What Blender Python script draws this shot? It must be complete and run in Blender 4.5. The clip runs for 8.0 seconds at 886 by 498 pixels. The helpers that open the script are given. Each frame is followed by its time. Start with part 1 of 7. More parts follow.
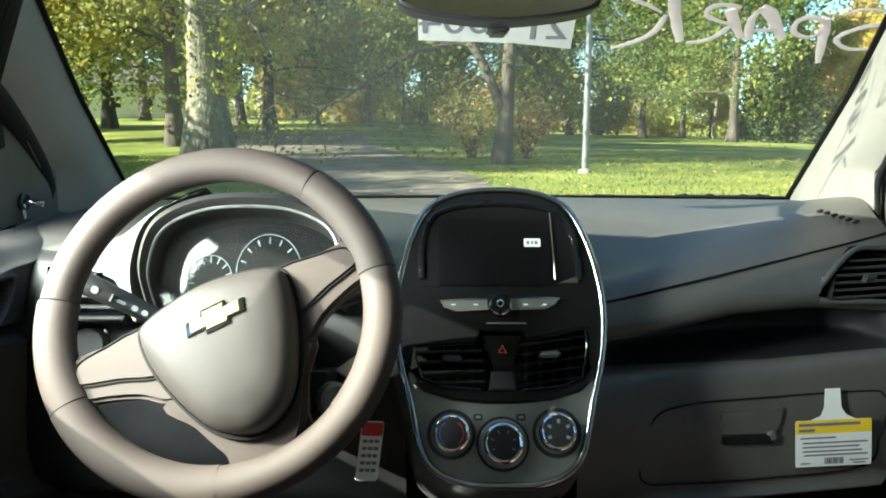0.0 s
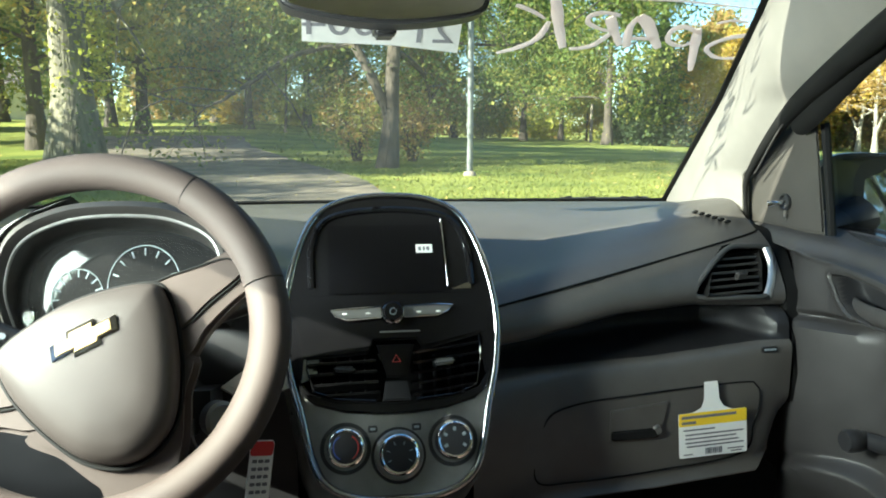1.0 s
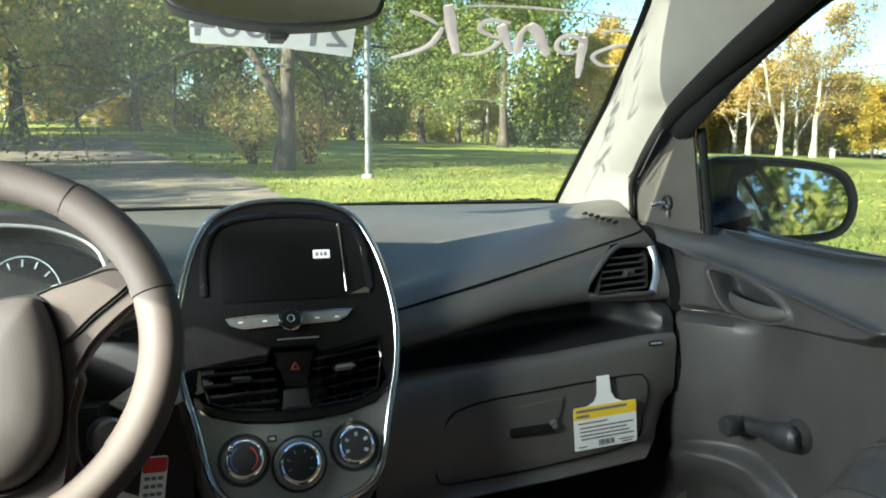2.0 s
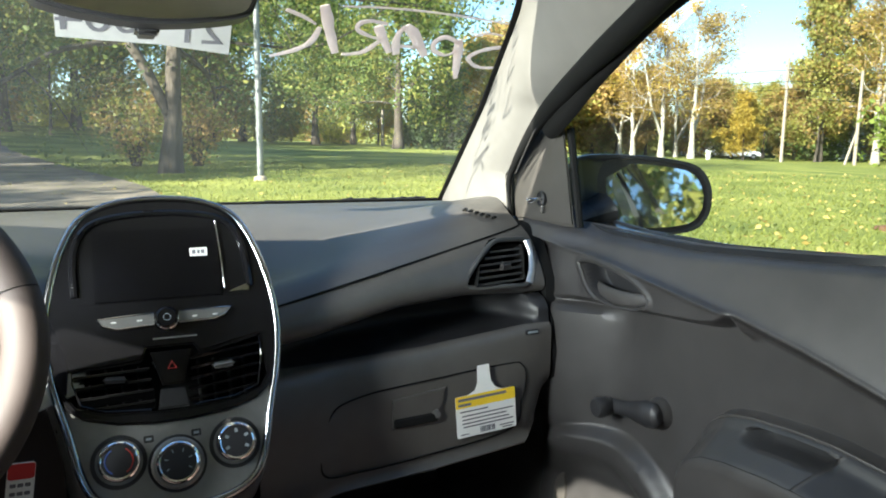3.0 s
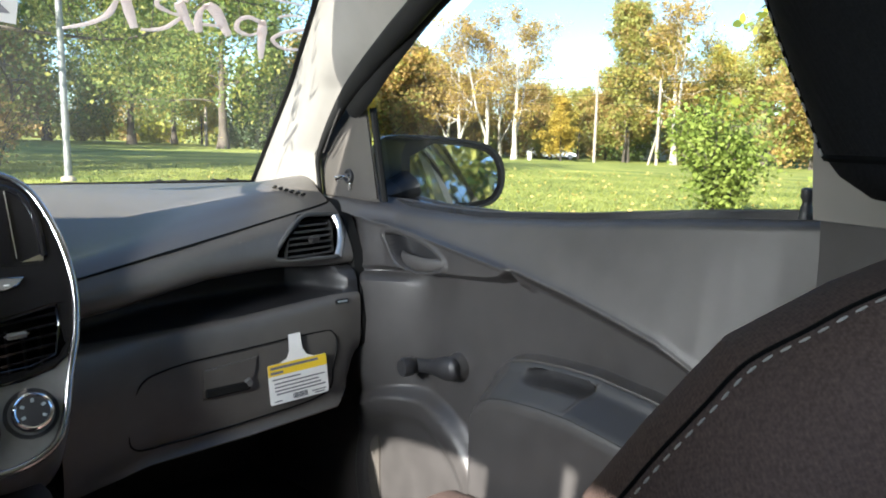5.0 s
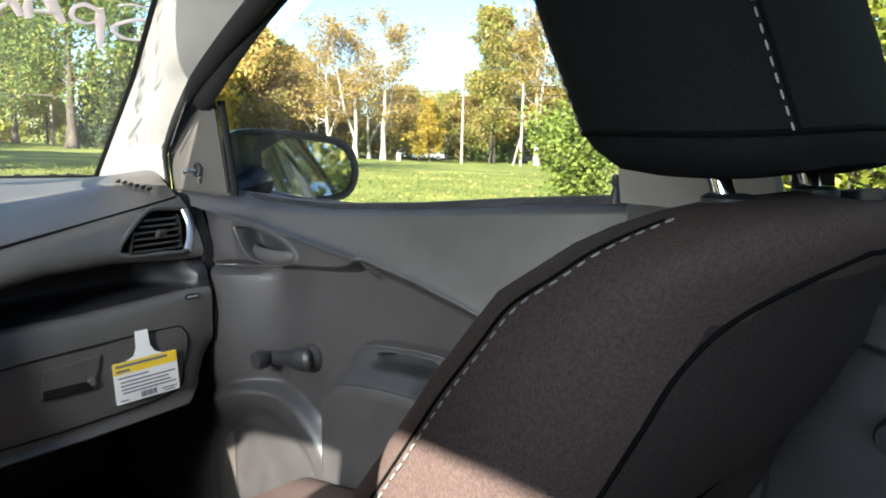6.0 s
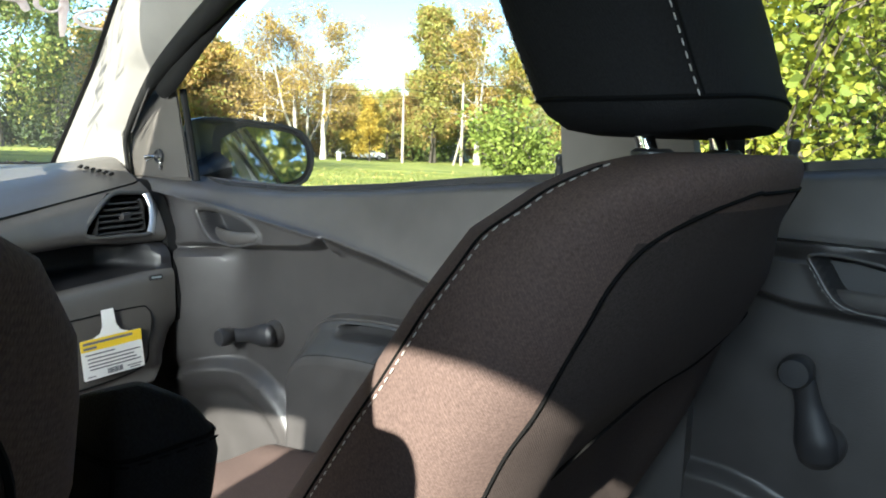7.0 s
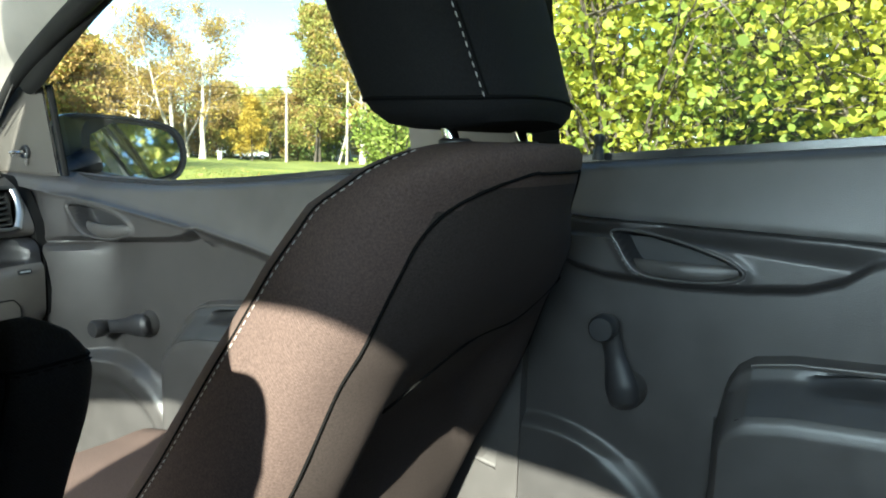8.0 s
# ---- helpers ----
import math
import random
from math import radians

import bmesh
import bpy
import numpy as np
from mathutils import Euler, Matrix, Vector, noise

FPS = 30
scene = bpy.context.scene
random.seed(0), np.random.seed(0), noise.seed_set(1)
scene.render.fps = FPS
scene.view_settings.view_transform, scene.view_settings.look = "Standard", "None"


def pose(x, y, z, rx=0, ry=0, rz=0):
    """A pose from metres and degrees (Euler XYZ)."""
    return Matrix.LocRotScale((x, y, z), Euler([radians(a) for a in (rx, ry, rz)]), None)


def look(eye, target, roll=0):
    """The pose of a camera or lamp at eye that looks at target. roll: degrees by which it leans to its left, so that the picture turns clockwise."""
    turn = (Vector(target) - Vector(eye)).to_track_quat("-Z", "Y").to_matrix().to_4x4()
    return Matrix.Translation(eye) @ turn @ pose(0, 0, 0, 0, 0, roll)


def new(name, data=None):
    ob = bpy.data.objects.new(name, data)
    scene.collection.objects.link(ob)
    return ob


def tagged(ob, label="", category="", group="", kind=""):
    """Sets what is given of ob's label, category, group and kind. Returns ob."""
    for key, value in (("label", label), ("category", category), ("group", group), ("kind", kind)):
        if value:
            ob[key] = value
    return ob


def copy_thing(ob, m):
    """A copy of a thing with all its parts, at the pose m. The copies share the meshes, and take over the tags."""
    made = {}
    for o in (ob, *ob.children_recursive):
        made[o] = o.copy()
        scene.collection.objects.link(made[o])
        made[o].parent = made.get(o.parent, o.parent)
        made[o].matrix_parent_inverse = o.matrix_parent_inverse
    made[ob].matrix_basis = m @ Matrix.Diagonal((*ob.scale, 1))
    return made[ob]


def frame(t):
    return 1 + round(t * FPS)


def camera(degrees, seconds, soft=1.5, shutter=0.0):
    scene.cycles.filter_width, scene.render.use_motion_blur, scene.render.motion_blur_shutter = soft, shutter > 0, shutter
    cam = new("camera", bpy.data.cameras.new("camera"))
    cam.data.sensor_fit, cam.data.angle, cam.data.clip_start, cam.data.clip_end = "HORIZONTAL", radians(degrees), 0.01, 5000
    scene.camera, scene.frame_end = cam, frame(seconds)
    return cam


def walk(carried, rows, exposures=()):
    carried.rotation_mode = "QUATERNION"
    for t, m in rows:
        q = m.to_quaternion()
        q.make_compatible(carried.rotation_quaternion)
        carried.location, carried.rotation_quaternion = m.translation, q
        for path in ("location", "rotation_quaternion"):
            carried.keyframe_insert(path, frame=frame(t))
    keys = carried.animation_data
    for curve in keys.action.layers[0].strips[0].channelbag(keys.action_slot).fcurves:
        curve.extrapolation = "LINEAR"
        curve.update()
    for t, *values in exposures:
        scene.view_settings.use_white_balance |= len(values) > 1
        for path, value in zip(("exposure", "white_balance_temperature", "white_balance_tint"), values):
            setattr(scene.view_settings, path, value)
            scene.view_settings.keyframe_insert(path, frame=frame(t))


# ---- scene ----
cam = camera(61.5, 8.0, 1.9)
METRES, EYE, TILT, LEAN, TURN = 0.43, 1.12, -9.5, 0.0, 0.0
ROWS = [
    (0.0, 0.0, 0.0, 0.0, -0.0, -0.0, -0.0),
    (0.5, -0.009, 0.0256, -0.001, -4.43, 0.09, 0.64),
    (1.0, -0.0073, 0.0469, 0.0113, -8.63, 0.13, 1.24),
    (2.5, 0.0057, 0.0082, 0.0121, -20.19, -0.04, 2.89),
    (3.0, 0.0282, -0.0399, -0.0076, -24.18, -0.2, 3.38),
    (3.5, 0.0228, -0.0799, -0.0366, -27.44, -0.39, 3.7),
    (4.0, -0.0049, -0.1264, -0.0644, -30.13, -0.58, 4.01),
    (5.5, 0.0389, -0.2774, -0.1484, -41.71, -1.41, 5.23),
    (6.0, 0.0295, -0.3319, -0.1681, -46.92, -1.87, 5.64),
    (6.5, -0.0487, -0.367, -0.1958, -50.11, -2.19, 5.78),
    (7.0, -0.156, -0.4161, -0.2324, -51.48, -2.36, 5.86),
    (7.5, -0.2631, -0.5137, -0.2538, -54.49, -2.69, 6.2),
    (8.0, -0.3057, -0.6237, -0.2786, -60.16, -3.38, 6.64),
]
walk(cam, [(t, pose(0, 0, EYE, TILT, LEAN, TURN) @ pose(METRES * x, METRES * y, METRES * z, 90 + pitch, roll, yaw)) for t, x, y, z, yaw, pitch, roll in ROWS],
     [(0.0, 2.50, 5900, -12.0), (1.2, 2.55, 5900, -12.0), (4.0, 2.57, 5850, 3.0), (5.4, 2.80, 5850, 4.0), (6.3, 2.82, 5850, 3.0), (7.0, 2.92, 5850, -1.0), (8.0, 3.00, 5800, -9.0)])

# ---- light ----
XC = 0.067          # the car's middle line
SUN_WAY = Vector((-1.0, -0.37, 0.605)).normalized()   # towards the sun
sun_data = bpy.data.lights.new("sun", "SUN")
sun_data.energy, sun_data.angle, sun_data.color = 5.0, radians(0.55), (1.0, 0.86, 0.72)
sun = new("sun", sun_data)
sun.matrix_world = look(SUN_WAY * 60, (0, 0, 0))
world = bpy.data.worlds.new("sky")
scene.world = world
world.use_nodes = True
wn = world.node_tree.nodes
sky = wn.new("ShaderNodeTexSky")
sky.sky_type, sky.sun_disc = "NISHITA", False
sky.sun_elevation = math.asin(SUN_WAY.z)
sky.sun_rotation = math.atan2(SUN_WAY.x, SUN_WAY.y)
sky.air_density, sky.dust_density, sky.ozone_density = 0.9, 0.12, 2.6
world.node_tree.links.new(sky.outputs[0], wn["Background"].inputs[0])
wn["Background"].inputs[1].default_value = 0.068
# added area lamps at the driver's windows, standing in for and boosting sky light
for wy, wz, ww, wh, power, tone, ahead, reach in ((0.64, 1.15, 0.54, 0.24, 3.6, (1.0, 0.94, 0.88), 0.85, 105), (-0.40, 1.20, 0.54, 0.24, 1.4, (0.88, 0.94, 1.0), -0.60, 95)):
    win_data = bpy.data.lights.new("window_fill", "AREA")
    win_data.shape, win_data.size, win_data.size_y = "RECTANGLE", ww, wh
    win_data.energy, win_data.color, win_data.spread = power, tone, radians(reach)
    win = new("window_fill", win_data)
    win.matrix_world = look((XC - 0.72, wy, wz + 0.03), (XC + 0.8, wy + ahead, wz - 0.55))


# ---- materials ----
def mat(name, base, rough=0.6, metal=0.0, var=0.18, scale=25.0, bump=0.15, bscale=500.0, depth=0.0006, coat=0.0,
        spec=0.5, second=None, island=0.0, stretch=(1, 1, 1), sheen=0.0, rvar=0.1):
    """A principled surface with variation at two scales and a fine relief."""
    m = bpy.data.materials.new(name)
    m.use_nodes = True
    nt = m.node_tree
    n, l = nt.nodes, nt.links
    b = n["Principled BSDF"]
    tc = n.new("ShaderNodeTexCoord")
    mp = n.new("ShaderNodeMapping")
    mp.inputs["Scale"].default_value = stretch
    l.new(tc.outputs["Object"], mp.inputs[0])
    big = n.new("ShaderNodeTexNoise")
    big.inputs["Scale"].default_value, big.inputs["Detail"].default_value = scale, 5
    l.new(mp.outputs[0], big.inputs["Vector"])
    fine = n.new("ShaderNodeTexNoise")
    fine.inputs["Scale"].default_value, fine.inputs["Detail"].default_value = bscale, 2
    l.new(mp.outputs[0], fine.inputs["Vector"])
    mix = n.new("ShaderNodeMix")
    mix.data_type = "RGBA"
    lo = tuple(c * (1 - var) for c in base)
    hi = tuple(min(1, c * (1 + var)) for c in (second or base))
    mix.inputs["A"].default_value, mix.inputs["B"].default_value = (*lo, 1), (*hi, 1)
    ramp = n.new("ShaderNodeMapRange")
    ramp.inputs["From Min"].default_value, ramp.inputs["From Max"].default_value = 0.3, 0.7
    l.new(big.outputs["Fac"], ramp.inputs["Value"])
    src = ramp.outputs[0]
    if island:
        geo = n.new("ShaderNodeNewGeometry")
        add = n.new("ShaderNodeMath")
        add.operation = "MULTIPLY_ADD"
        add.inputs[1].default_value = island
        l.new(geo.outputs["Random Per Island"], add.inputs[0])
        sc = n.new("ShaderNodeMath")
        sc.operation = "MULTIPLY"
        sc.inputs[1].default_value = 1 - island
        l.new(src, sc.inputs[0])
        l.new(sc.outputs[0], add.inputs[2])
        src = add.outputs[0]
    l.new(src, mix.inputs["Factor"])
    l.new(mix.outputs["Result"], b.inputs["Base Color"])
    rr = n.new("ShaderNodeMapRange")
    rr.inputs["To Min"].default_value, rr.inputs["To Max"].default_value = max(0.02, rough - rvar), min(1, rough + rvar)
    l.new(big.outputs["Fac"], rr.inputs["Value"])
    l.new(rr.outputs[0], b.inputs["Roughness"])
    b.inputs["Metallic"].default_value = metal
    b.inputs["Specular IOR Level"].default_value = spec
    b.inputs["Coat Weight"].default_value = coat
    b.inputs["Sheen Weight"].default_value = sheen
    if bump:
        bp = n.new("ShaderNodeBump")
        bp.inputs["Strength"].default_value, bp.inputs["Distance"].default_value = bump, depth
        l.new(fine.outputs["Fac"], bp.inputs["Height"])
        l.new(bp.outputs[0], b.inputs["Normal"])
    return m


def cloth(name, base, pitch=420.0, var=0.40):
    """Woven upholstery: two crossed waves give the threads."""
    m = mat(name, base, rough=0.9, var=0.10, scale=9, bump=0, sheen=0.0, spec=0.12)
    n, l = m.node_tree.nodes, m.node_tree.links
    tc = n.new("ShaderNodeTexCoord")
    hs = []
    for turn in ((0, 0.6, 0.7), (0.9, 0.5, -0.8)):
        mp = n.new("ShaderNodeMapping")
        mp.inputs["Rotation"].default_value = turn
        l.new(tc.outputs["Object"], mp.inputs[0])
        w = n.new("ShaderNodeTexWave")
        w.inputs["Scale"].default_value, w.inputs["Distortion"].default_value = pitch / 3, 1.2
        w.inputs["Detail"].default_value = 1
        l.new(mp.outputs[0], w.inputs["Vector"])
        hs.append(w)
    mul = n.new("ShaderNodeMath")
    mul.operation = "MULTIPLY"
    l.new(hs[0].outputs["Fac"], mul.inputs[0])
    l.new(hs[1].outputs["Fac"], mul.inputs[1])
    bp = n.new("ShaderNodeBump")
    bp.inputs["Strength"].default_value, bp.inputs["Distance"].default_value = 0.25, 0.0007
    l.new(mul.outputs[0], bp.inputs["Height"])
    l.new(bp.outputs[0], n["Principled BSDF"].inputs["Normal"])
    # the threads' own light and dark
    pb = n["Principled BSDF"]
    gain = n.new("ShaderNodeMapRange")
    gain.inputs["To Min"].default_value, gain.inputs["To Max"].default_value = 1 - var, 1 + 1.6 * var
    fleck = n.new("ShaderNodeTexNoise")
    fleck.inputs["Scale"].default_value, fleck.inputs["Detail"].default_value = pitch * 0.9, 1
    l.new(tc.outputs["Object"], fleck.inputs["Vector"])
    both = n.new("ShaderNodeMath")
    both.operation = "MULTIPLY_ADD"
    both.inputs[1].default_value = 0.15
    l.new(mul.outputs[0], both.inputs[0])
    l.new(fleck.outputs["Fac"], both.inputs[2])
    l.new(both.outputs[0], gain.inputs["Value"])
    tone = n.new("ShaderNodeMix")
    tone.data_type, tone.blend_type = "RGBA", "MULTIPLY"
    tone.inputs["Factor"].default_value = 1.0
    l.new(pb.inputs["Base Color"].links[0].from_socket, tone.inputs["A"])
    l.new(gain.outputs[0], tone.inputs["B"])
    l.new(tone.outputs["Result"], pb.inputs["Base Color"])
    return m


def leaf_mat(name, a, b, glow=0.5):
    """Thin leaves: part of the light passes through."""
    m = mat(name, a, rough=0.55, var=0.16, scale=0.42, bump=0, second=b, island=0.35, spec=0.25)
    n, l = m.node_tree.nodes, m.node_tree.links
    tr = n.new("ShaderNodeBsdfTranslucent")
    mix = n.new("ShaderNodeMixShader")
    mix.inputs[0].default_value = glow
    pb = n["Principled BSDF"]
    l.new(pb.inputs["Base Color"].links[0].from_socket, tr.inputs[0])
    l.new(pb.outputs[0], mix.inputs[1])
    l.new(tr.outputs[0], mix.inputs[2])
    l.new(mix.outputs[0], n["Material Output"].inputs[0])
    return m


def thin_mat(name, base, through_part):
    """Paper or paint so thin that light shines through it."""
    m = mat(name, base, rough=0.8, var=0.08, scale=70, bump=0.3, bscale=300)
    n, l = m.node_tree.nodes, m.node_tree.links
    tr, mix = n.new("ShaderNodeBsdfTranslucent"), n.new("ShaderNodeMixShader")
    tr.inputs[0].default_value = (*base, 1)
    mix.inputs[0].default_value = through_part
    l.new(n["Principled BSDF"].outputs[0], mix.inputs[1])
    l.new(tr.outputs[0], mix.inputs[2])
    l.new(mix.outputs[0], n["Material Output"].inputs[0])
    return m


def clear_glass(name, haze=0.02, tint=(0.96, 0.98, 0.97), shine=0.05):
    m = bpy.data.materials.new(name)
    m.use_nodes = True
    n, l = m.node_tree.nodes, m.node_tree.links
    n.remove(n["Principled BSDF"])
    tp, gl, df = n.new("ShaderNodeBsdfTransparent"), n.new("ShaderNodeBsdfGlossy"), n.new("ShaderNodeBsdfDiffuse")
    tp.inputs[0].default_value = (*tint, 1)
    gl.inputs["Roughness"].default_value = 0.01
    df.inputs[0].default_value = (0.8, 0.8, 0.8, 1)
    lw = n.new("ShaderNodeLayerWeight")
    lw.inputs["Blend"].default_value = 0.5
    pw = n.new("ShaderNodeMath")
    pw.operation = "POWER"
    pw.inputs[1].default_value = 5.0
    l.new(lw.outputs["Facing"], pw.inputs[0])
    fr = n.new("ShaderNodeMath")
    fr.operation = "MULTIPLY_ADD"
    fr.inputs[1].default_value, fr.inputs[2].default_value = 0.85 if shine > 0.02 else 0.3, shine
    l.new(pw.outputs[0], fr.inputs[0])
    noi = n.new("ShaderNodeTexNoise")
    noi.inputs["Scale"].default_value, noi.inputs["Detail"].default_value = 5.0, 6
    hz = n.new("ShaderNodeMapRange")
    hz.inputs["From Min"].default_value, hz.inputs["From Max"].default_value = 0.35, 0.75
    hz.inputs["To Min"].default_value, hz.inputs["To Max"].default_value = haze * 0.7, haze * 1.3
    tc = n.new("ShaderNodeTexCoord")
    l.new(tc.outputs["Object"], noi.inputs["Vector"])
    l.new(noi.outputs["Fac"], hz.inputs["Value"])
    m1, m2 = n.new("ShaderNodeMixShader"), n.new("ShaderNodeMixShader")
    l.new(fr.outputs[0], m1.inputs[0])
    l.new(tp.outputs[0], m1.inputs[1])
    l.new(gl.outputs[0], m1.inputs[2])
    l.new(hz.outputs[0], m2.inputs[0])
    l.new(m1.outputs[0], m2.inputs[1])
    l.new(df.outputs[0], m2.inputs[2])
    l.new(m2.outputs[0], n["Material Output"].inputs[0])
    return m


M_PLASTIC = mat("dark_grained_plastic", (0.050, 0.047, 0.046), rough=0.40, var=0.12, bump=0.5, bscale=900, depth=0.0005)
M_DOORLOW = mat("lower_door_plastic", (0.038, 0.036, 0.036), rough=0.38, var=0.12, bump=0.5, bscale=900, depth=0.0005)
M_DASH = mat("dash_pad_plastic", (0.084, 0.078, 0.072), rough=0.36, var=0.10, spec=0.6, bump=0.5, bscale=1100, depth=0.0005)
M_BLACK = mat("black_plastic", (0.018, 0.018, 0.020), rough=0.45, var=0.15, bump=0.2, bscale=900)
M_RUBBER = mat("black_rubber_seal", (0.008, 0.008, 0.008), rough=0.75, var=0.2, bump=0.2, spec=0.2)
M_GLOSS = mat("piano_black", (0.006, 0.006, 0.007), rough=0.06, var=0.1, bump=0.0, coat=0.15, spec=0.30, rvar=0.03)
M_SCREEN = mat("screen_glass", (0.004, 0.004, 0.005), rough=0.10, var=0.1, bump=0.0, spec=0.3, rvar=0.03)
M_SILVER = mat("silver_paint", (0.52, 0.52, 0.51), rough=0.32, metal=0.75, var=0.06, scale=80, bump=0.05)
M_WING = mat("soft_silver_paint", (0.060, 0.058, 0.055), rough=0.5, metal=0.0, var=0.06, scale=80, bump=0.05)
M_SATIN = mat("dark_satin_paint", (0.22, 0.22, 0.217), rough=0.34, metal=0.6, var=0.08, scale=60, bump=0.05)
M_EDGE = mat("dark_chrome", (0.40, 0.41, 0.43), rough=0.17, metal=1.0, var=0.05, bump=0.0, rvar=0.04)
M_CHROME = mat("chrome", (0.78, 0.78, 0.78), rough=0.10, metal=1.0, var=0.05, bump=0.0, rvar=0.04)
M_INSERT = mat("pull_cup_plastic", (0.030, 0.030, 0.032), rough=0.42, var=0.12, bump=0.4, bscale=900, depth=0.0004)
M_COWL = mat("dark_cowl_plastic", (0.024, 0.022, 0.021), rough=0.5, var=0.1, bump=0.5, bscale=1100, depth=0.0005)
M_SAIL = mat("taupe_plastic", (0.060, 0.055, 0.050), rough=0.5, var=0.1, bump=0.5, bscale=900, depth=0.0004)
M_SILL = mat("glossy_black_sill", (0.020, 0.021, 0.024), rough=0.22, var=0.1, bump=0.1, rvar=0.05)
M_WHEEL = mat("grey_wheel_vinyl", (0.054, 0.041, 0.0365), rough=0.68, spec=0.3, var=0.10, bump=0.5, bscale=1300, depth=0.0004)
M_WHEELDK = mat("dark_wheel_vinyl", (0.034, 0.028, 0.026), rough=0.55, spec=0.35, var=0.1, bump=0.4, bscale=1300, depth=0.0004)
M_GOLD = mat("gold_emblem", (0.36, 0.27, 0.13), rough=0.38, metal=0.7, var=0.05, bump=0.1)
M_TRIM = mat("pale_pillar_trim", (0.195, 0.184, 0.168), rough=0.7, var=0.06, bump=0.5, bscale=700, depth=0.0005)
M_HEAD = mat("pale_headliner", (0.60, 0.57, 0.52), rough=0.95, var=0.06, bump=0.5, bscale=1500, depth=0.0008)
M_CLOTH = cloth("black_seat_cloth", (0.060, 0.0425, 0.0375), pitch=640)
M_CLOTH3 = cloth("rear_panel_cloth", (0.030, 0.0235, 0.0215), pitch=700)
M_CLOTH2 = cloth("smooth_black_seat_cloth", (0.0095, 0.009, 0.0095), pitch=760)
M_THREAD = mat("white_thread", (0.32, 0.30, 0.28), rough=0.8, var=0.1, bump=0)
M_DARKTHREAD = mat("black_thread", (0.005, 0.005, 0.005), rough=0.95, var=0.1, bump=0, spec=0.05)
M_CARPET = mat("black_carpet", (0.016, 0.016, 0.017), rough=1.0, var=0.4, scale=300, bump=0.8, bscale=900, depth=0.003)
M_PAINT = mat("dark_car_paint", (0.055, 0.060, 0.068), rough=0.25, var=0.03, bump=0, coat=0.5)
M_PAPER = mat("white_card", (0.80, 0.80, 0.78), rough=0.7, var=0.03, bump=0.1)
M_YELLOW = mat("yellow_print", (0.82, 0.58, 0.03), rough=0.6, var=0.04, bump=0)
M_RED = mat("red_print", (0.55, 0.03, 0.03), rough=0.6, var=0.05, bump=0)
M_INK = mat("grey_ink", (0.16, 0.16, 0.18), rough=0.7, var=0.1, bump=0)
M_DIALINK = mat("pale_dial_print", (0.25, 0.29, 0.31), rough=0.6, var=0.1, bump=0)
M_REDMARK = mat("red_dial_print", (0.50, 0.04, 0.03), rough=0.6, var=0.1, bump=0)
M_BLUEMARK = mat("blue_dial_print", (0.05, 0.10, 0.40), rough=0.6, var=0.1, bump=0)
M_BRUSH = thin_mat("white_window_paint", (0.86, 0.78, 0.76), 0.55)
M_STRIP = thin_mat("thin_white_paper", (0.66, 0.66, 0.65), 0.4)
M_GLASS = clear_glass("windscreen_glass", 0.052, (0.86, 0.88, 0.87))
M_SIDEGLASS = clear_glass("side_glass", 0.010, (0.66, 0.69, 0.69))
M_LENS = clear_glass("cluster_lens", 0.006, shine=0.008)
M_MIRROR = mat("mirror_silver", (0.86, 0.87, 0.87), rough=0.015, metal=1.0, var=0.01, bump=0, rvar=0.01)


# ---- shape helpers ----
def part(name, bm, material, parent=None, label="", smooth=True):
    """Links a bmesh as one mesh object under a thing or a part."""
    me = bpy.data.meshes.new(name)
    bm.to_mesh(me)
    bm.free()
    me.materials.append(material)
    if smooth:
        me.polygons.foreach_set("use_smooth", [True] * len(me.polygons))
        me.set_sharp_from_angle(angle=radians(38))
    ob = new(name, me)
    if parent:
        ob.parent = parent
    if label:
        ob["label"] = label
    return ob


def thing(name, label, category, group="", kind="", at=(0, 0, 0)):
    ob = new(name)
    ob.empty_display_size = 0.05
    ob.location = at
    return tagged(ob, label, category, group, kind)


def spline(points, n=8, closed=False):
    """Points on a smooth curve through the given ones."""
    p = [Vector(q) for q in points]
    k = len(p)
    out = []
    for i in range(k if closed else k - 1):
        a, b = p[(i - 1) % k] if closed or i else p[0], p[i]
        c = p[(i + 1) % k]
        d = p[(i + 2) % k] if closed or i + 2 < k else p[k - 1]
        for j in range(n):
            t = j / n
            out.append(0.5 * ((2 * b) + (c - a) * t + (2 * a - 5 * b + 4 * c - d) * t * t + (3 * b - a - 3 * c + d) * t ** 3))
    if not closed:
        out.append(p[-1])
    return out


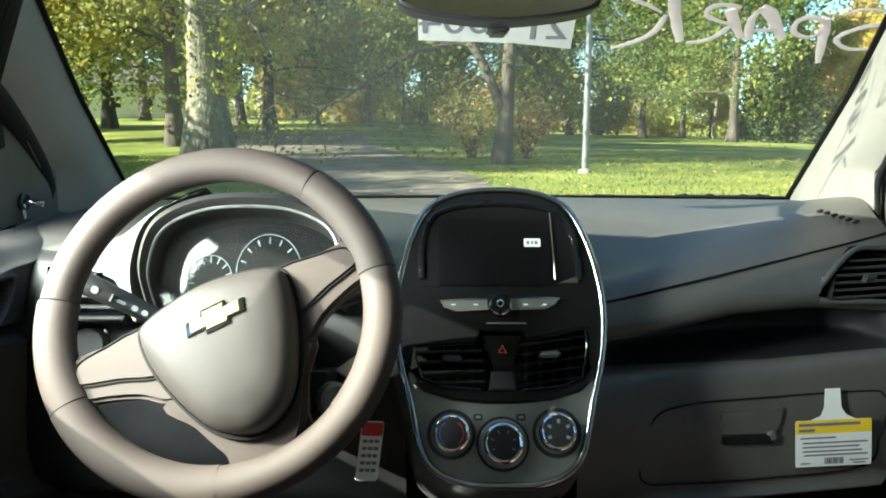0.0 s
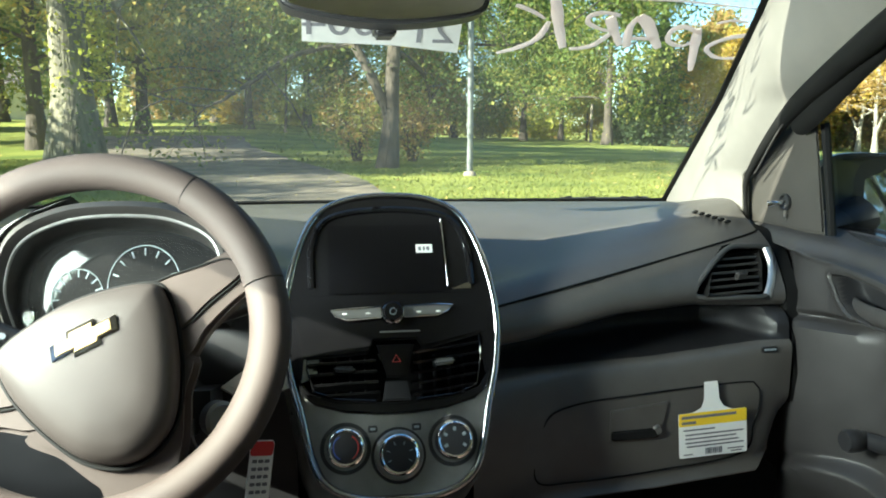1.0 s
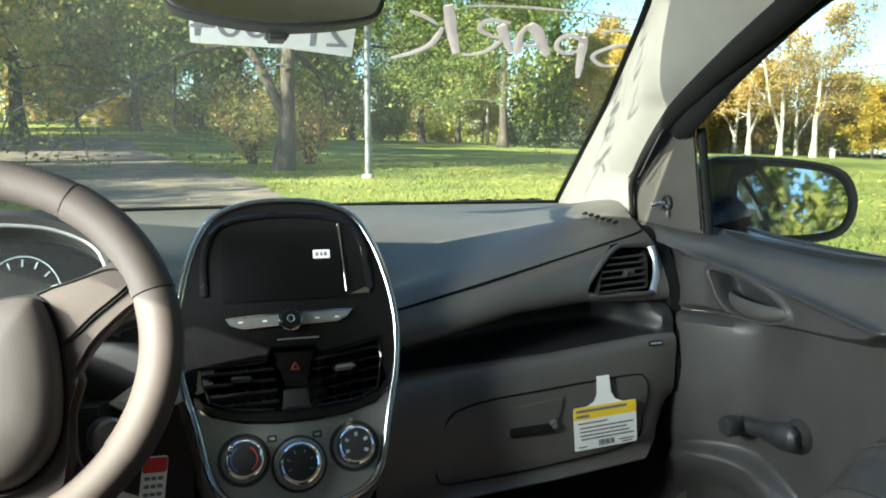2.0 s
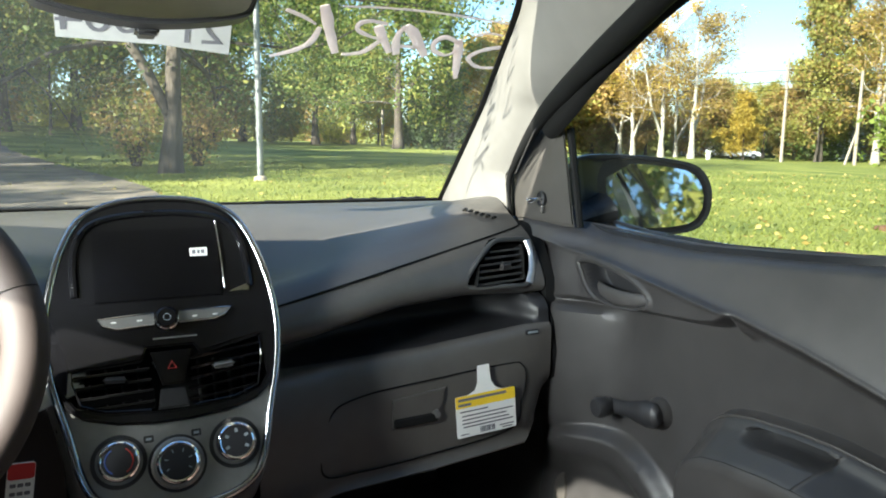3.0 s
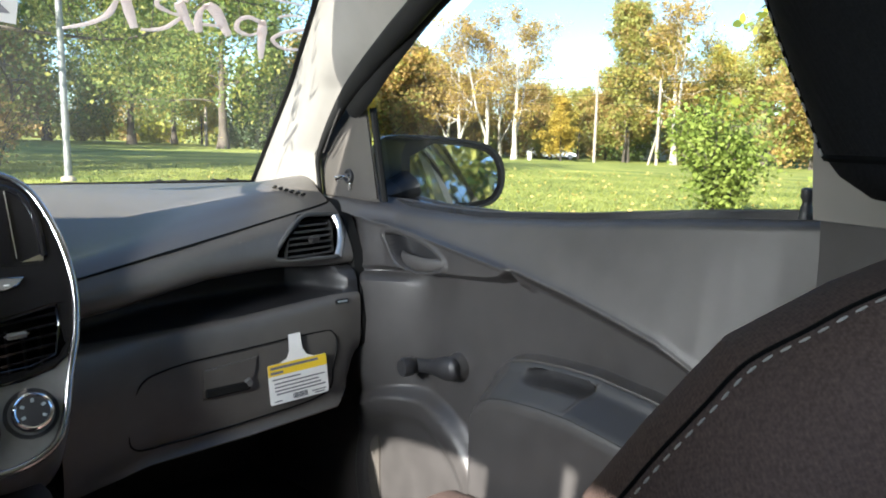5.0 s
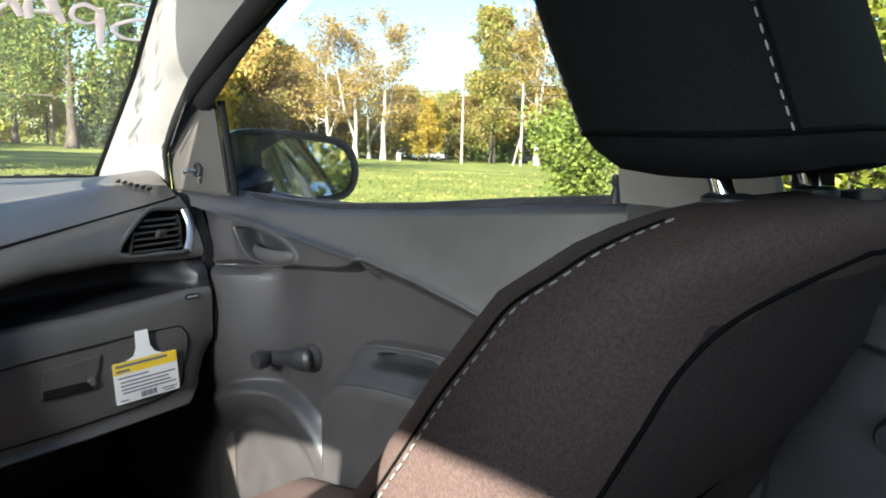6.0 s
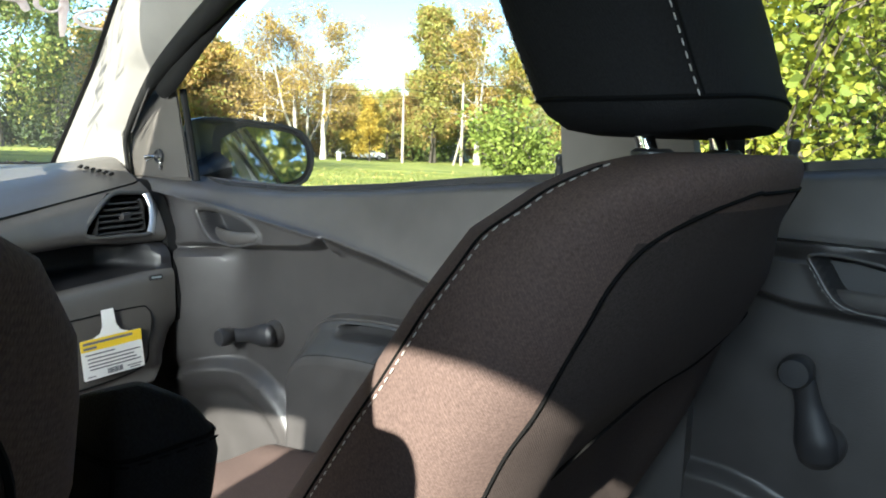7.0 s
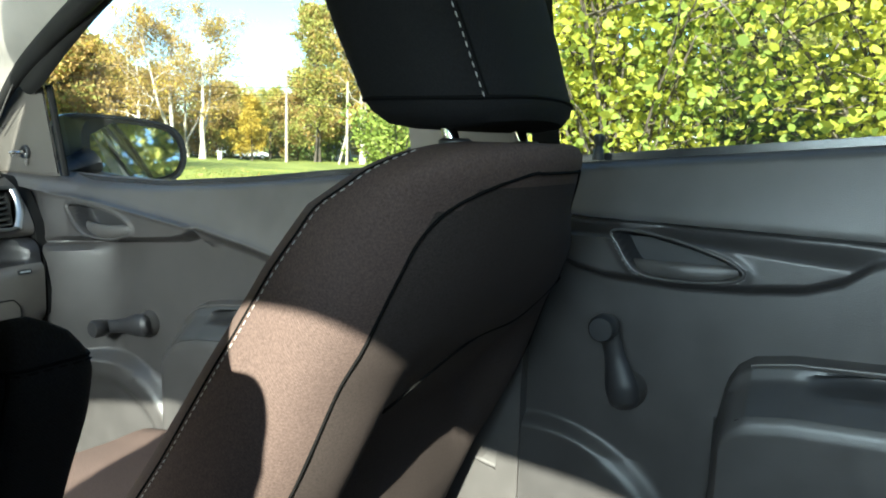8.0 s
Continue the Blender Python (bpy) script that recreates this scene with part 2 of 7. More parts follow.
def tube(points, radius, n=10, closed=False, flat=1.0, bm=None, up=None):
    """A round or oval tube along points; radius is a number or one number a point."""
    bm = bm or bmesh.new()
    p = [Vector(q) for q in points]
    k = len(p)
    r = list(radius) if isinstance(radius, (list, tuple)) else [radius] * k
    rings, side = [], None
    for i in range(k):
        t = (p[(i + 1) % k] - p[i - 1]) if closed or 0 < i < k - 1 else (p[1] - p[0] if i == 0 else p[-1] - p[-2])
        t = t.normalized() if t.length > 1e-9 else Vector((0, 0, 1))
        if up is not None:
            side = t.cross(Vector(up)).normalized()
        elif side is None:
            ref = Vector((0, 0, 1)) if abs(t.z) < 0.9 else Vector((1, 0, 0))
            side = t.cross(ref).normalized()
        else:
            side = (side - t * side.dot(t)).normalized()
        other = side.cross(t)
        rings.append([bm.verts.new(p[i] + r[i] * (math.cos(a) * side + flat * math.sin(a) * other))
                      for a in (2 * math.pi * j / n for j in range(n))])
    for i in range(k if closed else k - 1):
        a, b = rings[i], rings[(i + 1) % k]
        for j in range(n):
            bm.faces.new((a[j], a[(j + 1) % n], b[(j + 1) % n], b[j]))
    if not closed:
        bm.faces.new(rings[0][::-1])
        bm.faces.new(rings[-1])
    bmesh.ops.recalc_face_normals(bm, faces=bm.faces)
    return bm


def prism(outline, depth, m=None, bevel=0.0, seg=2, bm=None):
    """A flat outline (u, v) pushed back by depth along -w, with rounded front edges."""
    own = bm is None
    b = bmesh.new()
    front = [b.verts.new((u, v, 0)) for u, v in outline]
    back = [b.verts.new((u, v, -depth)) for u, v in outline]
    k = len(front)
    f = b.faces.new(front)
    b.faces.new(back[::-1])
    for i in range(k):
        b.faces.new((front[i], back[i], back[(i + 1) % k], front[(i + 1) % k]))
    bmesh.ops.recalc_face_normals(b, faces=b.faces)
    if bevel:
        edges = [e for e in b.edges if abs(e.verts[0].co.z) < 1e-9 and abs(e.verts[1].co.z) < 1e-9]
        bmesh.ops.bevel(b, geom=edges, offset=bevel, segments=seg, affect="EDGES", clamp_overlap=True)
    if m is not None:
        b.transform(m)
    if own:
        return b
    me = bpy.data.meshes.new("t")
    b.to_mesh(me)
    b.free()
    bm.from_mesh(me)
    bpy.data.meshes.remove(me)
    return bm


def rbox(size, m=None, bevel=0.005, seg=3, bm=None):
    """A box with rounded edges, centred."""
    b = bmesh.new()
    bmesh.ops.create_cube(b, size=1)
    bmesh.ops.scale(b, vec=size, verts=b.verts)
    if bevel:
        bmesh.ops.bevel(b, geom=b.edges[:], offset=bevel, segments=seg, affect="EDGES", clamp_overlap=True)
    if m is not None:
        b.transform(m)
    if bm is None:
        return b
    me = bpy.data.meshes.new("t")
    b.to_mesh(me)
    b.free()
    bm.from_mesh(me)
    bpy.data.meshes.remove(me)
    return bm


def lathe(profile, m=None, n=40, bm=None, cap=True):
    """A turned shape from (radius, height) pairs about w."""
    bm = bm or bmesh.new()
    rings = []
    made = []
    for r, h in profile:
        ring = [bm.verts.new((max(r, 1e-5) * math.cos(2 * math.pi * j / n), max(r, 1e-5) * math.sin(2 * math.pi * j / n), h)) for j in range(n)]
        rings.append(ring)
        made += ring
    for a, b in zip(rings, rings[1:]):
        for j in range(n):
            bm.faces.new((a[j], a[(j + 1) % n], b[(j + 1) % n], b[j]))
    if cap:
        bm.faces.new(rings[0][::-1])
        bm.faces.new(rings[-1])
    bmesh.ops.recalc_face_normals(bm, faces=bm.faces)
    if m is not None:
        bmesh.ops.transform(bm, matrix=m, verts=made)
    return bm


def sheet(fn, nu, nv, thick=0.0, out=None):
    """A grid fn(u, v) -> point with u, v in 0..1; thick pushes a second skin along out."""
    bm = bmesh.new()
    g = [[bm.verts.new(fn(i / nu, j / nv)) for j in range(nv + 1)] for i in range(nu + 1)]
    for i in range(nu):
        for j in range(nv):
            bm.faces.new((g[i][j], g[i + 1][j], g[i + 1][j + 1], g[i][j + 1]))
    if thick:
        o = Vector(out)
        h = [[bm.verts.new(v.co + o * thick) for v in row] for row in g]
        for i in range(nu):
            for j in range(nv):
                bm.faces.new((h[i][j], h[i][j + 1], h[i + 1][j + 1], h[i + 1][j]))
        rim = [(g[i][0], h[i][0]) for i in range(nu + 1)] + [(g[nu][j], h[nu][j]) for j in range(1, nv + 1)] \
            + [(g[i][nv], h[i][nv]) for i in range(nu - 1, -1, -1)] + [(g[0][j], h[0][j]) for j in range(nv - 1, 0, -1)]
        for (a, b), (c, d) in zip(rim, rim[1:] + rim[:1]):
            bm.faces.new((a, c, d, b))
    bmesh.ops.recalc_face_normals(bm, faces=bm.faces)
    return bm


def frame_of(o, right, up):
    """A matrix with u along right, v along up, w towards the viewer."""
    r, u = Vector(right).normalized(), Vector(up).normalized()
    w = r.cross(u).normalized()
    u = w.cross(r)
    return Matrix(((r.x, u.x, w.x, o[0]), (r.y, u.y, w.y, o[1]), (r.z, u.z, w.z, o[2]), (0, 0, 0, 1)))


def step(a, b, v):
    t = min(1, max(0, (v - a) / (b - a)))
    return t * t * (3 - 2 * t)


def lerp_at(table, v):
    """Piecewise smooth values from (key, value) pairs in rising order."""
    if v <= table[0][0]:
        return table[0][1]
    for (a, p), (b, q) in zip(table, table[1:]):
        if v <= b:
            return p + (q - p) * (v - a) / (b - a)
    return table[-1][1]


def rounded(w, h, r, n=6, x=0.0, y=0.0):
    pts = []
    for cx, cy, a0 in ((w / 2 - r, h / 2 - r, 0), (-w / 2 + r, h / 2 - r, 90), (-w / 2 + r, -h / 2 + r, 180), (w / 2 - r, -h / 2 + r, 270)):
        for k in range(n + 1):
            a = radians(a0 + 90 * k / n)
            pts.append((x + cx + r * math.cos(a), y + cy + r * math.sin(a)))
    return pts


# ---- the car's shell ----
def glass_y(x, z):
    return 1.465 - 1.32 * (z - 0.985) - 0.10 * (x - XC) ** 2


WIDER = 0.066      # the driver's side of the screen reaches this much further out


def edge_x(z, side=1):
    """Half the width of the windscreen at a height."""
    return (WIDER if side < 0 else 0.0) + lerp_at([(0.95, 0.605), (0.985, 0.593), (1.165, 0.566), (1.30, 0.533), (1.45, 0.47)], z)


def windscreen():
    t = thing("window_1", "raked curved windscreen of clear slightly hazy glass", "window", kind="structure")

    def fn(u, v):
        z = 0.955 + 0.475 * v
        x = XC + (2 * u - 1) * (edge_x(z, 1 if u > 0.5 else -1) + 0.02)
        return (x, glass_y(x, z), z)
    part("pane", sheet(fn, 30, 16), M_GLASS, t)

    def band(side):
        def f(u, v):
            z = 0.955 + 0.475 * u
            x = XC + side * (edge_x(z, side) + 0.03 - 0.033 * v)
            return (x, glass_y(x, z) - 0.004, z)
        return f
    for s in (-1, 1):
        part("black_border", sheet(band(s), 16, 1, 0.003, (0, -0.5, -0.8)), M_RUBBER, t)
    part("black_border", sheet(lambda u, v: (XC - 0.033 + (2 * u - 1) * 0.655, glass_y(XC - 0.033 + (2 * u - 1) * 0.655, 0.948 + 0.036 * v) - 0.004, 0.948 + 0.036 * v), 20, 1, 0.003, (0, -0.5, -0.8)), M_RUBBER, t)
    return t


windscreen()

BELT = [(-0.75, 1.105), (-0.297, 1.063), (0.025, 1.033), (0.403, 1.000), (0.586, 0.980), (0.775, 0.965), (0.95, 0.964), (1.03, 0.970), (1.25, 0.985)]


def belt(y):
    return lerp_at(BELT, y)


def crease_front(y):
    return lerp_at([(0.08, 0.620), (0.28, 0.660), (0.30, 0.745), (0.316, 0.775), (0.331, 0.800), (0.36, 0.828), (0.412, 0.849), (0.47, 0.863), (0.552, 0.881), (0.661, 0.899), (0.90, 0.927), (1.233, 0.953)], y)


def pod_low(y):
    return lerp_at([(0.64, 0.905), (0.654, 0.898), (0.664, 0.886), (0.678, 0.876), (0.703, 0.870), (0.757, 0.864), (0.911, 0.852), (1.10, 0.838), (1.2, 0.83)], y)


def inside(y, z, cy, cz, a, b, turn=0.0, p=2.0):
    """Soft value, 1 in the middle of an oval and 0 at its rim."""
    c, s = math.cos(radians(turn)), math.sin(radians(turn))
    dy, dz = (y - cy) * c + (z - cz) * s, -(y - cy) * s + (z - cz) * c
    return 1 - (abs(dy / a) ** p + abs(dz / b) ** p) ** (1 / p)


def low_line(y):
    """Lower edge of the handle pod; behind the pod, of the shaded groove under the crease."""
    g = crease_front(y) - 0.030
    return pod_low(y) + (g - pod_low(y)) * step(0.664, 0.652, y)


def pocket_top(y):
    return lerp_at([(0.10, 0.50), (0.27, 0.55), (0.29, 0.65), (0.31, 0.725), (0.328, 0.763), (0.358, 0.768), (0.424, 0.777), (0.507, 0.783), (0.559, 0.781), (0.625, 0.774), (0.66, 0.766), (0.677, 0.758), (0.695, 0.742), (0.710, 0.720), (0.719, 0.692), (0.728, 0.60), (0.735, 0.50)], y)


def edge_depth(y, z, loop):
    """How far inside a closed (y, z) outline a point lies; negative outside."""
    best, odd = 1.0, False
    for (a, b), (c, d) in zip(loop, loop[1:] + loop[:1]):
        if (b > z) != (d > z) and y < a + (z - b) * (c - a) / (d - b):
            odd = not odd
        ux, uz = c - a, d - b
        t = max(0.0, min(1.0, ((y - a) * ux + (z - b) * uz) / (ux * ux + uz * uz + 1e-12)))
        best = min(best, math.hypot(y - a - ux * t, z - b - uz * t))
    return best if odd else -best


def loop_of(points):
    return [(p.x, p.y) for p in spline([(y, z, 0) for y, z in points], 4, True)]


CUP_F = loop_of([(0.972, 0.915), (0.962, 0.898), (0.946, 0.879), (0.918, 0.865), (0.871, 0.862), (0.824, 0.869), (0.803, 0.883), (0.818, 0.897), (0.848, 0.909), (0.903, 0.918), (0.950, 0.921)])
CUP_R = loop_of([(-0.032, 0.951), (-0.040, 0.935), (-0.052, 0.916), (-0.067, 0.904), (-0.098, 0.900), (-0.135, 0.901), (-0.168, 0.906), (-0.179, 0.915), (-0.165, 0.927), (-0.138, 0.937), (-0.105, 0.946), (-0.062, 0.953)])


def cup_depth(y, z, loop, deep):
    """Recess of a handle cup with a raised rim round it."""
    if not (min(p[0] for p in loop) - 0.02 < y < max(p[0] for p in loop) + 0.02 and 0.84 < z < 0.98):
        return 0.0
    e = edge_depth(y, z, loop)
    return 0.0035 * math.exp(-((e + 0.003) / 0.0035) ** 2) - deep * step(0.000, 0.012, e)


def ledge(drop):
    """How far an armrest stands out at a depth below its top edge: rim, sloping top, round nose."""
    return lerp_at([(-0.004, 0.0), (0.000, 0.014), (0.004, 0.020), (0.016, 0.026), (0.036, 0.048), (0.046, 0.059), (0.054, 0.064), (0.064, 0.066)], drop)


def front_relief(y, z):
    zc, lo = crease_front(y), low_line(y)
    pod = step(0.630, 0.675, y)
    up = step(zc - 0.001 - 0.024 * (1 - pod), zc + 0.003, z)
    b = belt(y)
    d = 0.012 + 0.028 * up * (1 - min(1.0, max(0.0, (z - zc) / (b - zc)))) + 0.003 * math.exp(-((z - zc) / 0.005) ** 2)
    mid = step(lo - 0.002, lo + 0.012, z) * (1 - up)
    d += mid * (0.038 * pod * (1 - 0.8 * step(0.98, 1.08, y)))
    d += cup_depth(y, z, CUP_F, 0.034)
    top = pocket_top(y)
    d += ledge(top - z) * step(0.722, 0.700, y)
    if 0.48 < y < 0.64 and z < 0.82:
        pull = inside(y, z, 0.562, top - 0.018, 0.066, 0.0110, 0, 4)
        d -= 0.034 * step(0, 0.36, pull)
    ring = math.hypot(y - 0.905, z - 0.44)
    d += 0.024 * step(0.215, 0.190, ring) - 0.010 * step(0.165, 0.145, ring)
    d -= 0.030 * step(b - 0.020, b + 0.004, z) ** 2
    high = step(0.832, 0.858, z)
    d += (0.030 * step(0.968, 1.05, y) * high + 0.064 * step(0.87, 1.03, y) * (1 - high)) * step(0.50, 0.66, z)
    return d


def front_rows(y):
    lo, zc, b = low_line(y), crease_front(y), belt(y) + 0.004
    pt = min(max(0.70, min(0.79, pocket_top(y))), lo - 0.03)
    return [(0.36, 26), (pt - 0.075, 34), (pt + 0.008, 14), (lo - 0.006, 10), (lo + 0.014, 26), (zc - 0.004, 8), (zc + 0.006, 14), (b - 0.024, 10), (b, 0)]


def rear_crease(y):
    return lerp_at([(-0.75, 0.95), (-0.31, 0.957), (0.014, 0.962), (0.1, 0.97)], y)


def rear_low(y):
    return lerp_at([(-0.75, 0.925), (-0.325, 0.938), (-0.30, 0.930), (-0.275, 0.910), (-0.24, 0.897), (-0.18, 0.890), (-0.106, 0.886), (-0.02, 0.890), (0.02, 0.899), (0.04, 0.912), (0.06, 0.930)], y)


def rear_top(y):
    return lerp_at([(-0.75, 0.845), (-0.32, 0.826), (-0.235, 0.822), (-0.195, 0.815), (-0.178, 0.803), (-0.167, 0.782), (-0.158, 0.73), (-0.152, 0.55)], y)


def rear_relief(y, z):
    zc, lo = rear_crease(y), rear_low(y)
    up = step(zc - 0.001, zc + 0.003, z)
    b = belt(y)
    d = 0.010 + 0.026 * up * (1 - min(1.0, max(0.0, (z - zc) / (b - zc)))) + 0.003 * math.exp(-((z - zc) / 0.004) ** 2)
    pod = step(-0.335, -0.275, y) * step(lo - 0.002, lo + 0.014, z) * step(zc - 0.004, zc - 0.020 - 0.010 * step(-0.1, -0.3, y), z)
    d += 0.030 * pod
    d += cup_depth(y, z, CUP_R, 0.034)
    top2 = rear_top(y)
    d += ledge(top2 - z) * step(-0.150, -0.172, y)
    if -0.52 < y < -0.22 and z < 0.86:
        d -= 0.036 * step(0, 0.5, inside(y, z, -0.36, top2 - 0.016, 0.118, 0.011, 0, 4))
    ring = math.hypot(y - 0.06, z - 0.50)
    d += 0.016 * step(0.205, 0.185, ring)
    d -= 0.030 * step(b - 0.020, b + 0.004, z) ** 2
    return d


def rear_rows(y):
    lo, zc, b = rear_low(y), rear_crease(y), belt(y) + 0.004
    pt = max(0.74, rear_top(y))
    return [(0.36, 26), (pt - 0.075, 34), (pt + 0.008, 12), (lo - 0.006, 10), (lo + 0.014, 24), (zc - 0.020, 10), (zc + 0.006, 14), (b - 0.024, 10), (b, 0)]


DOOR_X = 0.757


def door_panel(parent, relief, y0, y1, side, z0=0.36):
    """The moulded inner panel of a door as one relief sheet, and the painted skin outside."""
    ny = int((y1 - y0) / 0.0042)
    rows = front_rows if relief is front_relief else rear_rows

    def levels(y):
        out, r = [], rows(y)
        for (p, k), (q, _) in zip(r, r[1:]):
            out += [p + (q - p) * i / k for i in range(k)]
        return out + [r[-1][0]]
    nz = len(levels(0.0)) - 1

    def fn(u, v):
        y = y0 + (y1 - y0) * u
        z = levels(y)[round(v * nz)]
        return (XC + side * (DOOR_X - XC - relief(y, z)), y, z)
    bm = sheet(fn, ny, nz)
    crease = crease_front if relief is front_relief else rear_crease
    cup = CUP_F if relief is front_relief else CUP_R
    y_lo, y_hi = min(p[0] for p in cup), max(p[0] for p in cup)
    for f in bm.faces:
        q = f.calc_center_median()
        f.material_index = 0 if q.z > crease(q.y) else 1
        # faces inside the handle cup turn black: the recess's shade as colour
        if y_lo < q.y < y_hi and 0.85 < q.z < 0.96 and edge_depth(q.y, q.z, cup) > 0.003:
            f.material_index = 2
    panel = part("inner_panel", bm, M_PLASTIC, parent, "grained dark grey moulded plastic")
    panel.data.materials.append(M_DOORLOW)
    panel.data.materials.append(M_BLACK)

    def skin(u, v):
        y = y0 + (y1 - y0) * u
        z = 0.30 + (belt(y) - 0.30) * v
        return (XC + side * (DOOR_X - XC + 0.055 + 0.03 * math.sin(v * 2.6)), y, z)
    part("outer_skin", sheet(skin, 24, 10, 0.002, (side, 0, 0)), M_PAINT, parent, "dark painted sheet metal")

    def sill(u, v):
        y = y0 + (y1 - y0) * u
        z = belt(y) + 0.003 - 0.006 * v
        return (XC + side * (DOOR_X - XC - 0.0 + 0.062 * v), y, z)
    part("window_seal", sheet(sill, 24, 2, 0.01, (0, 0, -1)), M_SILL, parent, "black glossy window sill")


def side_pane(parent, outline, side):
    """A flat side window pane from (y, z) points; it leans inwards towards the roof."""
    bm = bmesh.new()
    vs = []
    for y, z in outline:
        vs.append(bm.verts.new((XC + side * (0.725 - 0.36 * max(0, z - 1.0)), y, z)))
    bm.faces.new(vs)
    ob = part("pane", bm, M_SIDEGLASS, parent, smooth=False)
    ob.visible_shadow = False


def frame_x(z):
    """Inner face of the window frames: leans in towards the roof."""
    return 0.668 - 0.36 * max(0, z - 0.99)


def bar(points, width, parent, material, side, name="window_frame", label=""):
    """A flat frame bar along (y, z) points on one side of the car."""
    off = Vector((-0.060, -0.022, 0.036)) if side < 0 else Vector((0, 0, 0))
    pts = [Vector((XC + side * frame_x(z), y, z)) + off for y, z in points]
    part(name, tube(spline(pts, 6), width, n=10, flat=0.55, up=(side, 0, 0.35)), material, parent, label)


def winder(parent, hub, turn, side):
    """A window crank: round boss, waisted arm and knob."""
    hx = hub[0]
    boss = lathe([(0.024, 0.0), (0.0235, 0.006), (0.021, 0.010), (0.018, 0.022), (0.012, 0.026)], frame_of((hx, hub[1], hub[2]), (0, -side, 0), (0, 0, 1)))
    arm_dir = Vector((0, math.cos(radians(turn)), math.sin(radians(turn))))
    base = Vector((hx - side * 0.020, hub[1], hub[2]))
    pts = [base + arm_dir * s + Vector((-side * o, 0, 0)) for s, o in ((-0.020, 0.0), (-0.012, 0.0), (0.0, 0.001), (0.022, 0.002), (0.045, 0.004), (0.070, 0.007), (0.088, 0.009))]
    part("boss", boss, M_DOORLOW, parent)
    crank = part("crank", tube(spline(pts, 5), [lerp_at([(0, 0.009), (5, 0.0185), (12, 0.0205), (20, 0.0125), (30, 0.0110)], i) for i in range(31)], n=14, flat=0.62, up=(side, 0, 0)), M_BLACK, parent, "dark window winder arm")
    tip = base + arm_dir * 0.084 + Vector((-side * 0.006, 0, 0))
    knob = lathe([(0.009, 0), (0.0135, 0.002), (0.0140, 0.010), (0.0160, 0.013), (0.0160, 0.027), (0.0135, 0.032), (0.0, 0.0325)], frame_of(tip, (0, -side, 0), (0, 0, 1)) @ pose(0, 0, 0, 0, 0, 0))
    part("knob", knob, M_BLACK, crank)


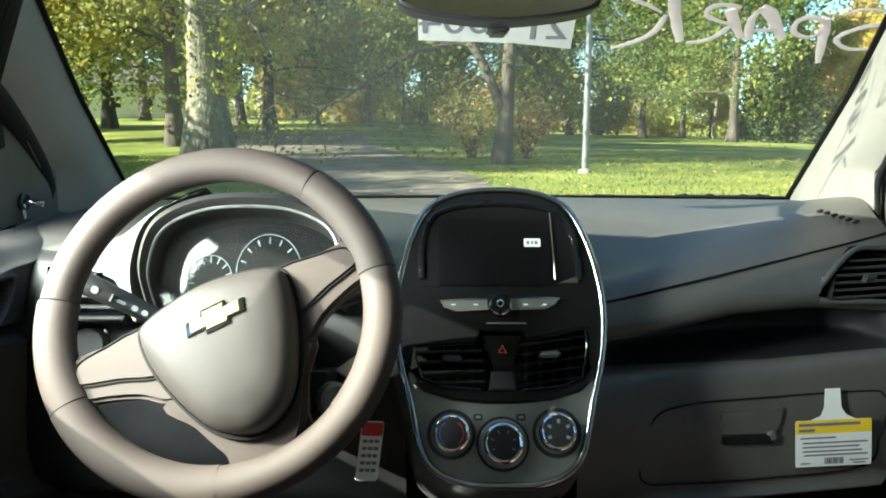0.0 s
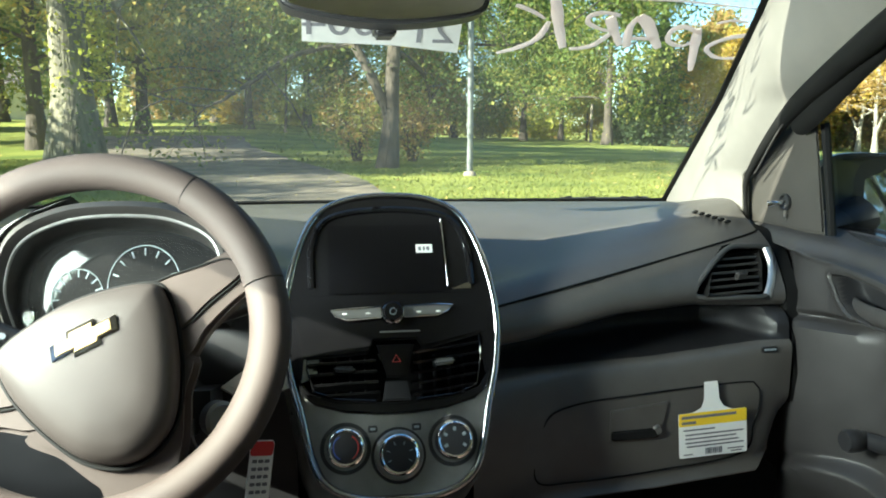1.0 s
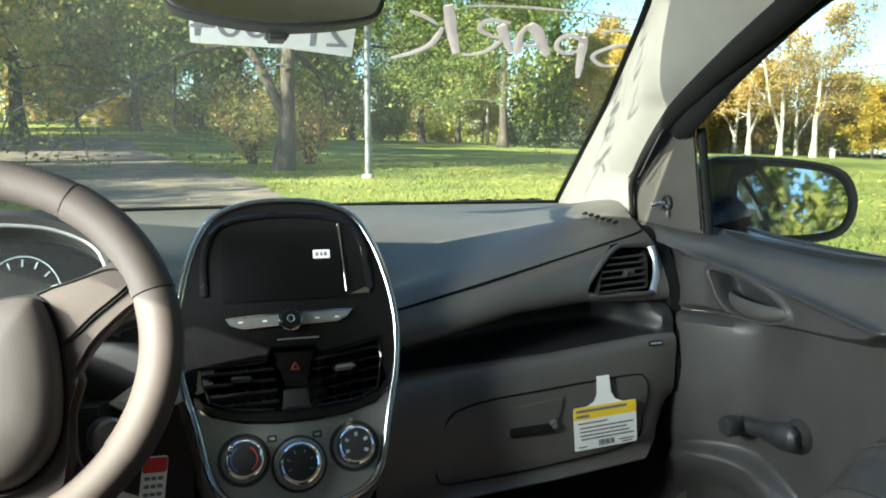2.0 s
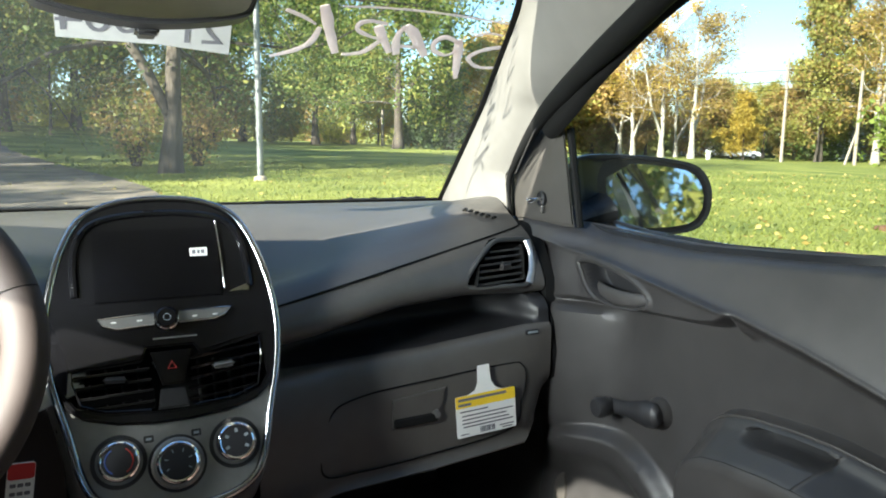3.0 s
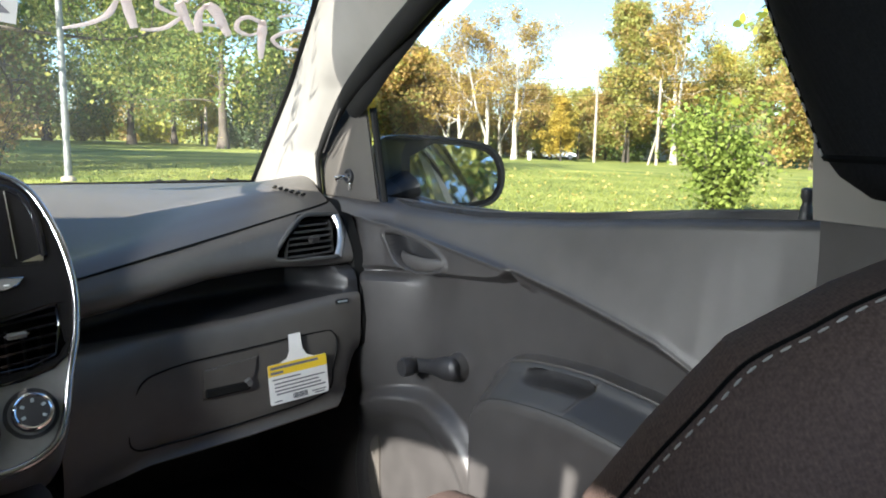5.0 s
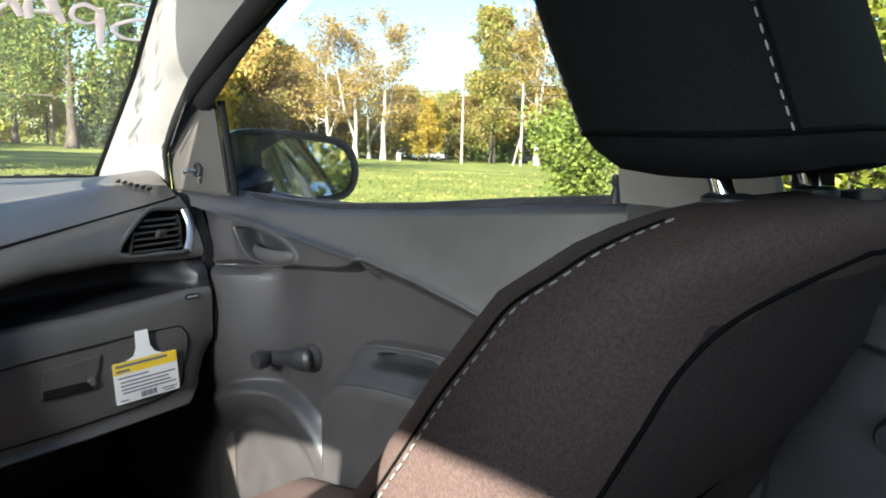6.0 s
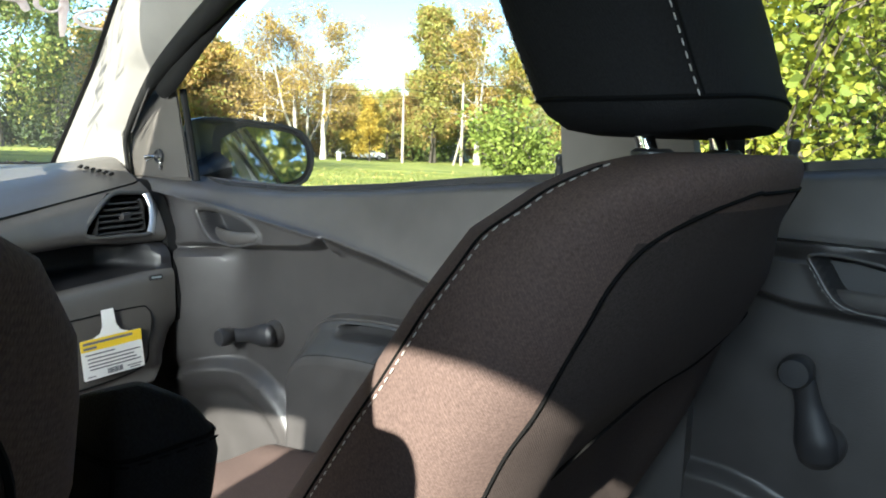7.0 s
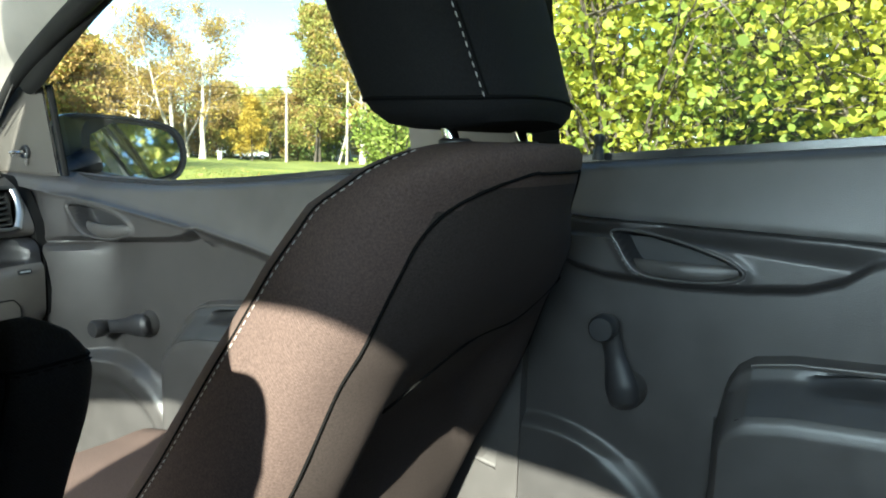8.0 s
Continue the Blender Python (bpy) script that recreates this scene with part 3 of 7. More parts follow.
def door(name, side, front, full):
    y0, y1 = (0.105, 1.19) if front else (-0.75, 0.085)
    relief = front_relief if front else rear_relief
    t = thing(name, "closed %s door with dark grey plastic trim and a window winder" % ("front" if front else "rear"), "car door", "car doors", "structure")
    door_panel(t, relief, y0, y1, side)
    X = lambda x: XC + side * (x - XC)
    if front:
        hinge = [(1.048, 1.130), (1.005, 1.145), (0.864, 1.215), (0.70, 1.283), (0.52, 1.325), (0.30, 1.350), (0.22, 1.356)]
        # driver's frame lowered and thickened to block sun from the glovebox and tag
        if side < 0:
            hinge = [(1.15, 0.98), (1.005, 1.10), (0.864, 1.18), (0.70, 1.245), (0.60, 1.270), (0.52, 1.318), (0.30, 1.350), (0.22, 1.356)]
        bar(hinge, 0.020 if side > 0 else 0.042, t, M_RUBBER, side, label="black window surround")
        bar([(0.200, 1.00), (0.200, 1.15), (0.200, 1.35)], 0.022, t, M_RUBBER, side, label="black window surround")
        side_pane(t, [(1.075, 0.965), (1.045, 1.14), (0.995, 1.15), (0.864, 1.215), (0.70, 1.285), (0.52, 1.345), (0.30, 1.375), (0.22, 1.378), (0.24, 1.00), (0.6, 0.975)], side)
    else:
        bar([(-0.75, 1.33), (-0.50, 1.365), (-0.2, 1.395), (0.04, 1.392)], 0.018, t, M_RUBBER, side, label="black window surround")
        bar([(0.055, 1.02), (0.052, 1.15), (0.045, 1.378)], 0.018, t, M_RUBBER, side, label="black window surround")
        bar([(-0.72, 1.09), (-0.74, 1.33)], 0.018, t, M_RUBBER, side, label="black window surround")
        side_pane(t, [(0.05, 1.02), (0.045, 1.378), (-0.2, 1.378), (-0.5, 1.365), (-0.74, 1.33), (-0.72, 1.09), (-0.3, 1.05)], side)
    if not full:
        return t
    if front:
        on = lambda y, z, lift=0.0006: (X(DOOR_X - front_relief(y, z) - lift), y, z)
        part("handle_rim", tube([(X(0.7065), p[0], p[1]) for p in CUP_F], 0.0020, n=8, closed=True), M_DOORLOW, t)
        part("door_handle", tube(spline([(X(0.738), 0.962, 0.880), (X(0.722), 0.935, 0.877), (X(0.714), 0.890, 0.875), (X(0.716), 0.850, 0.877), (X(0.722), 0.815, 0.884)], 6), [lerp_at([(0, 0.008), (6, 0.011), (13, 0.0120), (20, 0.0100), (24, 0.004)], i) for i in range(25)], n=14, flat=0.45, up=(1, 0, 0)), M_PLASTIC, t, "dark plastic pull lever")
        # black sheet added behind the lever, painting the cup's depth as shade
        part("cup_shade", sheet(lambda u, v: (X(0.738 + 0.004 * u), 0.83 + 0.125 * u, 0.872 + 0.040 * v), 6, 4, 0.002, (side, 0, 0)), M_BLACK, t)
        winder(t, (X(0.745), 0.806, 0.713), -9, side)
        part("armrest_cap", sheet(lambda u, v: on(0.325 + 0.165 * u + 0.030 * v * u, pocket_top(0.325 + 0.165 * u + 0.030 * v * u) - 0.003 - 0.046 * v, 0.0022), 30, 14), M_BLACK, t, "black armrest cap")
        part("pull_insert", sheet(lambda u, v: on(0.496 + 0.030 * v + (0.166 - 0.030 * v) * u, pocket_top(0.496 + 0.030 * v + (0.166 - 0.030 * v) * u) - 0.003 - 0.046 * v, 0.0018), 40, 24), M_INSERT, t, "dark insert round the pull cup")
        part("armrest_rim", tube([on(y, pocket_top(y) - 0.001, 0.001) for y in [0.325 + 0.01 * k for k in range(37)]], 0.0022, n=8), M_PLASTIC, t)
        part("lock_knob", lathe([(0.007, 0), (0.006, 0.012), (0.0048, 0.014), (0.0048, 0.018), (0.0065, 0.021), (0.0065, 0.029), (0.004, 0.031)], pose(X(0.742), 0.262, belt(0.262) - 0.004)), M_BLACK, t)
        part("panel_seam", tube([on(0.68 - 0.02 * k, pocket_top(0.68 - 0.02 * k) - 0.050, 0.0) for k in range(0, 18)], 0.0007, n=6), M_RUBBER, t)
    else:
        on = lambda y, z, lift=0.0006: (X(DOOR_X - rear_relief(y, z) - lift), y, z)
        part("handle_rim", tube([(X(0.7140), p[0], p[1]) for p in CUP_R], 0.0020, n=8, closed=True), M_DOORLOW, t)
        part("door_handle", tube(spline([(X(0.740), -0.040, 0.910), (X(0.726), -0.066, 0.911), (X(0.719), -0.105, 0.911), (X(0.720), -0.140, 0.912), (X(0.726), -0.172, 0.915)], 6), [lerp_at([(0, 0.007), (6, 0.009), (13, 0.0100), (20, 0.0090), (24, 0.004)], i) for i in range(25)], n=14, flat=0.45, up=(1, 0, 0)), M_PLASTIC, t, "dark plastic pull lever")
        # same added black sheet, shading the rear cup by colour
        part("cup_shade", sheet(lambda u, v: (X(0.746), -0.162 + 0.118 * u, 0.908 + 0.036 * v), 6, 4, 0.002, (side, 0, 0)), M_BLACK, t)
        part("armrest_cap", sheet(lambda u, v: on(-0.60 + 0.405 * u, rear_top(-0.60 + 0.405 * u) - 0.004 - 0.042 * v, 0.0020), 40, 14), M_INSERT, t, "dark armrest cap with a pull cup")
        part("armrest_rim", tube([on(y, rear_top(y) - 0.001, 0.001) for y in [-0.60 + 0.011 * k for k in range(38)]], 0.0022, n=8), M_PLASTIC, t)
        winder(t, (X(0.745), -0.054, 0.757), 76, side)
        part("lock_knob", lathe([(0.007, 0), (0.006, 0.012), (0.0048, 0.014), (0.0048, 0.018), (0.0065, 0.021), (0.0065, 0.029), (0.004, 0.031)], pose(X(0.742), -0.002, belt(-0.002) - 0.004)), M_BLACK, t)
        part("panel_seam", tube([on(-0.185 - 0.02 * k, rear_top(-0.185 - 0.02 * k) - 0.046, 0.0) for k in range(0, 26)], 0.0007, n=6), M_RUBBER, t)
    return t


door("door_1", 1, True, True)
door("door_2", 1, False, True)
door("door_3", -1, True, False)
door("door_4", -1, False, False)


def pillar_a(side, name):
    """Pale moulded cover between windscreen and door, wide at its foot."""
    t = thing(name, "pale grey moulded plastic cover of the windscreen pillar", "pillar trim", "pillar covers", "structure")

    wide = WIDER if side < 0 else 0.0

    def fn(u, v):
        z = 0.958 + 0.475 * u
        gx = edge_x(z) + 0.004
        g = Vector((gx, glass_y(XC + gx, z) - 0.012, z))
        # the rear edge that meets the door seal
        rz = lerp_at([(0, 0.955), (0.20, 1.046), (0.45, 1.163), (0.72, 1.272), (1.0, 1.375)], u)
        ry = lerp_at([(0, 1.175), (0.20, 1.169), (0.45, 1.018), (0.72, 0.720), (1.0, 0.42)], u)
        rx = lerp_at([(0, 0.618), (0.20, 0.608), (0.45, 0.597), (0.72, 0.545), (1.0, 0.50)], u)
        r = Vector((rx, ry, rz))
        m = g.lerp(r, v)
        bulge = math.sin(math.pi * v) * (0.012 + 0.018 * (1 - u) ** 3)
        m.x -= bulge * 0.8
        m.y -= bulge * 0.3
        return (XC + side * (m.x + wide), m.y, m.z)
    part("cover", sheet(fn, 40, 14, 0.012, (side, 0, 0)), M_TRIM, t)
    part("clip_cover", prism(rounded(0.035, 0.05, 0.012), 0.004, frame_of((XC + side * (0.595 + wide), 1.305, 1.010), (-0.25 * side, -0.95, 0.0) if side > 0 else (0.25, 0.95, 0), (0.15 * -side, 0.55, 0.8)), 0.0015), M_TRIM, t)
    rear = [(XC + side * (x + wide), y, z) for x, y, z in ((0.634, 1.168, 0.965), (0.622, 1.152, 1.046), (0.600, 1.008, 1.163), (0.545, 0.712, 1.272), (0.50, 0.42, 1.375))]
    part("door_seal_line", tube([(x - side * 0.012, y - 0.016, z + 0.004) for x, y, z in [tuple(p) for p in spline(rear[1:], 10)]], 0.0016, n=6), M_PLASTIC, t)
    slim = lambda i: 0.017 if side < 0 else lerp_at([(0, 0.005), (10, 0.005), (17, 0.011), (22, 0.017), (60, 0.017)], i)
    path = [Vector(p) + Vector((-0.85, 0.5, 0)) * (0.017 - slim(i)) for i, p in enumerate(spline(rear, 10))]
    part("door_seal", tube(path, [slim(i) for i in range(len(path))], n=10), M_RUBBER, t, "black rubber door seal")
    return t


pillar_a(1, "trim_pillar_1")
pillar_a(-1, "trim_pillar_2")


def pillar_b(side, name):
    t = thing(name, "middle pillar with a pale upper and a dark lower cover", "pillar trim", "pillar covers", "structure")

    def fn(z0, z1, inset):
        def f(u, v):
            z = z0 + (z1 - z0) * u
            y = 0.090 + 0.136 * v + 0.012 * step(1.15, 1.0, z) * (2 * v - 1)
            x = 0.712 - 0.36 * max(0, z - 1.0) - inset - 0.012 * math.sin(math.pi * v)
            return (XC + side * (x - XC), y, z)
        return f
    part("cover", sheet(fn(1.012, 1.39, 0.0), 20, 6, 0.02, (side, 0, 0)), M_TRIM, t, "pale upper cover")
    part("lower_cover", sheet(fn(0.34, 1.010, -0.014), 20, 6, 0.02, (side, 0, 0)), M_PLASTIC, t, "dark grey lower cover")
    return t


pillar_b(1, "trim_pillar_3")
pillar_b(-1, "trim_pillar_4")


def sail(side, name):
    """The triangle at the front of the door window, with the mirror's toggle."""
    t = thing(name, "dark plastic mirror triangle with a chrome-ringed adjusting toggle", "mirror trim", kind="structure")
    pts = [(1.184, 0.962), (1.182, 1.03), (1.176, 1.070), (1.160, 1.099), (1.125, 1.118), (1.080, 1.130), (1.038, 1.138), (1.022, 1.130), (1.014, 1.03), (1.010, 0.966)]

    def plane(y, z):
        return XC + side * (0.640 + (0.045 if side < 0 else 0.0) - 0.10 * (z - 1.0) - 0.10 * (1.1 - y) * -1)
    bm = bmesh.new()
    fr = [bm.verts.new((plane(y, z), y, z)) for y, z in pts]
    bk = [bm.verts.new((plane(y, z) + side * 0.055, y + 0.105, z - 0.004)) for y, z in pts]
    bm.faces.new(fr)
    bm.faces.new(bk[::-1])
    for i in range(len(pts)):
        j = (i + 1) % len(pts)
        bm.faces.new((fr[i], bk[i], bk[j], fr[j]))
    bmesh.ops.recalc_face_normals(bm, faces=bm.faces)
    bmesh.ops.bevel(bm, geom=[e for e in bm.edges if all(v in fr for v in e.verts)], offset=0.006, segments=3, affect="EDGES")
    part("plate", bm, M_SAIL, t)
    part("edge_strip", tube([(plane(y, z) + side * 0.010, y + 0.001, z) for y, z in ((1.008, 0.966), (1.012, 1.03), (1.020, 1.130))], 0.0065, n=8), M_RUBBER, t, "black rubber edge")
    c = Vector((plane(1.093, 1.008), 1.093, 1.008))
    f = frame_of(c + Vector((-side * 0.001, 0, 0)), (0, -side, 0), (0, 0, 1)) if side > 0 else frame_of(c + Vector((0.001, 0, 0)), (0, 1, 0), (0, 0, 1))
    part("toggle_socket", lathe([(0.0135, -0.004), (0.0135, 0.003), (0.0105, 0.004), (0.008, 0.0005), (0.0, 0.0)], f), M_BLACK, t)
    part("toggle", tube([c, c + Vector((-side * 0.016, -0.002, -0.001)), c + Vector((-side * 0.026, 0.006, -0.004))], [0.0045, 0.004, 0.006], n=12), M_CHROME, t, "small chrome stick")
    part("toggle", rbox((0.003, 0.007, 0.022), pose(c.x - side * 0.002, c.y - 0.004, c.z - 0.014), 0.001), M_CHROME, t)
    return t


sail(1, "trim_mirror_1")
sail(-1, "trim_mirror_2")


def headliner():
    def fn(u, v):
        x = XC + (2 * u - 1) * 0.55
        y = -1.25 + 2.05 * v
        z = 1.445 - 0.07 * abs(2 * u - 1) ** 3 - 0.10 * step(0.55, 0.0, v) * 0.6
        return (x, y, z)
    ob = part("ceiling", sheet(fn, 20, 20, 0.02, (0, 0, 1)), M_HEAD)
    tagged(ob, "pale felt headliner under the roof", "ceiling", kind="structure")

    def roof(u, v):
        x = XC + (2 * u - 1) * 0.60
        y = -1.30 + 2.14 * v
        z = 1.480 - 0.065 * abs(2 * u - 1) ** 3 - 0.06 * step(0.5, 0.0, v)
        return (x, y, z)
    ob = part("roof", sheet(roof, 16, 16, 0.002, (0, 0, 1)), M_PAINT)
    tagged(ob, "dark painted steel roof of the car", "roof", kind="structure")
    for s, nm in ((1, "trim_rail_1"), (-1, "trim_rail_2")):
        rail = [(XC + s * 0.545, y, z) for y, z in ((0.80, 1.315), (0.5, 1.375), (0.2, 1.412), (-0.3, 1.418), (-0.8, 1.38), (-1.25, 1.31))]
        ob = part(nm, tube(spline(rail, 6), 0.032, n=10), M_TRIM)
        tagged(ob, "pale roof rail cover above the doors", "trim", kind="structure")


headliner()


def cabin_shell():
    ob = part("floor", rbox((1.36, 2.9, 0.05), pose(XC, 0.25, 0.285), 0.01), M_CARPET)
    tagged(ob, "black carpet on the car floor", "floor", kind="structure")
    ob = part("wall_front", rbox((1.40, 0.04, 0.66), pose(XC, 1.50, 0.62), 0.005), M_BLACK)
    tagged(ob, "black bulkhead behind the dashboard", "bulkhead", kind="structure")
    ob = part("wall_rear", rbox((1.36, 0.05, 0.80), pose(XC, -1.20, 0.68), 0.005), M_PLASTIC)
    tagged(ob, "dark plastic tailgate lining below the rear window", "wall", kind="structure")
    w = thing("window_2", "rear window with a dark frame", "window", kind="structure")
    ob = part("pane", sheet(lambda u, v: (XC + (2 * u - 1) * 0.50, -1.22 - 0.02 * v, 1.08 + 0.25 * v), 6, 3), M_SIDEGLASS, w)
    ob.visible_shadow = False
    for s in (-1, 1):
        part("window_frame", tube([(XC + s * 0.52, -1.22, 1.05), (XC + s * 0.50, -1.24, 1.36)], 0.03), M_RUBBER, w)
    for s, nm in ((1, "trim_pillar_5"), (-1, "trim_pillar_6")):
        ob = part(nm, sheet(lambda u, v: (XC + s * (0.655 - 0.36 * max(0, 0.4 + 0.98 * u - 1.0)), -1.25 + 0.50 * v, 0.40 + 0.98 * u), 12, 4, 0.03, (s, 0, 0)), M_TRIM)
        tagged(ob, "pale cover of the rear pillar", "pillar trim", kind="structure")
    # bonnet and front body, outside
    ob = part("bonnet", sheet(lambda u, v: (XC + (2 * u - 1) * 0.70, 1.50 + 0.75 * v, 0.93 - 0.03 * abs(2 * u - 1) ** 2 - 0.16 * v ** 2), 12, 10, 0.002, (0, 0, -1)), M_PAINT)
    tagged(ob, "dark painted bonnet sloping down ahead of the windscreen", "bonnet", kind="structure")
    for s, nm in ((1, "wing_1"), (-1, "wing_2")):
        ob = part(nm, sheet(lambda u, v: (XC + s * (0.72 + 0.05 * math.sin(2.4 * v)), 1.17 + 1.08 * u, 0.30 + (0.62 - 0.14 * u * u) * v), 12, 8, 0.002, (s, 0, 0)), M_PAINT)
        tagged(ob, "dark painted front wing of the car", "wing", kind="structure")
    for s, nm in ((1, "trim_kick_1"), (-1, "trim_kick_2")):
        ob = part(nm, sheet(lambda u, v: (XC + s * (0.665 - 0.05 * v * v - 0.02 * u), 1.02 + 0.46 * v, 0.31 + 0.60 * u), 12, 8, 0.02, (s, 0, 0)), M_SAIL)
        tagged(ob, "dark footwell side panel", "trim", kind="structure")


cabin_shell()


# ---- dashboard ----
def strip(stations, nx=40, nper=6):
    """A skin lofted along x: stations are (x, [(y, z), ...]) with equal counts; smooth in both ways."""
    xs = [s[0] for s in stations]

    def prof(x):
        for (a, p), (b, q) in zip(stations, stations[1:]):
            if x <= b + 1e-9:
                t = (x - a) / (b - a)
                return [(y0 + (y1 - y0) * t, z0 + (z1 - z0) * t) for (y0, z0), (y1, z1) in zip(p, q)]
        return stations[-1][1]
    bm = bmesh.new()
    rows = []
    for i in range(nx + 1):
        x = xs[0] + (xs[-1] - xs[0]) * i / nx
        pts = spline([(x, y, z) for y, z in prof(x)], nper)
        rows.append([bm.verts.new(p) for p in pts])
    for a, b in zip(rows, rows[1:]):
        for j in range(len(a) - 1):
            bm.faces.new((a[j], a[j + 1], b[j + 1], b[j]))
    bmesh.ops.recalc_face_normals(bm, faces=bm.faces)
    return bm


def slatted_vent(parent, outline, o, right, up, slats, depth=0.05, material=M_BLACK):
    """A dark cavity with thin slats across, clipped to its outline."""
    m = frame_of(o, right, up)
    us, vs = [p[0] for p in outline], [p[1] for p in outline]
    k = len(outline)
    bm = bmesh.new()
    fr = [bm.verts.new(m @ Vector((u, v, 0.0))) for u, v in outline]
    bk = [bm.verts.new(m @ Vector((u * 0.9, v * 0.9, -depth))) for u, v in outline]
    for i in range(k):
        bm.faces.new((fr[i], fr[(i + 1) % k], bk[(i + 1) % k], bk[i]))
    bm.faces.new(bk)
    part("vent_cavity", bm, M_RUBBER, parent)
    v0, v1 = min(vs), max(vs)
    for s in range(slats):
        v = v0 + (v1 - v0) * (s + 0.7) / (slats + 0.4)
        hits = []
        for (a, b), (c, d) in zip(outline, outline[1:] + outline[:1]):
            if (b - v) * (d - v) < 0:
                hits.append(a + (c - a) * (v - b) / (d - b))
        if len(hits) < 2:
            continue
        a, b = min(hits) + 0.0015, max(hits) - 0.0015
        part("slat", rbox((b - a, 0.0035, 0.020), m @ pose((a + b) / 2, v, -0.012, 14, 0, 0), 0.0012, 2), material, parent)


VENT_RIM = [(0.526, 0.879), (0.545, 0.912), (0.587, 0.943), (0.625, 0.945), (0.662, 0.940), (0.664, 0.915), (0.648, 0.876), (0.600, 0.874)]


def dashboard():
    t = thing("dashboard", "dark grey grained plastic dashboard with a glovebox under the windscreen", "dashboard")
    seam = {-0.60: (1.04, 0.950), -0.42: (1.00, 0.935), -0.05: (0.985, 0.915), 0.205: (0.965, 0.884), 0.361: (1.000, 0.912), 0.50: (1.045, 0.934), 0.632: (1.090, 0.955), 0.672: (1.112, 0.961)}
    top = []
    for x, (y, z) in seam.items():
        lift = 0.5 + 0.5 * min(1, max(0, (x - 0.2) / 0.4)) if x > 0.2 else 0.5
        gy = glass_y(x, 0.962)
        top.append((x, [(gy + 0.02, 0.958), (gy - 0.05, 0.978), ((gy + y) / 2 + 0.06, 0.984), (y + 0.10, z + 0.034 * lift + 0.010), (y + 0.035, z + 0.018), (y, z)]))
    part("top_pad", strip(top, 60, 6), M_DASH, t, "dark grey soft-grained pad")
    # passenger side fascia, shelf and lower part
    fas = [(0.205, [(0.965, 0.883), (0.945, 0.862), (0.945, 0.842), (0.960, 0.832), (0.985, 0.830)]),
           (0.264, [(0.975, 0.892), (0.956, 0.872), (0.954, 0.850), (0.972, 0.838), (1.000, 0.838)]),
           (0.403, [(1.014, 0.918), (0.996, 0.900), (0.990, 0.874), (1.004, 0.860), (1.035, 0.860)]),
           (0.527, [(1.054, 0.938), (1.030, 0.918), (1.016, 0.884), (1.028, 0.864), (1.060, 0.864)]),
           (0.640, [(1.092, 0.955), (1.058, 0.930), (1.028, 0.880), (1.036, 0.858), (1.065, 0.856)]),
           (0.676, [(1.112, 0.961), (1.070, 0.935), (1.030, 0.880), (1.036, 0.858), (1.065, 0.856)])]
    mouth = [(p.x, p.z) for p in spline([(x, 0, z) for x, z in VENT_RIM], 4, True)]
    face = strip(fas, 150, 8)
    bmesh.ops.delete(face, geom=[f for f in face.faces if edge_depth(f.calc_center_median().x, f.calc_center_median().z, mouth) > 0.001], context="FACES")
    part("fascia", face, M_DASH, t, "dark grey grained fascia below the seam")
    part("fascia_seam", tube(spline([(x, y - 0.0008, z) for x, (y, z) in seam.items() if x > 0.2], 8), 0.0016, n=6), M_RUBBER, t)
    shelf = [(0.205, [(0.980, 0.831), (1.020, 0.826), (1.030, 0.810), (1.020, 0.795), (0.985, 0.792)]),
             (0.300, [(1.005, 0.841), (1.070, 0.838), (1.085, 0.815), (1.070, 0.796), (1.000, 0.790)]),
             (0.450, [(1.045, 0.861), (1.110, 0.858), (1.125, 0.828), (1.110, 0.800), (1.010, 0.793)]),
             (0.590, [(1.062, 0.858), (1.110, 0.856), (1.125, 0.830), (1.110, 0.806), (1.012, 0.806)]),
             (0.632, [(1.062, 0.857), (1.075, 0.852), (1.080, 0.832), (1.070, 0.812), (1.012, 0.810)]),
             (0.648, [(1.062, 0.857), (1.030, 0.850), (1.014, 0.835), (1.012, 0.820), (1.010, 0.811)]),
             (0.674, [(1.062, 0.857), (1.028, 0.850), (1.013, 0.835), (1.010, 0.820), (1.008, 0.811)])]
    part("shelf", strip(shelf, 50, 6), M_BLACK, t, "black recessed shelf")
    low = [(0.180, [(0.985, 0.792), (0.955, 0.780), (0.940, 0.742), (0.935, 0.690), (0.940, 0.600), (0.990, 0.580), (1.25, 0.600)]),
           (0.300, [(1.000, 0.790), (0.985, 0.782), (0.974, 0.744), (0.968, 0.700), (0.965, 0.622), (0.985, 0.600), (1.25, 0.600)]),
           (0.450, [(1.010, 0.793), (0.995, 0.784), (0.984, 0.748), (0.978, 0.705), (0.973, 0.628), (0.990, 0.606), (1.25, 0.600)]),
           (0.617, [(1.012, 0.809), (0.998, 0.798), (0.992, 0.756), (0.988, 0.710), (0.984, 0.640), (1.000, 0.615), (1.25, 0.600)]),
           (0.648, [(1.010, 0.811), (0.998, 0.798), (0.995, 0.756), (0.995, 0.712), (1.000, 0.660), (1.03, 0.640), (1.25, 0.620)]),
           (0.674, [(1.008, 0.811), (1.000, 0.800), (0.999, 0.760), (1.003, 0.716), (1.04, 0.690), (1.10, 0.680), (1.25, 0.660)])]
    part("lower_panel", strip(low, 50, 6), M_DASH, t, "dark grey lower panel")
    # end cap towards the door
    cap = [(1.125, 0.962), (1.07, 0.935), (1.03, 0.88), (1.028, 0.85), (1.008, 0.81), (1.000, 0.76), (1.004, 0.715), (1.04, 0.69), (1.25, 0.66), (1.45, 0.7), (1.45, 0.95), (1.3, 0.975)]
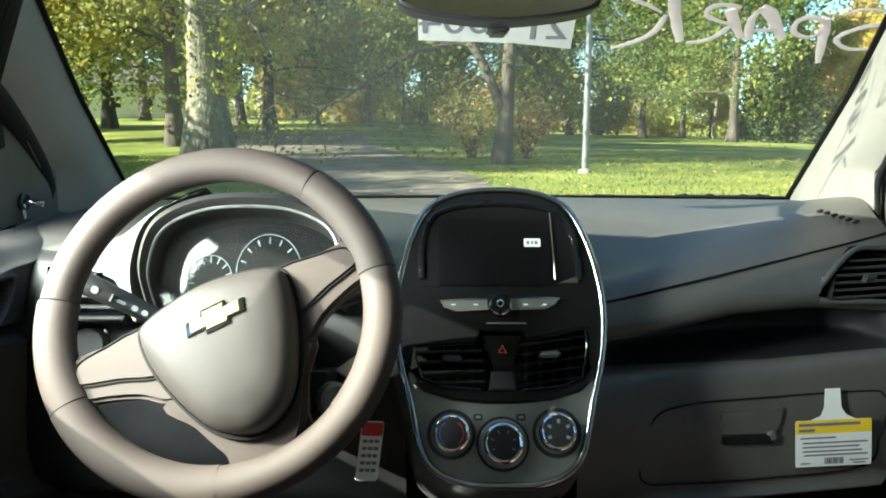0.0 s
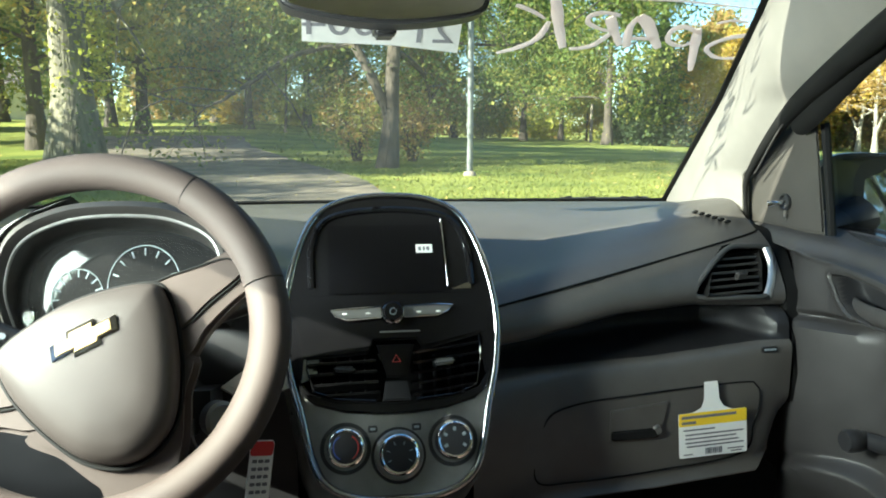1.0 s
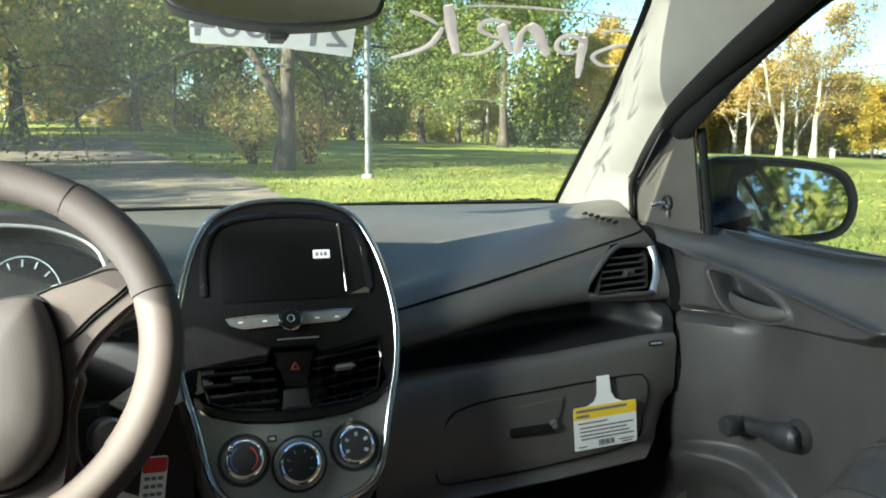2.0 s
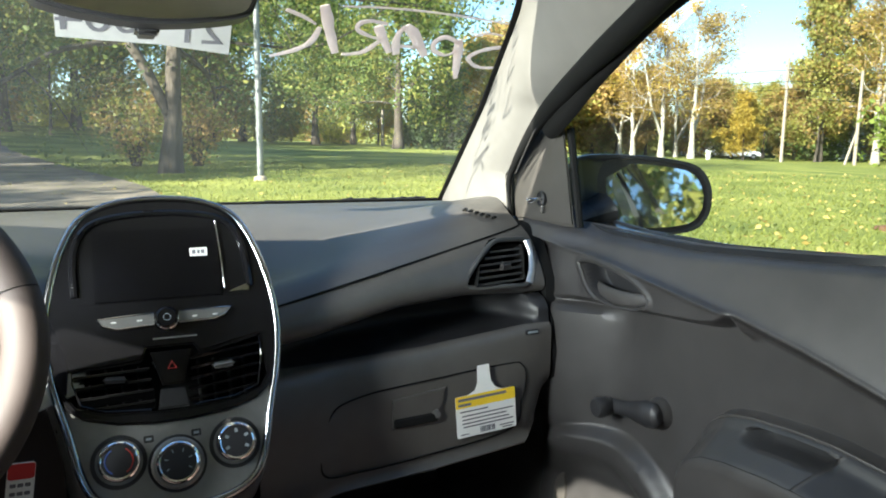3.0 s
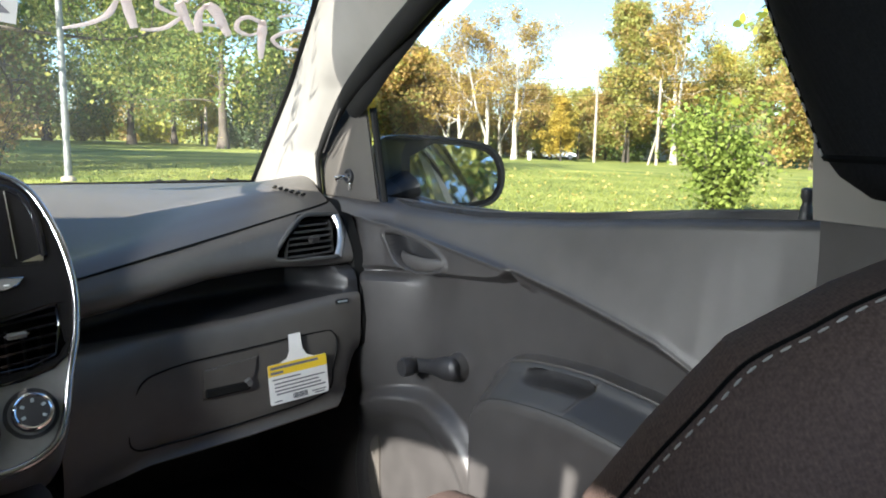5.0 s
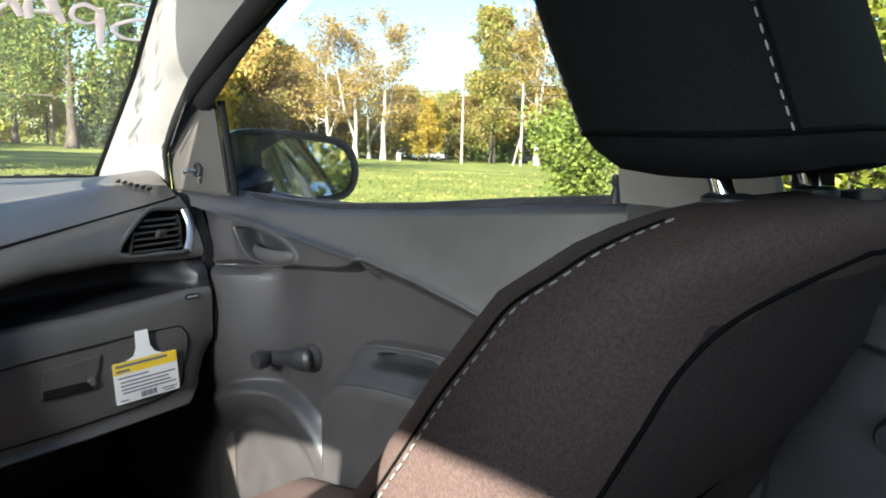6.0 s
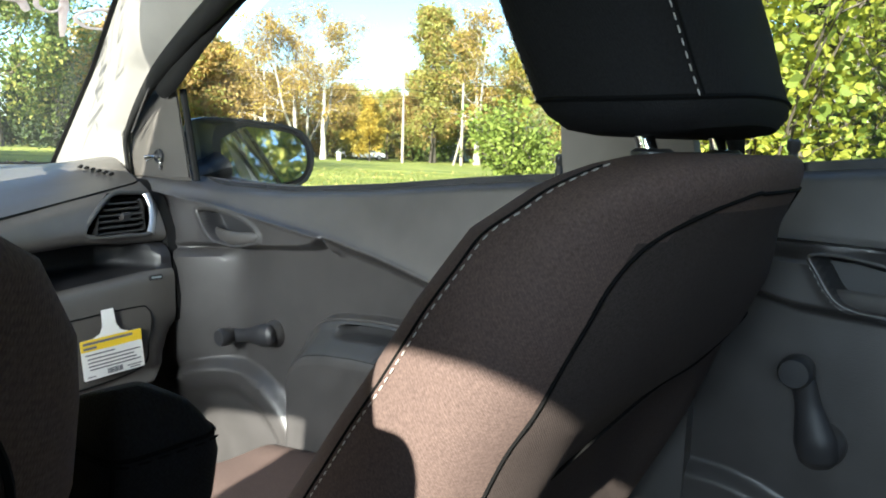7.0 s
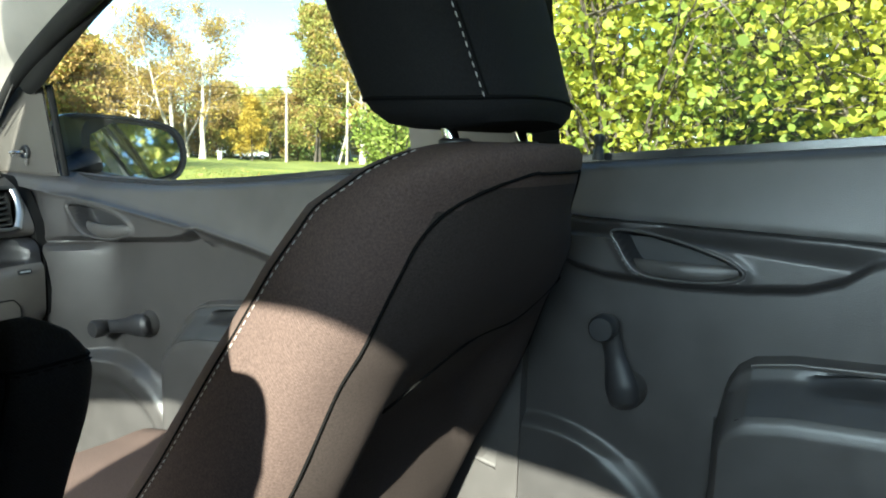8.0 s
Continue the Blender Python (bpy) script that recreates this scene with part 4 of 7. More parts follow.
    part("end_cap", prism([(-y, z) for y, z in cap], 0.02, frame_of((0.679, 0, 0), (0, -1, 0), (0, 0, 1)), 0.0), M_RUBBER, t)
    # glovebox lid: a raised panel with a groove round it
    lid = [(0.272, 0.640), (0.285, 0.715), (0.330, 0.739), (0.450, 0.748), (0.590, 0.754), (0.615, 0.748), (0.622, 0.728), (0.612, 0.690), (0.590, 0.648), (0.45, 0.634), (0.33, 0.630)]

    def lid_y(x, z):
        return lerp_at([(0.2, 0.955), (0.30, 0.969), (0.45, 0.979), (0.62, 0.989)], x) + (z - 0.70) * 0.10 - 0.004
    groove = spline([(x, lid_y(x, z) + 0.0018, z, ) for x, z in lid], 8, True)
    box = part("glovebox_lid", tube(groove, 0.0014, n=6, closed=True), M_RUBBER, t, "dark plastic lid with a narrow gap around it")
    lm = frame_of((0.42, lid_y(0.42, 0.70) - 0.0015, 0.70), (1, 0.067, 0), (0, 0.10, 1))
    bm = prism([(-0.038, -0.017), (-0.036, 0.027), (0.053, 0.034), (0.048, 0.012), (0.038, -0.010)], 0.004, lm, 0.0012)
    part("latch", bm, M_DASH, box, "dark glovebox latch")
    # black block laid on the latch, painting the shade of its lower recess
    part("latch_slot_shade", rbox((0.074, 0.014, 0.005), lm @ pose(0.0, -0.008, 0.002), 0.002), M_RUBBER, box)
    # small satin block laid on the latch as a painted highlight
    part("latch_glint", rbox((0.012, 0.014, 0.006), lm @ pose(0.034, -0.004, 0.002, 0, 0, 25), 0.002), M_SATIN, box)
    part("airbag_mark", prism(rounded(0.026, 0.009, 0.003), 0.0025, frame_of((0.636, 0.9955, 0.800), (1, 0.05, 0), (0, 0.3, 1)), 0.0008), M_BLACK, t)
    part("airbag_print", prism(rounded(0.019, 0.003, 0.001), 0.001, frame_of((0.636, 0.9947, 0.800), (1, 0.05, 0), (0, 0.3, 1))), M_DIALINK, t)
    # end vent with its silver frame
    v = part("end_vent", tube(spline([(0.526, 1.020, 0.879), (0.545, 1.028, 0.912), (0.587, 1.048, 0.943), (0.625, 1.058, 0.945), (0.662, 1.064, 0.940), (0.664, 1.050, 0.915), (0.648, 1.030, 0.876), (0.600, 1.021, 0.874)], 8, True), 0.0042, n=10, closed=True), M_WING, t, "silver-rimmed air vent")
    out = [(-0.062, -0.030), (-0.045, 0.006), (-0.012, 0.030), (0.025, 0.033), (0.054, 0.030), (0.053, 0.010), (0.040, -0.030), (0.0, -0.034)]
    slatted_vent(v, out, (0.598, 1.036, 0.908), (1, 0.24, 0), (0, 0.45, 0.9), 6, material=M_SAIL)
    part("vent_trim", tube(spline([(0.660, 1.063, 0.941), (0.664, 1.052, 0.918), (0.657, 1.038, 0.892), (0.646, 1.028, 0.874)], 6), 0.0075, n=10, flat=0.6, up=(0.3, -0.9, 0.4)), M_SILVER, v, "broad silver edge")
    part("vane_tab", rbox((0.022, 0.008, 0.014), pose(0.596, 1.020, 0.908, 20, 0, 14), 0.003), M_PLASTIC, v)
    # demister slots
    for k in range(6):
        part("demister_slot", rbox((0.0064, 0.022, 0.004), pose(0.584 + 0.0085 * k, 1.151 - 0.0055 * k, 0.9862 - 0.0026 * k, -20, 6, -8), 0.001, 1), M_RUBBER, t)
    # driver's side: fascia, hood over the dials, silver panel, round-ended vent, lower panel
    dl = [(-0.60, [(1.040, 0.950), (1.010, 0.93), (0.985, 0.86), (0.975, 0.78), (0.97, 0.66), (1.02, 0.60), (1.25, 0.60)]),
          (-0.42, [(1.000, 0.935), (0.985, 0.91), (0.965, 0.85), (0.955, 0.78), (0.95, 0.66), (1.0, 0.60), (1.25, 0.60)]),
          (-0.05, [(0.985, 0.915), (0.965, 0.89), (0.950, 0.84), (0.940, 0.78), (0.94, 0.66), (0.99, 0.58), (1.25, 0.60)])]
    part("driver_panel", strip(dl, 30, 6), M_BLACK, t, "black panel behind the wheel")
    return t


dashboard()


def dial_cluster():
    t = thing("instrument_cluster", "dark instrument cluster under a hooded cowl behind the wheel", "instrument cluster")
    c = Vector((-0.250, 0.93, 0.952))
    m = frame_of(c, (1, 0, 0), (0, 0.35, 0.94)) @ Matrix.Diagonal((0.74, 0.86, 0.9, 1))
    hood = spline([(-0.150, -0.075, 0), (-0.168, -0.02, 0), (-0.150, 0.040, 0), (-0.085, 0.072, 0), (0.0, 0.080, 0), (0.085, 0.072, 0), (0.150, 0.040, 0), (0.165, -0.02, 0), (0.145, -0.075, 0)], 8)
    bm = bmesh.new()
    rows = []
    for s, w, lift in ((1.20, -0.16, 0.000), (1.13, -0.06, 0.012), (1.07, 0.012, 0.012), (1.02, 0.022, 0.006), (0.97, 0.010, 0.0), (0.94, -0.055, -0.004)):
        rows.append([bm.verts.new(m @ Vector((p.x * s, p.y * s + lift, w))) for p in hood])
    for a, b in zip(rows, rows[1:]):
        for j in range(len(a) - 1):
            bm.faces.new((a[j], a[j + 1], b[j + 1], b[j]))
    bmesh.ops.recalc_face_normals(bm, faces=bm.faces)
    part("cowl", bm, M_COWL, t, "dark grey cowl over the dials")
    part("bezel", tube([m @ Vector((p.x * 0.985, p.y * 0.985, 0.008)) for p in hood], 0.0035, n=8), M_SATIN, t, "satin rim")
    part("face", prism([(p.x * 0.95, p.y * 0.95 - 0.002) for p in hood], 0.01, m @ pose(0, 0, -0.055), 0), M_GLOSS, t, "black dial face")
    for cx, cy, r in ((0.025, -0.01, 0.058), (-0.080, -0.025, 0.040)):
        g = part("gauge", tube([m @ Vector((cx + r * math.cos(a), cy + r * math.sin(a), -0.052)) for a in [radians(210 - 240 * k / 40) for k in range(41)]], 0.0007, n=6), M_DIALINK, t, "pale ring of a dial")
        for k in range(11):
            a = radians(210 - 24 * k)
            part("tick", rbox((0.010, 0.0022, 0.001), m @ pose(cx + r * 0.84 * math.cos(a), cy + r * 0.84 * math.sin(a), -0.053) @ pose(0, 0, 0, 0, 0, math.degrees(a)), 0), M_DIALINK, g)
    for k in range(5):
        part("warning_mark", rbox((0.008, 0.004, 0.001), m @ pose(-0.115 + 0.014 * k, -0.058 + 0.010 * (k % 2), -0.053), 0), M_REDMARK if k % 2 else M_DIALINK, t)
    lens = part("lens", prism([(p.x * 0.93, p.y * 0.93 - 0.002) for p in hood], 0.001, m @ pose(0, 0, -0.018, -8, 0, 0), 0), M_LENS, t)
    lens.visible_shadow = False
    # silver wing panel and its vent on the door side
    wing = spline([(-0.174, -0.088, 0), (-0.192, -0.02, 0), (-0.174, 0.050, 0), (-0.116, 0.090, 0), (-0.070, 0.104, 0), (-0.150, 0.074, 0), (-0.215, 0.030, 0), (-0.270, 0.016, 0), (-0.300, 0.016, 0), (-0.300, 0.004, 0), (-0.255, -0.002, 0), (-0.215, -0.035, 0), (-0.185, -0.085, 0)], 5, True)
    part("wing_panel", prism([(p.x, p.y) for p in wing], 0.05, m @ pose(0, 0, 0.012), 0.004), M_WING, t, "pale silver painted panel")
    out = [(-0.055, 0.028), (-0.02, 0.030), (0.015, 0.018), (0.04, -0.012), (0.050, -0.045), (-0.055, -0.045)]
    slatted_vent(t, out, tuple(m @ Vector((-0.262, -0.045, 0.004))), (1, 0, 0), (0, 0.35, 0.94), 5)
    return t


dial_cluster()


def steering_column():
    t = thing("steering_column", "black steering column cover with two control stalks", "steering column")
    c = Vector((-0.235, 0.78, 0.895))
    part("shroud", tube(spline([c, c + Vector((0.002, 0.06, -0.025)), c + Vector((0.0, 0.15, -0.06)), c + Vector((0, 0.26, -0.10))], 5), [0.030] * 3 + [0.052] * 6 + [0.058] * 7, n=20), M_BLACK, t)
    arm = [Vector(p) for p in ((-0.275, 0.838, 0.878), (-0.330, 0.830, 0.903), (-0.368, 0.828, 0.923), (-0.408, 0.828, 0.943), (-0.436, 0.828, 0.954))]
    s1 = part("stalk", tube(spline(arm, 5), [lerp_at([(0, 0.010), (7, 0.0135), (12, 0.0150), (18, 0.0165), (20, 0.0130)], i) for i in range(21)], n=16, flat=0.8), M_BLACK, t, "black indicator stalk with pale marks")
    lean = frame_of(arm[2], arm[1] - arm[3], (0.0, 0.2, 1.0))
    for u, w, h in ((0.034, 0.007, 0.006), (0.022, 0.007, 0.006), (0.006, 0.010, 0.0035), (-0.006, 0.0022, 0.009), (-0.026, 0.008, 0.008), (-0.044, 0.009, 0.006)):
        part("stalk_mark", prism(rounded(w, h, min(w, h) * 0.4, 3), 0.001, lean @ pose(u, 0, 0.0150 if u < 0.02 else 0.0140)), M_DIALINK, s1)
    part("stalk", tube(spline([c + Vector((0.045, 0.05, 0.004)), c + Vector((0.11, 0.052, 0.026)), c + Vector((0.17, 0.048, 0.046))], 6), [0.011] * 4 + [0.015] * 9, n=14, flat=0.7), M_BLACK, t, "black wiper stalk")
    lower = part("shroud_cover", rbox((0.13, 0.16, 0.09), pose(-0.205, 0.90, 0.800, -15, 0, 0), 0.03, 5), M_BLACK, t)
    k = frame_of((-0.128, 0.838, 0.800), (0.8, 0.6, 0), (0, 0.2, 1))
    part("ignition_ring", lathe([(0.020, -0.01), (0.020, 0.004), (0.016, 0.006), (0.014, 0.001), (0.0, 0.001)], k), M_SATIN, t, "ignition lock ring")
    part("side_cover", prism([(-0.05, -0.02), (0.06, 0.035), (0.075, 0.010), (0.06, -0.03), (-0.02, -0.045)], 0.03, frame_of((-0.085, 0.885, 0.850), (1, 0.2, 0.1), (0, 0.4, 0.9)), 0.006), M_SILVER, t, "pale silver trim beside the column")
    dial = thing("light_switch", "round dark rotary light switch with a pale ring", "switch")
    kk = frame_of((-0.452, 0.930, 0.842), (1, 0, 0), (0, 0.15, 1))
    part("knob", lathe([(0.022, 0), (0.022, 0.012), (0.019, 0.016), (0.0, 0.016)], kk), M_BLACK, dial)
    part("ring", lathe([(0.0255, -0.002), (0.0255, 0.006), (0.0225, 0.007), (0.0225, -0.002)], kk, cap=False), M_CHROME, dial)
    part("plate", prism(rounded(0.11, 0.075, 0.015), 0.02, kk @ pose(0.012, 0, -0.002), 0.003), M_BLACK, dial)
    return t


steering_column()


def steering_wheel():
    t = thing("steering_wheel", "grey vinyl three-spoke steering wheel turned a little anticlockwise", "steering wheel")
    tilt, turn = 26.0, 25.0
    c = Vector((-0.235, 0.762, 0.921))
    up = Vector((0, math.sin(radians(tilt)), math.cos(radians(tilt))))
    m = frame_of(c, (1, 0, 0), up) @ pose(0, 0, 0, 0, 0, turn)
    R = 0.1715

    def ring(a0, a1, n, r):
        return [m @ Vector((R * math.cos(radians(a0 + (a1 - a0) * k / n)), R * math.sin(radians(a0 + (a1 - a0) * k / n)), 0)) for k in range(n + 1)]
    top = part("rim", tube(ring(34, 150, 50, 0), 0.0208, n=20, flat=0.92), M_WHEEL, t, "smooth grey vinyl rim")
    for a0, a1 in ((-62, -9), (189, 250)):
        part("rim_grip", tube(ring(a0, a1, 30, 0), 0.0218, n=20, flat=0.92), M_WHEEL, t, "grained grey vinyl grip")
    for a0, a1 in ((-8.4, 33.4), (150.6, 188.4), (249.9, 298.1)):
        part("rim_insert", tube(ring(a0, a1, 20, 0), 0.0213, n=20, flat=0.92), M_WHEEL, t)
    for a in (33.7, 150.3, -8.7, 188.7):
        p = ring(a - 0.25, a + 0.25, 2, 0)
        part("rim_joint", tube(p, 0.0202, n=20, flat=0.92), M_RUBBER, t)
    # spokes as shaped slabs in the wheel's plane
    right = [(0.050, 0.014), (0.080, 0.018), (0.120, 0.019), (0.152, 0.022), (0.172, 0.030), (0.176, -0.036), (0.152, -0.030), (0.105, -0.046), (0.078, -0.064), (0.050, -0.060)]
    plate = [(0.070, 0.016), (0.120, 0.0165), (0.148, 0.012), (0.157, -0.004), (0.152, -0.012), (0.115, -0.023), (0.074, -0.034)]
    for sgn in (1, -1):
        way = slice(None) if sgn > 0 else slice(None, None, -1)
        turned = lambda pts, k=4: [(p.x, p.y) for p in spline([(sgn * u, v, 0) for u, v in pts], k, True)][way]
        f = m @ pose(0, 0, 0.010, 0, sgn * 2, 0)
        sp = part("spoke", prism(turned(right), 0.022, f, 0.009, 4), M_WHEEL, t, "grey plastic spoke")
        part("spoke_plate", prism(turned(plate), 0.010, f @ pose(0, 0, 0.0036), 0.003, 3), M_WHEEL, sp, "smooth raised spoke cover")
        part("spoke_crease", tube([f @ Vector((u, v, 0.0014)) for u, v in turned(plate)], 0.0009, n=6, closed=True), M_RUBBER, sp)
    bottom = spline([(-0.076, -0.045, 0), (-0.064, -0.086, 0), (-0.046, -0.130, 0), (-0.047, -0.155, 0), (-0.056, -0.170, 0), (0.056, -0.170, 0), (0.047, -0.155, 0), (0.046, -0.130, 0), (0.064, -0.086, 0), (0.076, -0.045, 0)], 5, True)
    part("lower_spoke", prism([(p.x, p.y) for p in bottom], 0.020, m @ pose(0, 0, 0.006, 5, 0, 0), 0.009, 4), M_WHEEL, t, "grey plastic lower spoke")
    vee = spline([(-0.076, -0.062, 0), (-0.061, -0.100, 0), (-0.040, -0.142, 0), (-0.018, -0.164, 0), (0.018, -0.164, 0), (0.040, -0.142, 0), (0.061, -0.100, 0), (0.076, -0.062, 0)], 5, True)
    part("spoke_bezel", prism([(p.x, p.y) for p in vee], 0.014, m @ pose(0, 0, 0.017, 5, 0, 0), 0.006, 4), M_WHEEL, t)
    pad = spline([(-0.080, 0.006, 0), (-0.070, 0.020, 0), (-0.036, 0.030, 0), (0.0, 0.034, 0), (0.036, 0.030, 0), (0.070, 0.020, 0), (0.081, 0.006, 0), (0.077, -0.032, 0), (0.059, -0.084, 0), (0.036, -0.118, 0), (0.0, -0.132, 0), (-0.036, -0.116, 0), (-0.059, -0.082, 0), (-0.077, -0.032, 0)], 6, True)
    bm = bmesh.new()
    rows = []
    for s, w in ((1.0, -0.010), (1.0, 0.008), (0.985, 0.018), (0.95, 0.025), (0.88, 0.031), (0.74, 0.036), (0.5, 0.039), (0.2, 0.040)):
        rows.append([bm.verts.new(m @ Vector((p.x * s, -0.045 + (p.y + 0.045) * s, w))) for p in pad])
    for a, b in zip(rows, rows[1:]):
        for j in range(len(a)):
            bm.faces.new((a[j], a[(j + 1) % len(a)], b[(j + 1) % len(a)], b[j]))
    bm.faces.new(rows[-1])
    bmesh.ops.recalc_face_normals(bm, faces=bm.faces)
    hub = part("hub_pad", bm, M_WHEELDK, t, "domed dark grey centre pad")
    part("hub_gap", tube([m @ Vector((p.x * 1.02, p.y * 1.02, 0.010)) for p in pad], 0.0022, n=6, closed=True), M_RUBBER, t)
    e = [(-0.037, -0.010), (-0.033, 0.006), (-0.015, 0.006), (-0.013, 0.013), (0.016, 0.013), (0.014, 0.006), (0.037, 0.006), (0.033, -0.010), (0.015, -0.010), (0.013, -0.016), (-0.016, -0.016), (-0.014, -0.010)]
    em = m @ pose(0.003, -0.010, 0.0412, -2, 0, 2) @ Matrix.Diagonal((0.88, 0.88, 1, 1))
    part("emblem_rim", prism(e, 0.006, em, 0.001), M_CHROME, hub, "chrome edge of the emblem")
    part("emblem", prism([(u * 0.84, v * 0.74) for u, v in e], 0.002, em @ pose(0, 0, 0.0016), 0.0006), M_GOLD, hub, "plain gold emblem")
    part("pad_print", prism([(-0.014, -0.0015), (0.014, -0.0015), (0.014, 0.0015), (-0.014, 0.0015)], 0.001, m @ pose(0.010, -0.058, 0.0392, 2, 0, 8)), M_RUBBER, hub)
    part("pad_print", prism(rounded(0.010, 0.005, 0.002), 0.001, m @ pose(0.010, -0.050, 0.0394, 2, 0, 8)), M_RUBBER, hub)
    return t


steering_wheel()


# ---- centre console ----
CUP = Vector((0, 0.4472, 0.8944))


def console():
    t = thing("center_console", "gloss black centre console with touch screen and rotary knobs", "console")
    m = frame_of((XC + 0.004, 0.835, 0.742), (1, 0, 0), CUP)
    half = [(0.0, 0.329), (0.050, 0.324), (0.088, 0.306), (0.110, 0.270), (0.126, 0.215), (0.132, 0.160), (0.126, 0.105), (0.112, 0.050), (0.100, 0.000), (0.082, -0.030), (0.045, -0.046), (0.0, -0.048)]
    pts = [Vector((u, v, 0)) for u, v in half] + [Vector((-u, v, 0)) for u, v in half[-2:0:-1]]
    out = spline(pts, 6, True)

    def inner(s, push=0.0):
        cy = 0.14
        return [(p.x * s, cy + (p.y - cy) * s + push) for p in out]
    bm = bmesh.new()
    rows = []
    for s, w in ((1.16, -0.15), (1.08, -0.06), (1.03, -0.012), (1.0, -0.002), (0.99, 0.0)):
        rows.append([bm.verts.new(m @ Vector((u, v, w))) for u, v in inner(s)])
    for a, b in zip(rows, rows[1:]):
        for j in range(len(a)):
            bm.faces.new((a[j], a[(j + 1) % len(a)], b[(j + 1) % len(a)], b[j]))
    bmesh.ops.recalc_face_normals(bm, faces=bm.faces)
    part("housing", bm, M_SATIN, t, "dark satin grey housing")
    part("edge_strip", tube([m @ Vector((u, v, 0.001)) for u, v in inner(0.985)], 0.0048, n=10, closed=True), M_EDGE, t, "bright dark-chrome edging strip")
    face = inner(0.985)
    low = [(-0.118, 0.092), (-0.112, 0.078), (-0.095, 0.064), (-0.06, 0.054), (-0.02, 0.050), (0.02, 0.050), (0.06, 0.054), (0.095, 0.064), (0.112, 0.078), (0.118, 0.092)]
    # satin plate under the black panel
    sat = sorted([q for q in face if q[1] < 0.094 and q[0] >= 0], key=lambda q: q[1]) + low[::-1] + sorted([q for q in face if q[1] < 0.094 and q[0] < 0], key=lambda q: -q[1])
    part("lower_plate", prism(sat, 0.006, m @ pose(0, 0, 0.0005), 0.0015), M_SATIN, t, "satin grey plate round the knobs")
    # gloss black panel: a crescent below the vents and the field above them
    vt = [(-0.123, 0.120), (-0.105, 0.119), (-0.060, 0.121), (-0.030, 0.124), (-0.0245, 0.138), (0.0275, 0.138), (0.034, 0.128), (0.060, 0.133), (0.105, 0.143), (0.124, 0.142)]
    blk = inner(0.968)
    up_r = sorted([q for q in blk if q[1] > 0.145 and q[0] >= 0], key=lambda q: q[1])
    up_l = sorted([q for q in blk if q[1] > 0.124 and q[0] < 0], key=lambda q: -q[1])
    part("black_panel", prism(vt + up_r + up_l, 0.008, m @ pose(0, 0, 0.004), 0.002, 3), M_GLOSS, t, "gloss black panel")
    cres = low + [(0.123, 0.100), (0.112, 0.094), (0.100, 0.078), (0.070, 0.068), (0.0, 0.063), (-0.070, 0.068), (-0.100, 0.078), (-0.112, 0.094), (-0.123, 0.100)]
    part("vent_lip", prism(cres, 0.012, m @ pose(0, 0, 0.005), 0.003, 3), M_GLOSS, t, "gloss black lip under the vents")
    for sg in (-1, 1):
        q = [(sg * 0.125, 0.100), (sg * 0.110, 0.094), (sg * 0.107, 0.125), (sg * 0.108, 0.146 if sg > 0 else 0.122), (sg * 0.127, 0.146 if sg > 0 else 0.122)]
        part("vent_cheek", prism(q if sg > 0 else q[::-1], 0.012, m @ pose(0, 0, 0.0045), 0.002), M_GLOSS, t)
    part("vent_back", prism([(-0.125, 0.06), (0.125, 0.06), (0.125, 0.148), (-0.125, 0.148)], 0.002, m @ pose(0, 0, -0.045)), M_RUBBER, t)
    hood = [(-0.098, 0.205), (-0.096, 0.262), (-0.072, 0.296), (0.0, 0.306), (0.072, 0.296), (0.096, 0.262), (0.101, 0.205)]
    hp = spline([m @ Vector((u, v, 0.005)) for u, v in hood], 8)
    part("screen_hood", tube(hp, 0.0045, n=8), M_GLOSS, t)
    part("screen_surround", prism([(-0.097, 0.192), (0.101, 0.192), (0.096, 0.262), (0.072, 0.294), (0.0, 0.303), (-0.072, 0.294), (-0.095, 0.262)][::1], 0.004, m @ pose(0, 0.002, 0.0048), 0.001), M_GLOSS, t)
    scr = part("screen", prism(rounded(0.143, 0.088, 0.003, 4, -0.005, 0.240), 0.003, m @ pose(0, 0, 0.0072), 0.0008), M_SCREEN, t, "switched-off dark touch screen")
    part("sticker", prism(rounded(0.021, 0.011, 0.001, 3, 0.043, 0.252), 0.0006, m @ pose(0, 0, 0.0080)), M_PAPER, scr, "small white sticker")
    for k, (x0, w) in enumerate(((0.0365, 0.004), (0.042, 0.003), (0.047, 0.004))):
        part("sticker_print", prism(rounded(w, 0.005, 0.0005, 2, x0 + 0.001, 0.252), 0.0003, m @ pose(0, 0, 0.0084)), M_INK, scr)
    part("screen_edge", tube([m @ Vector((u, v, 0.0078)) for u, v in ((0.0665, 0.292), (0.0685, 0.250), (0.0705, 0.203))], 0.0011, n=6), M_CHROME, t)
    part("side_gloss", prism([(0.075, 0.199), (0.099, 0.199), (0.1005, 0.208), (0.090, 0.205)], 0.002, m @ pose(0, 0, 0.0072), 0.0005), M_CHROME, t)
    # strip of radio buttons with the knob in its middle
    stripL = [(-0.075, 0.176), (-0.070, 0.168), (-0.055, 0.163), (-0.014, 0.165), (-0.014, 0.179), (-0.055, 0.177)]
    stripR = [(0.014, 0.165), (0.055, 0.166), (0.068, 0.171), (0.075, 0.179), (0.055, 0.180), (0.014, 0.179)]
    for s in (stripL, stripR):
        sp = part("button_strip", prism(s, 0.004, m @ pose(0, 0, 0.0075), 0.0015), M_SATIN, t, "satin silver button strip")
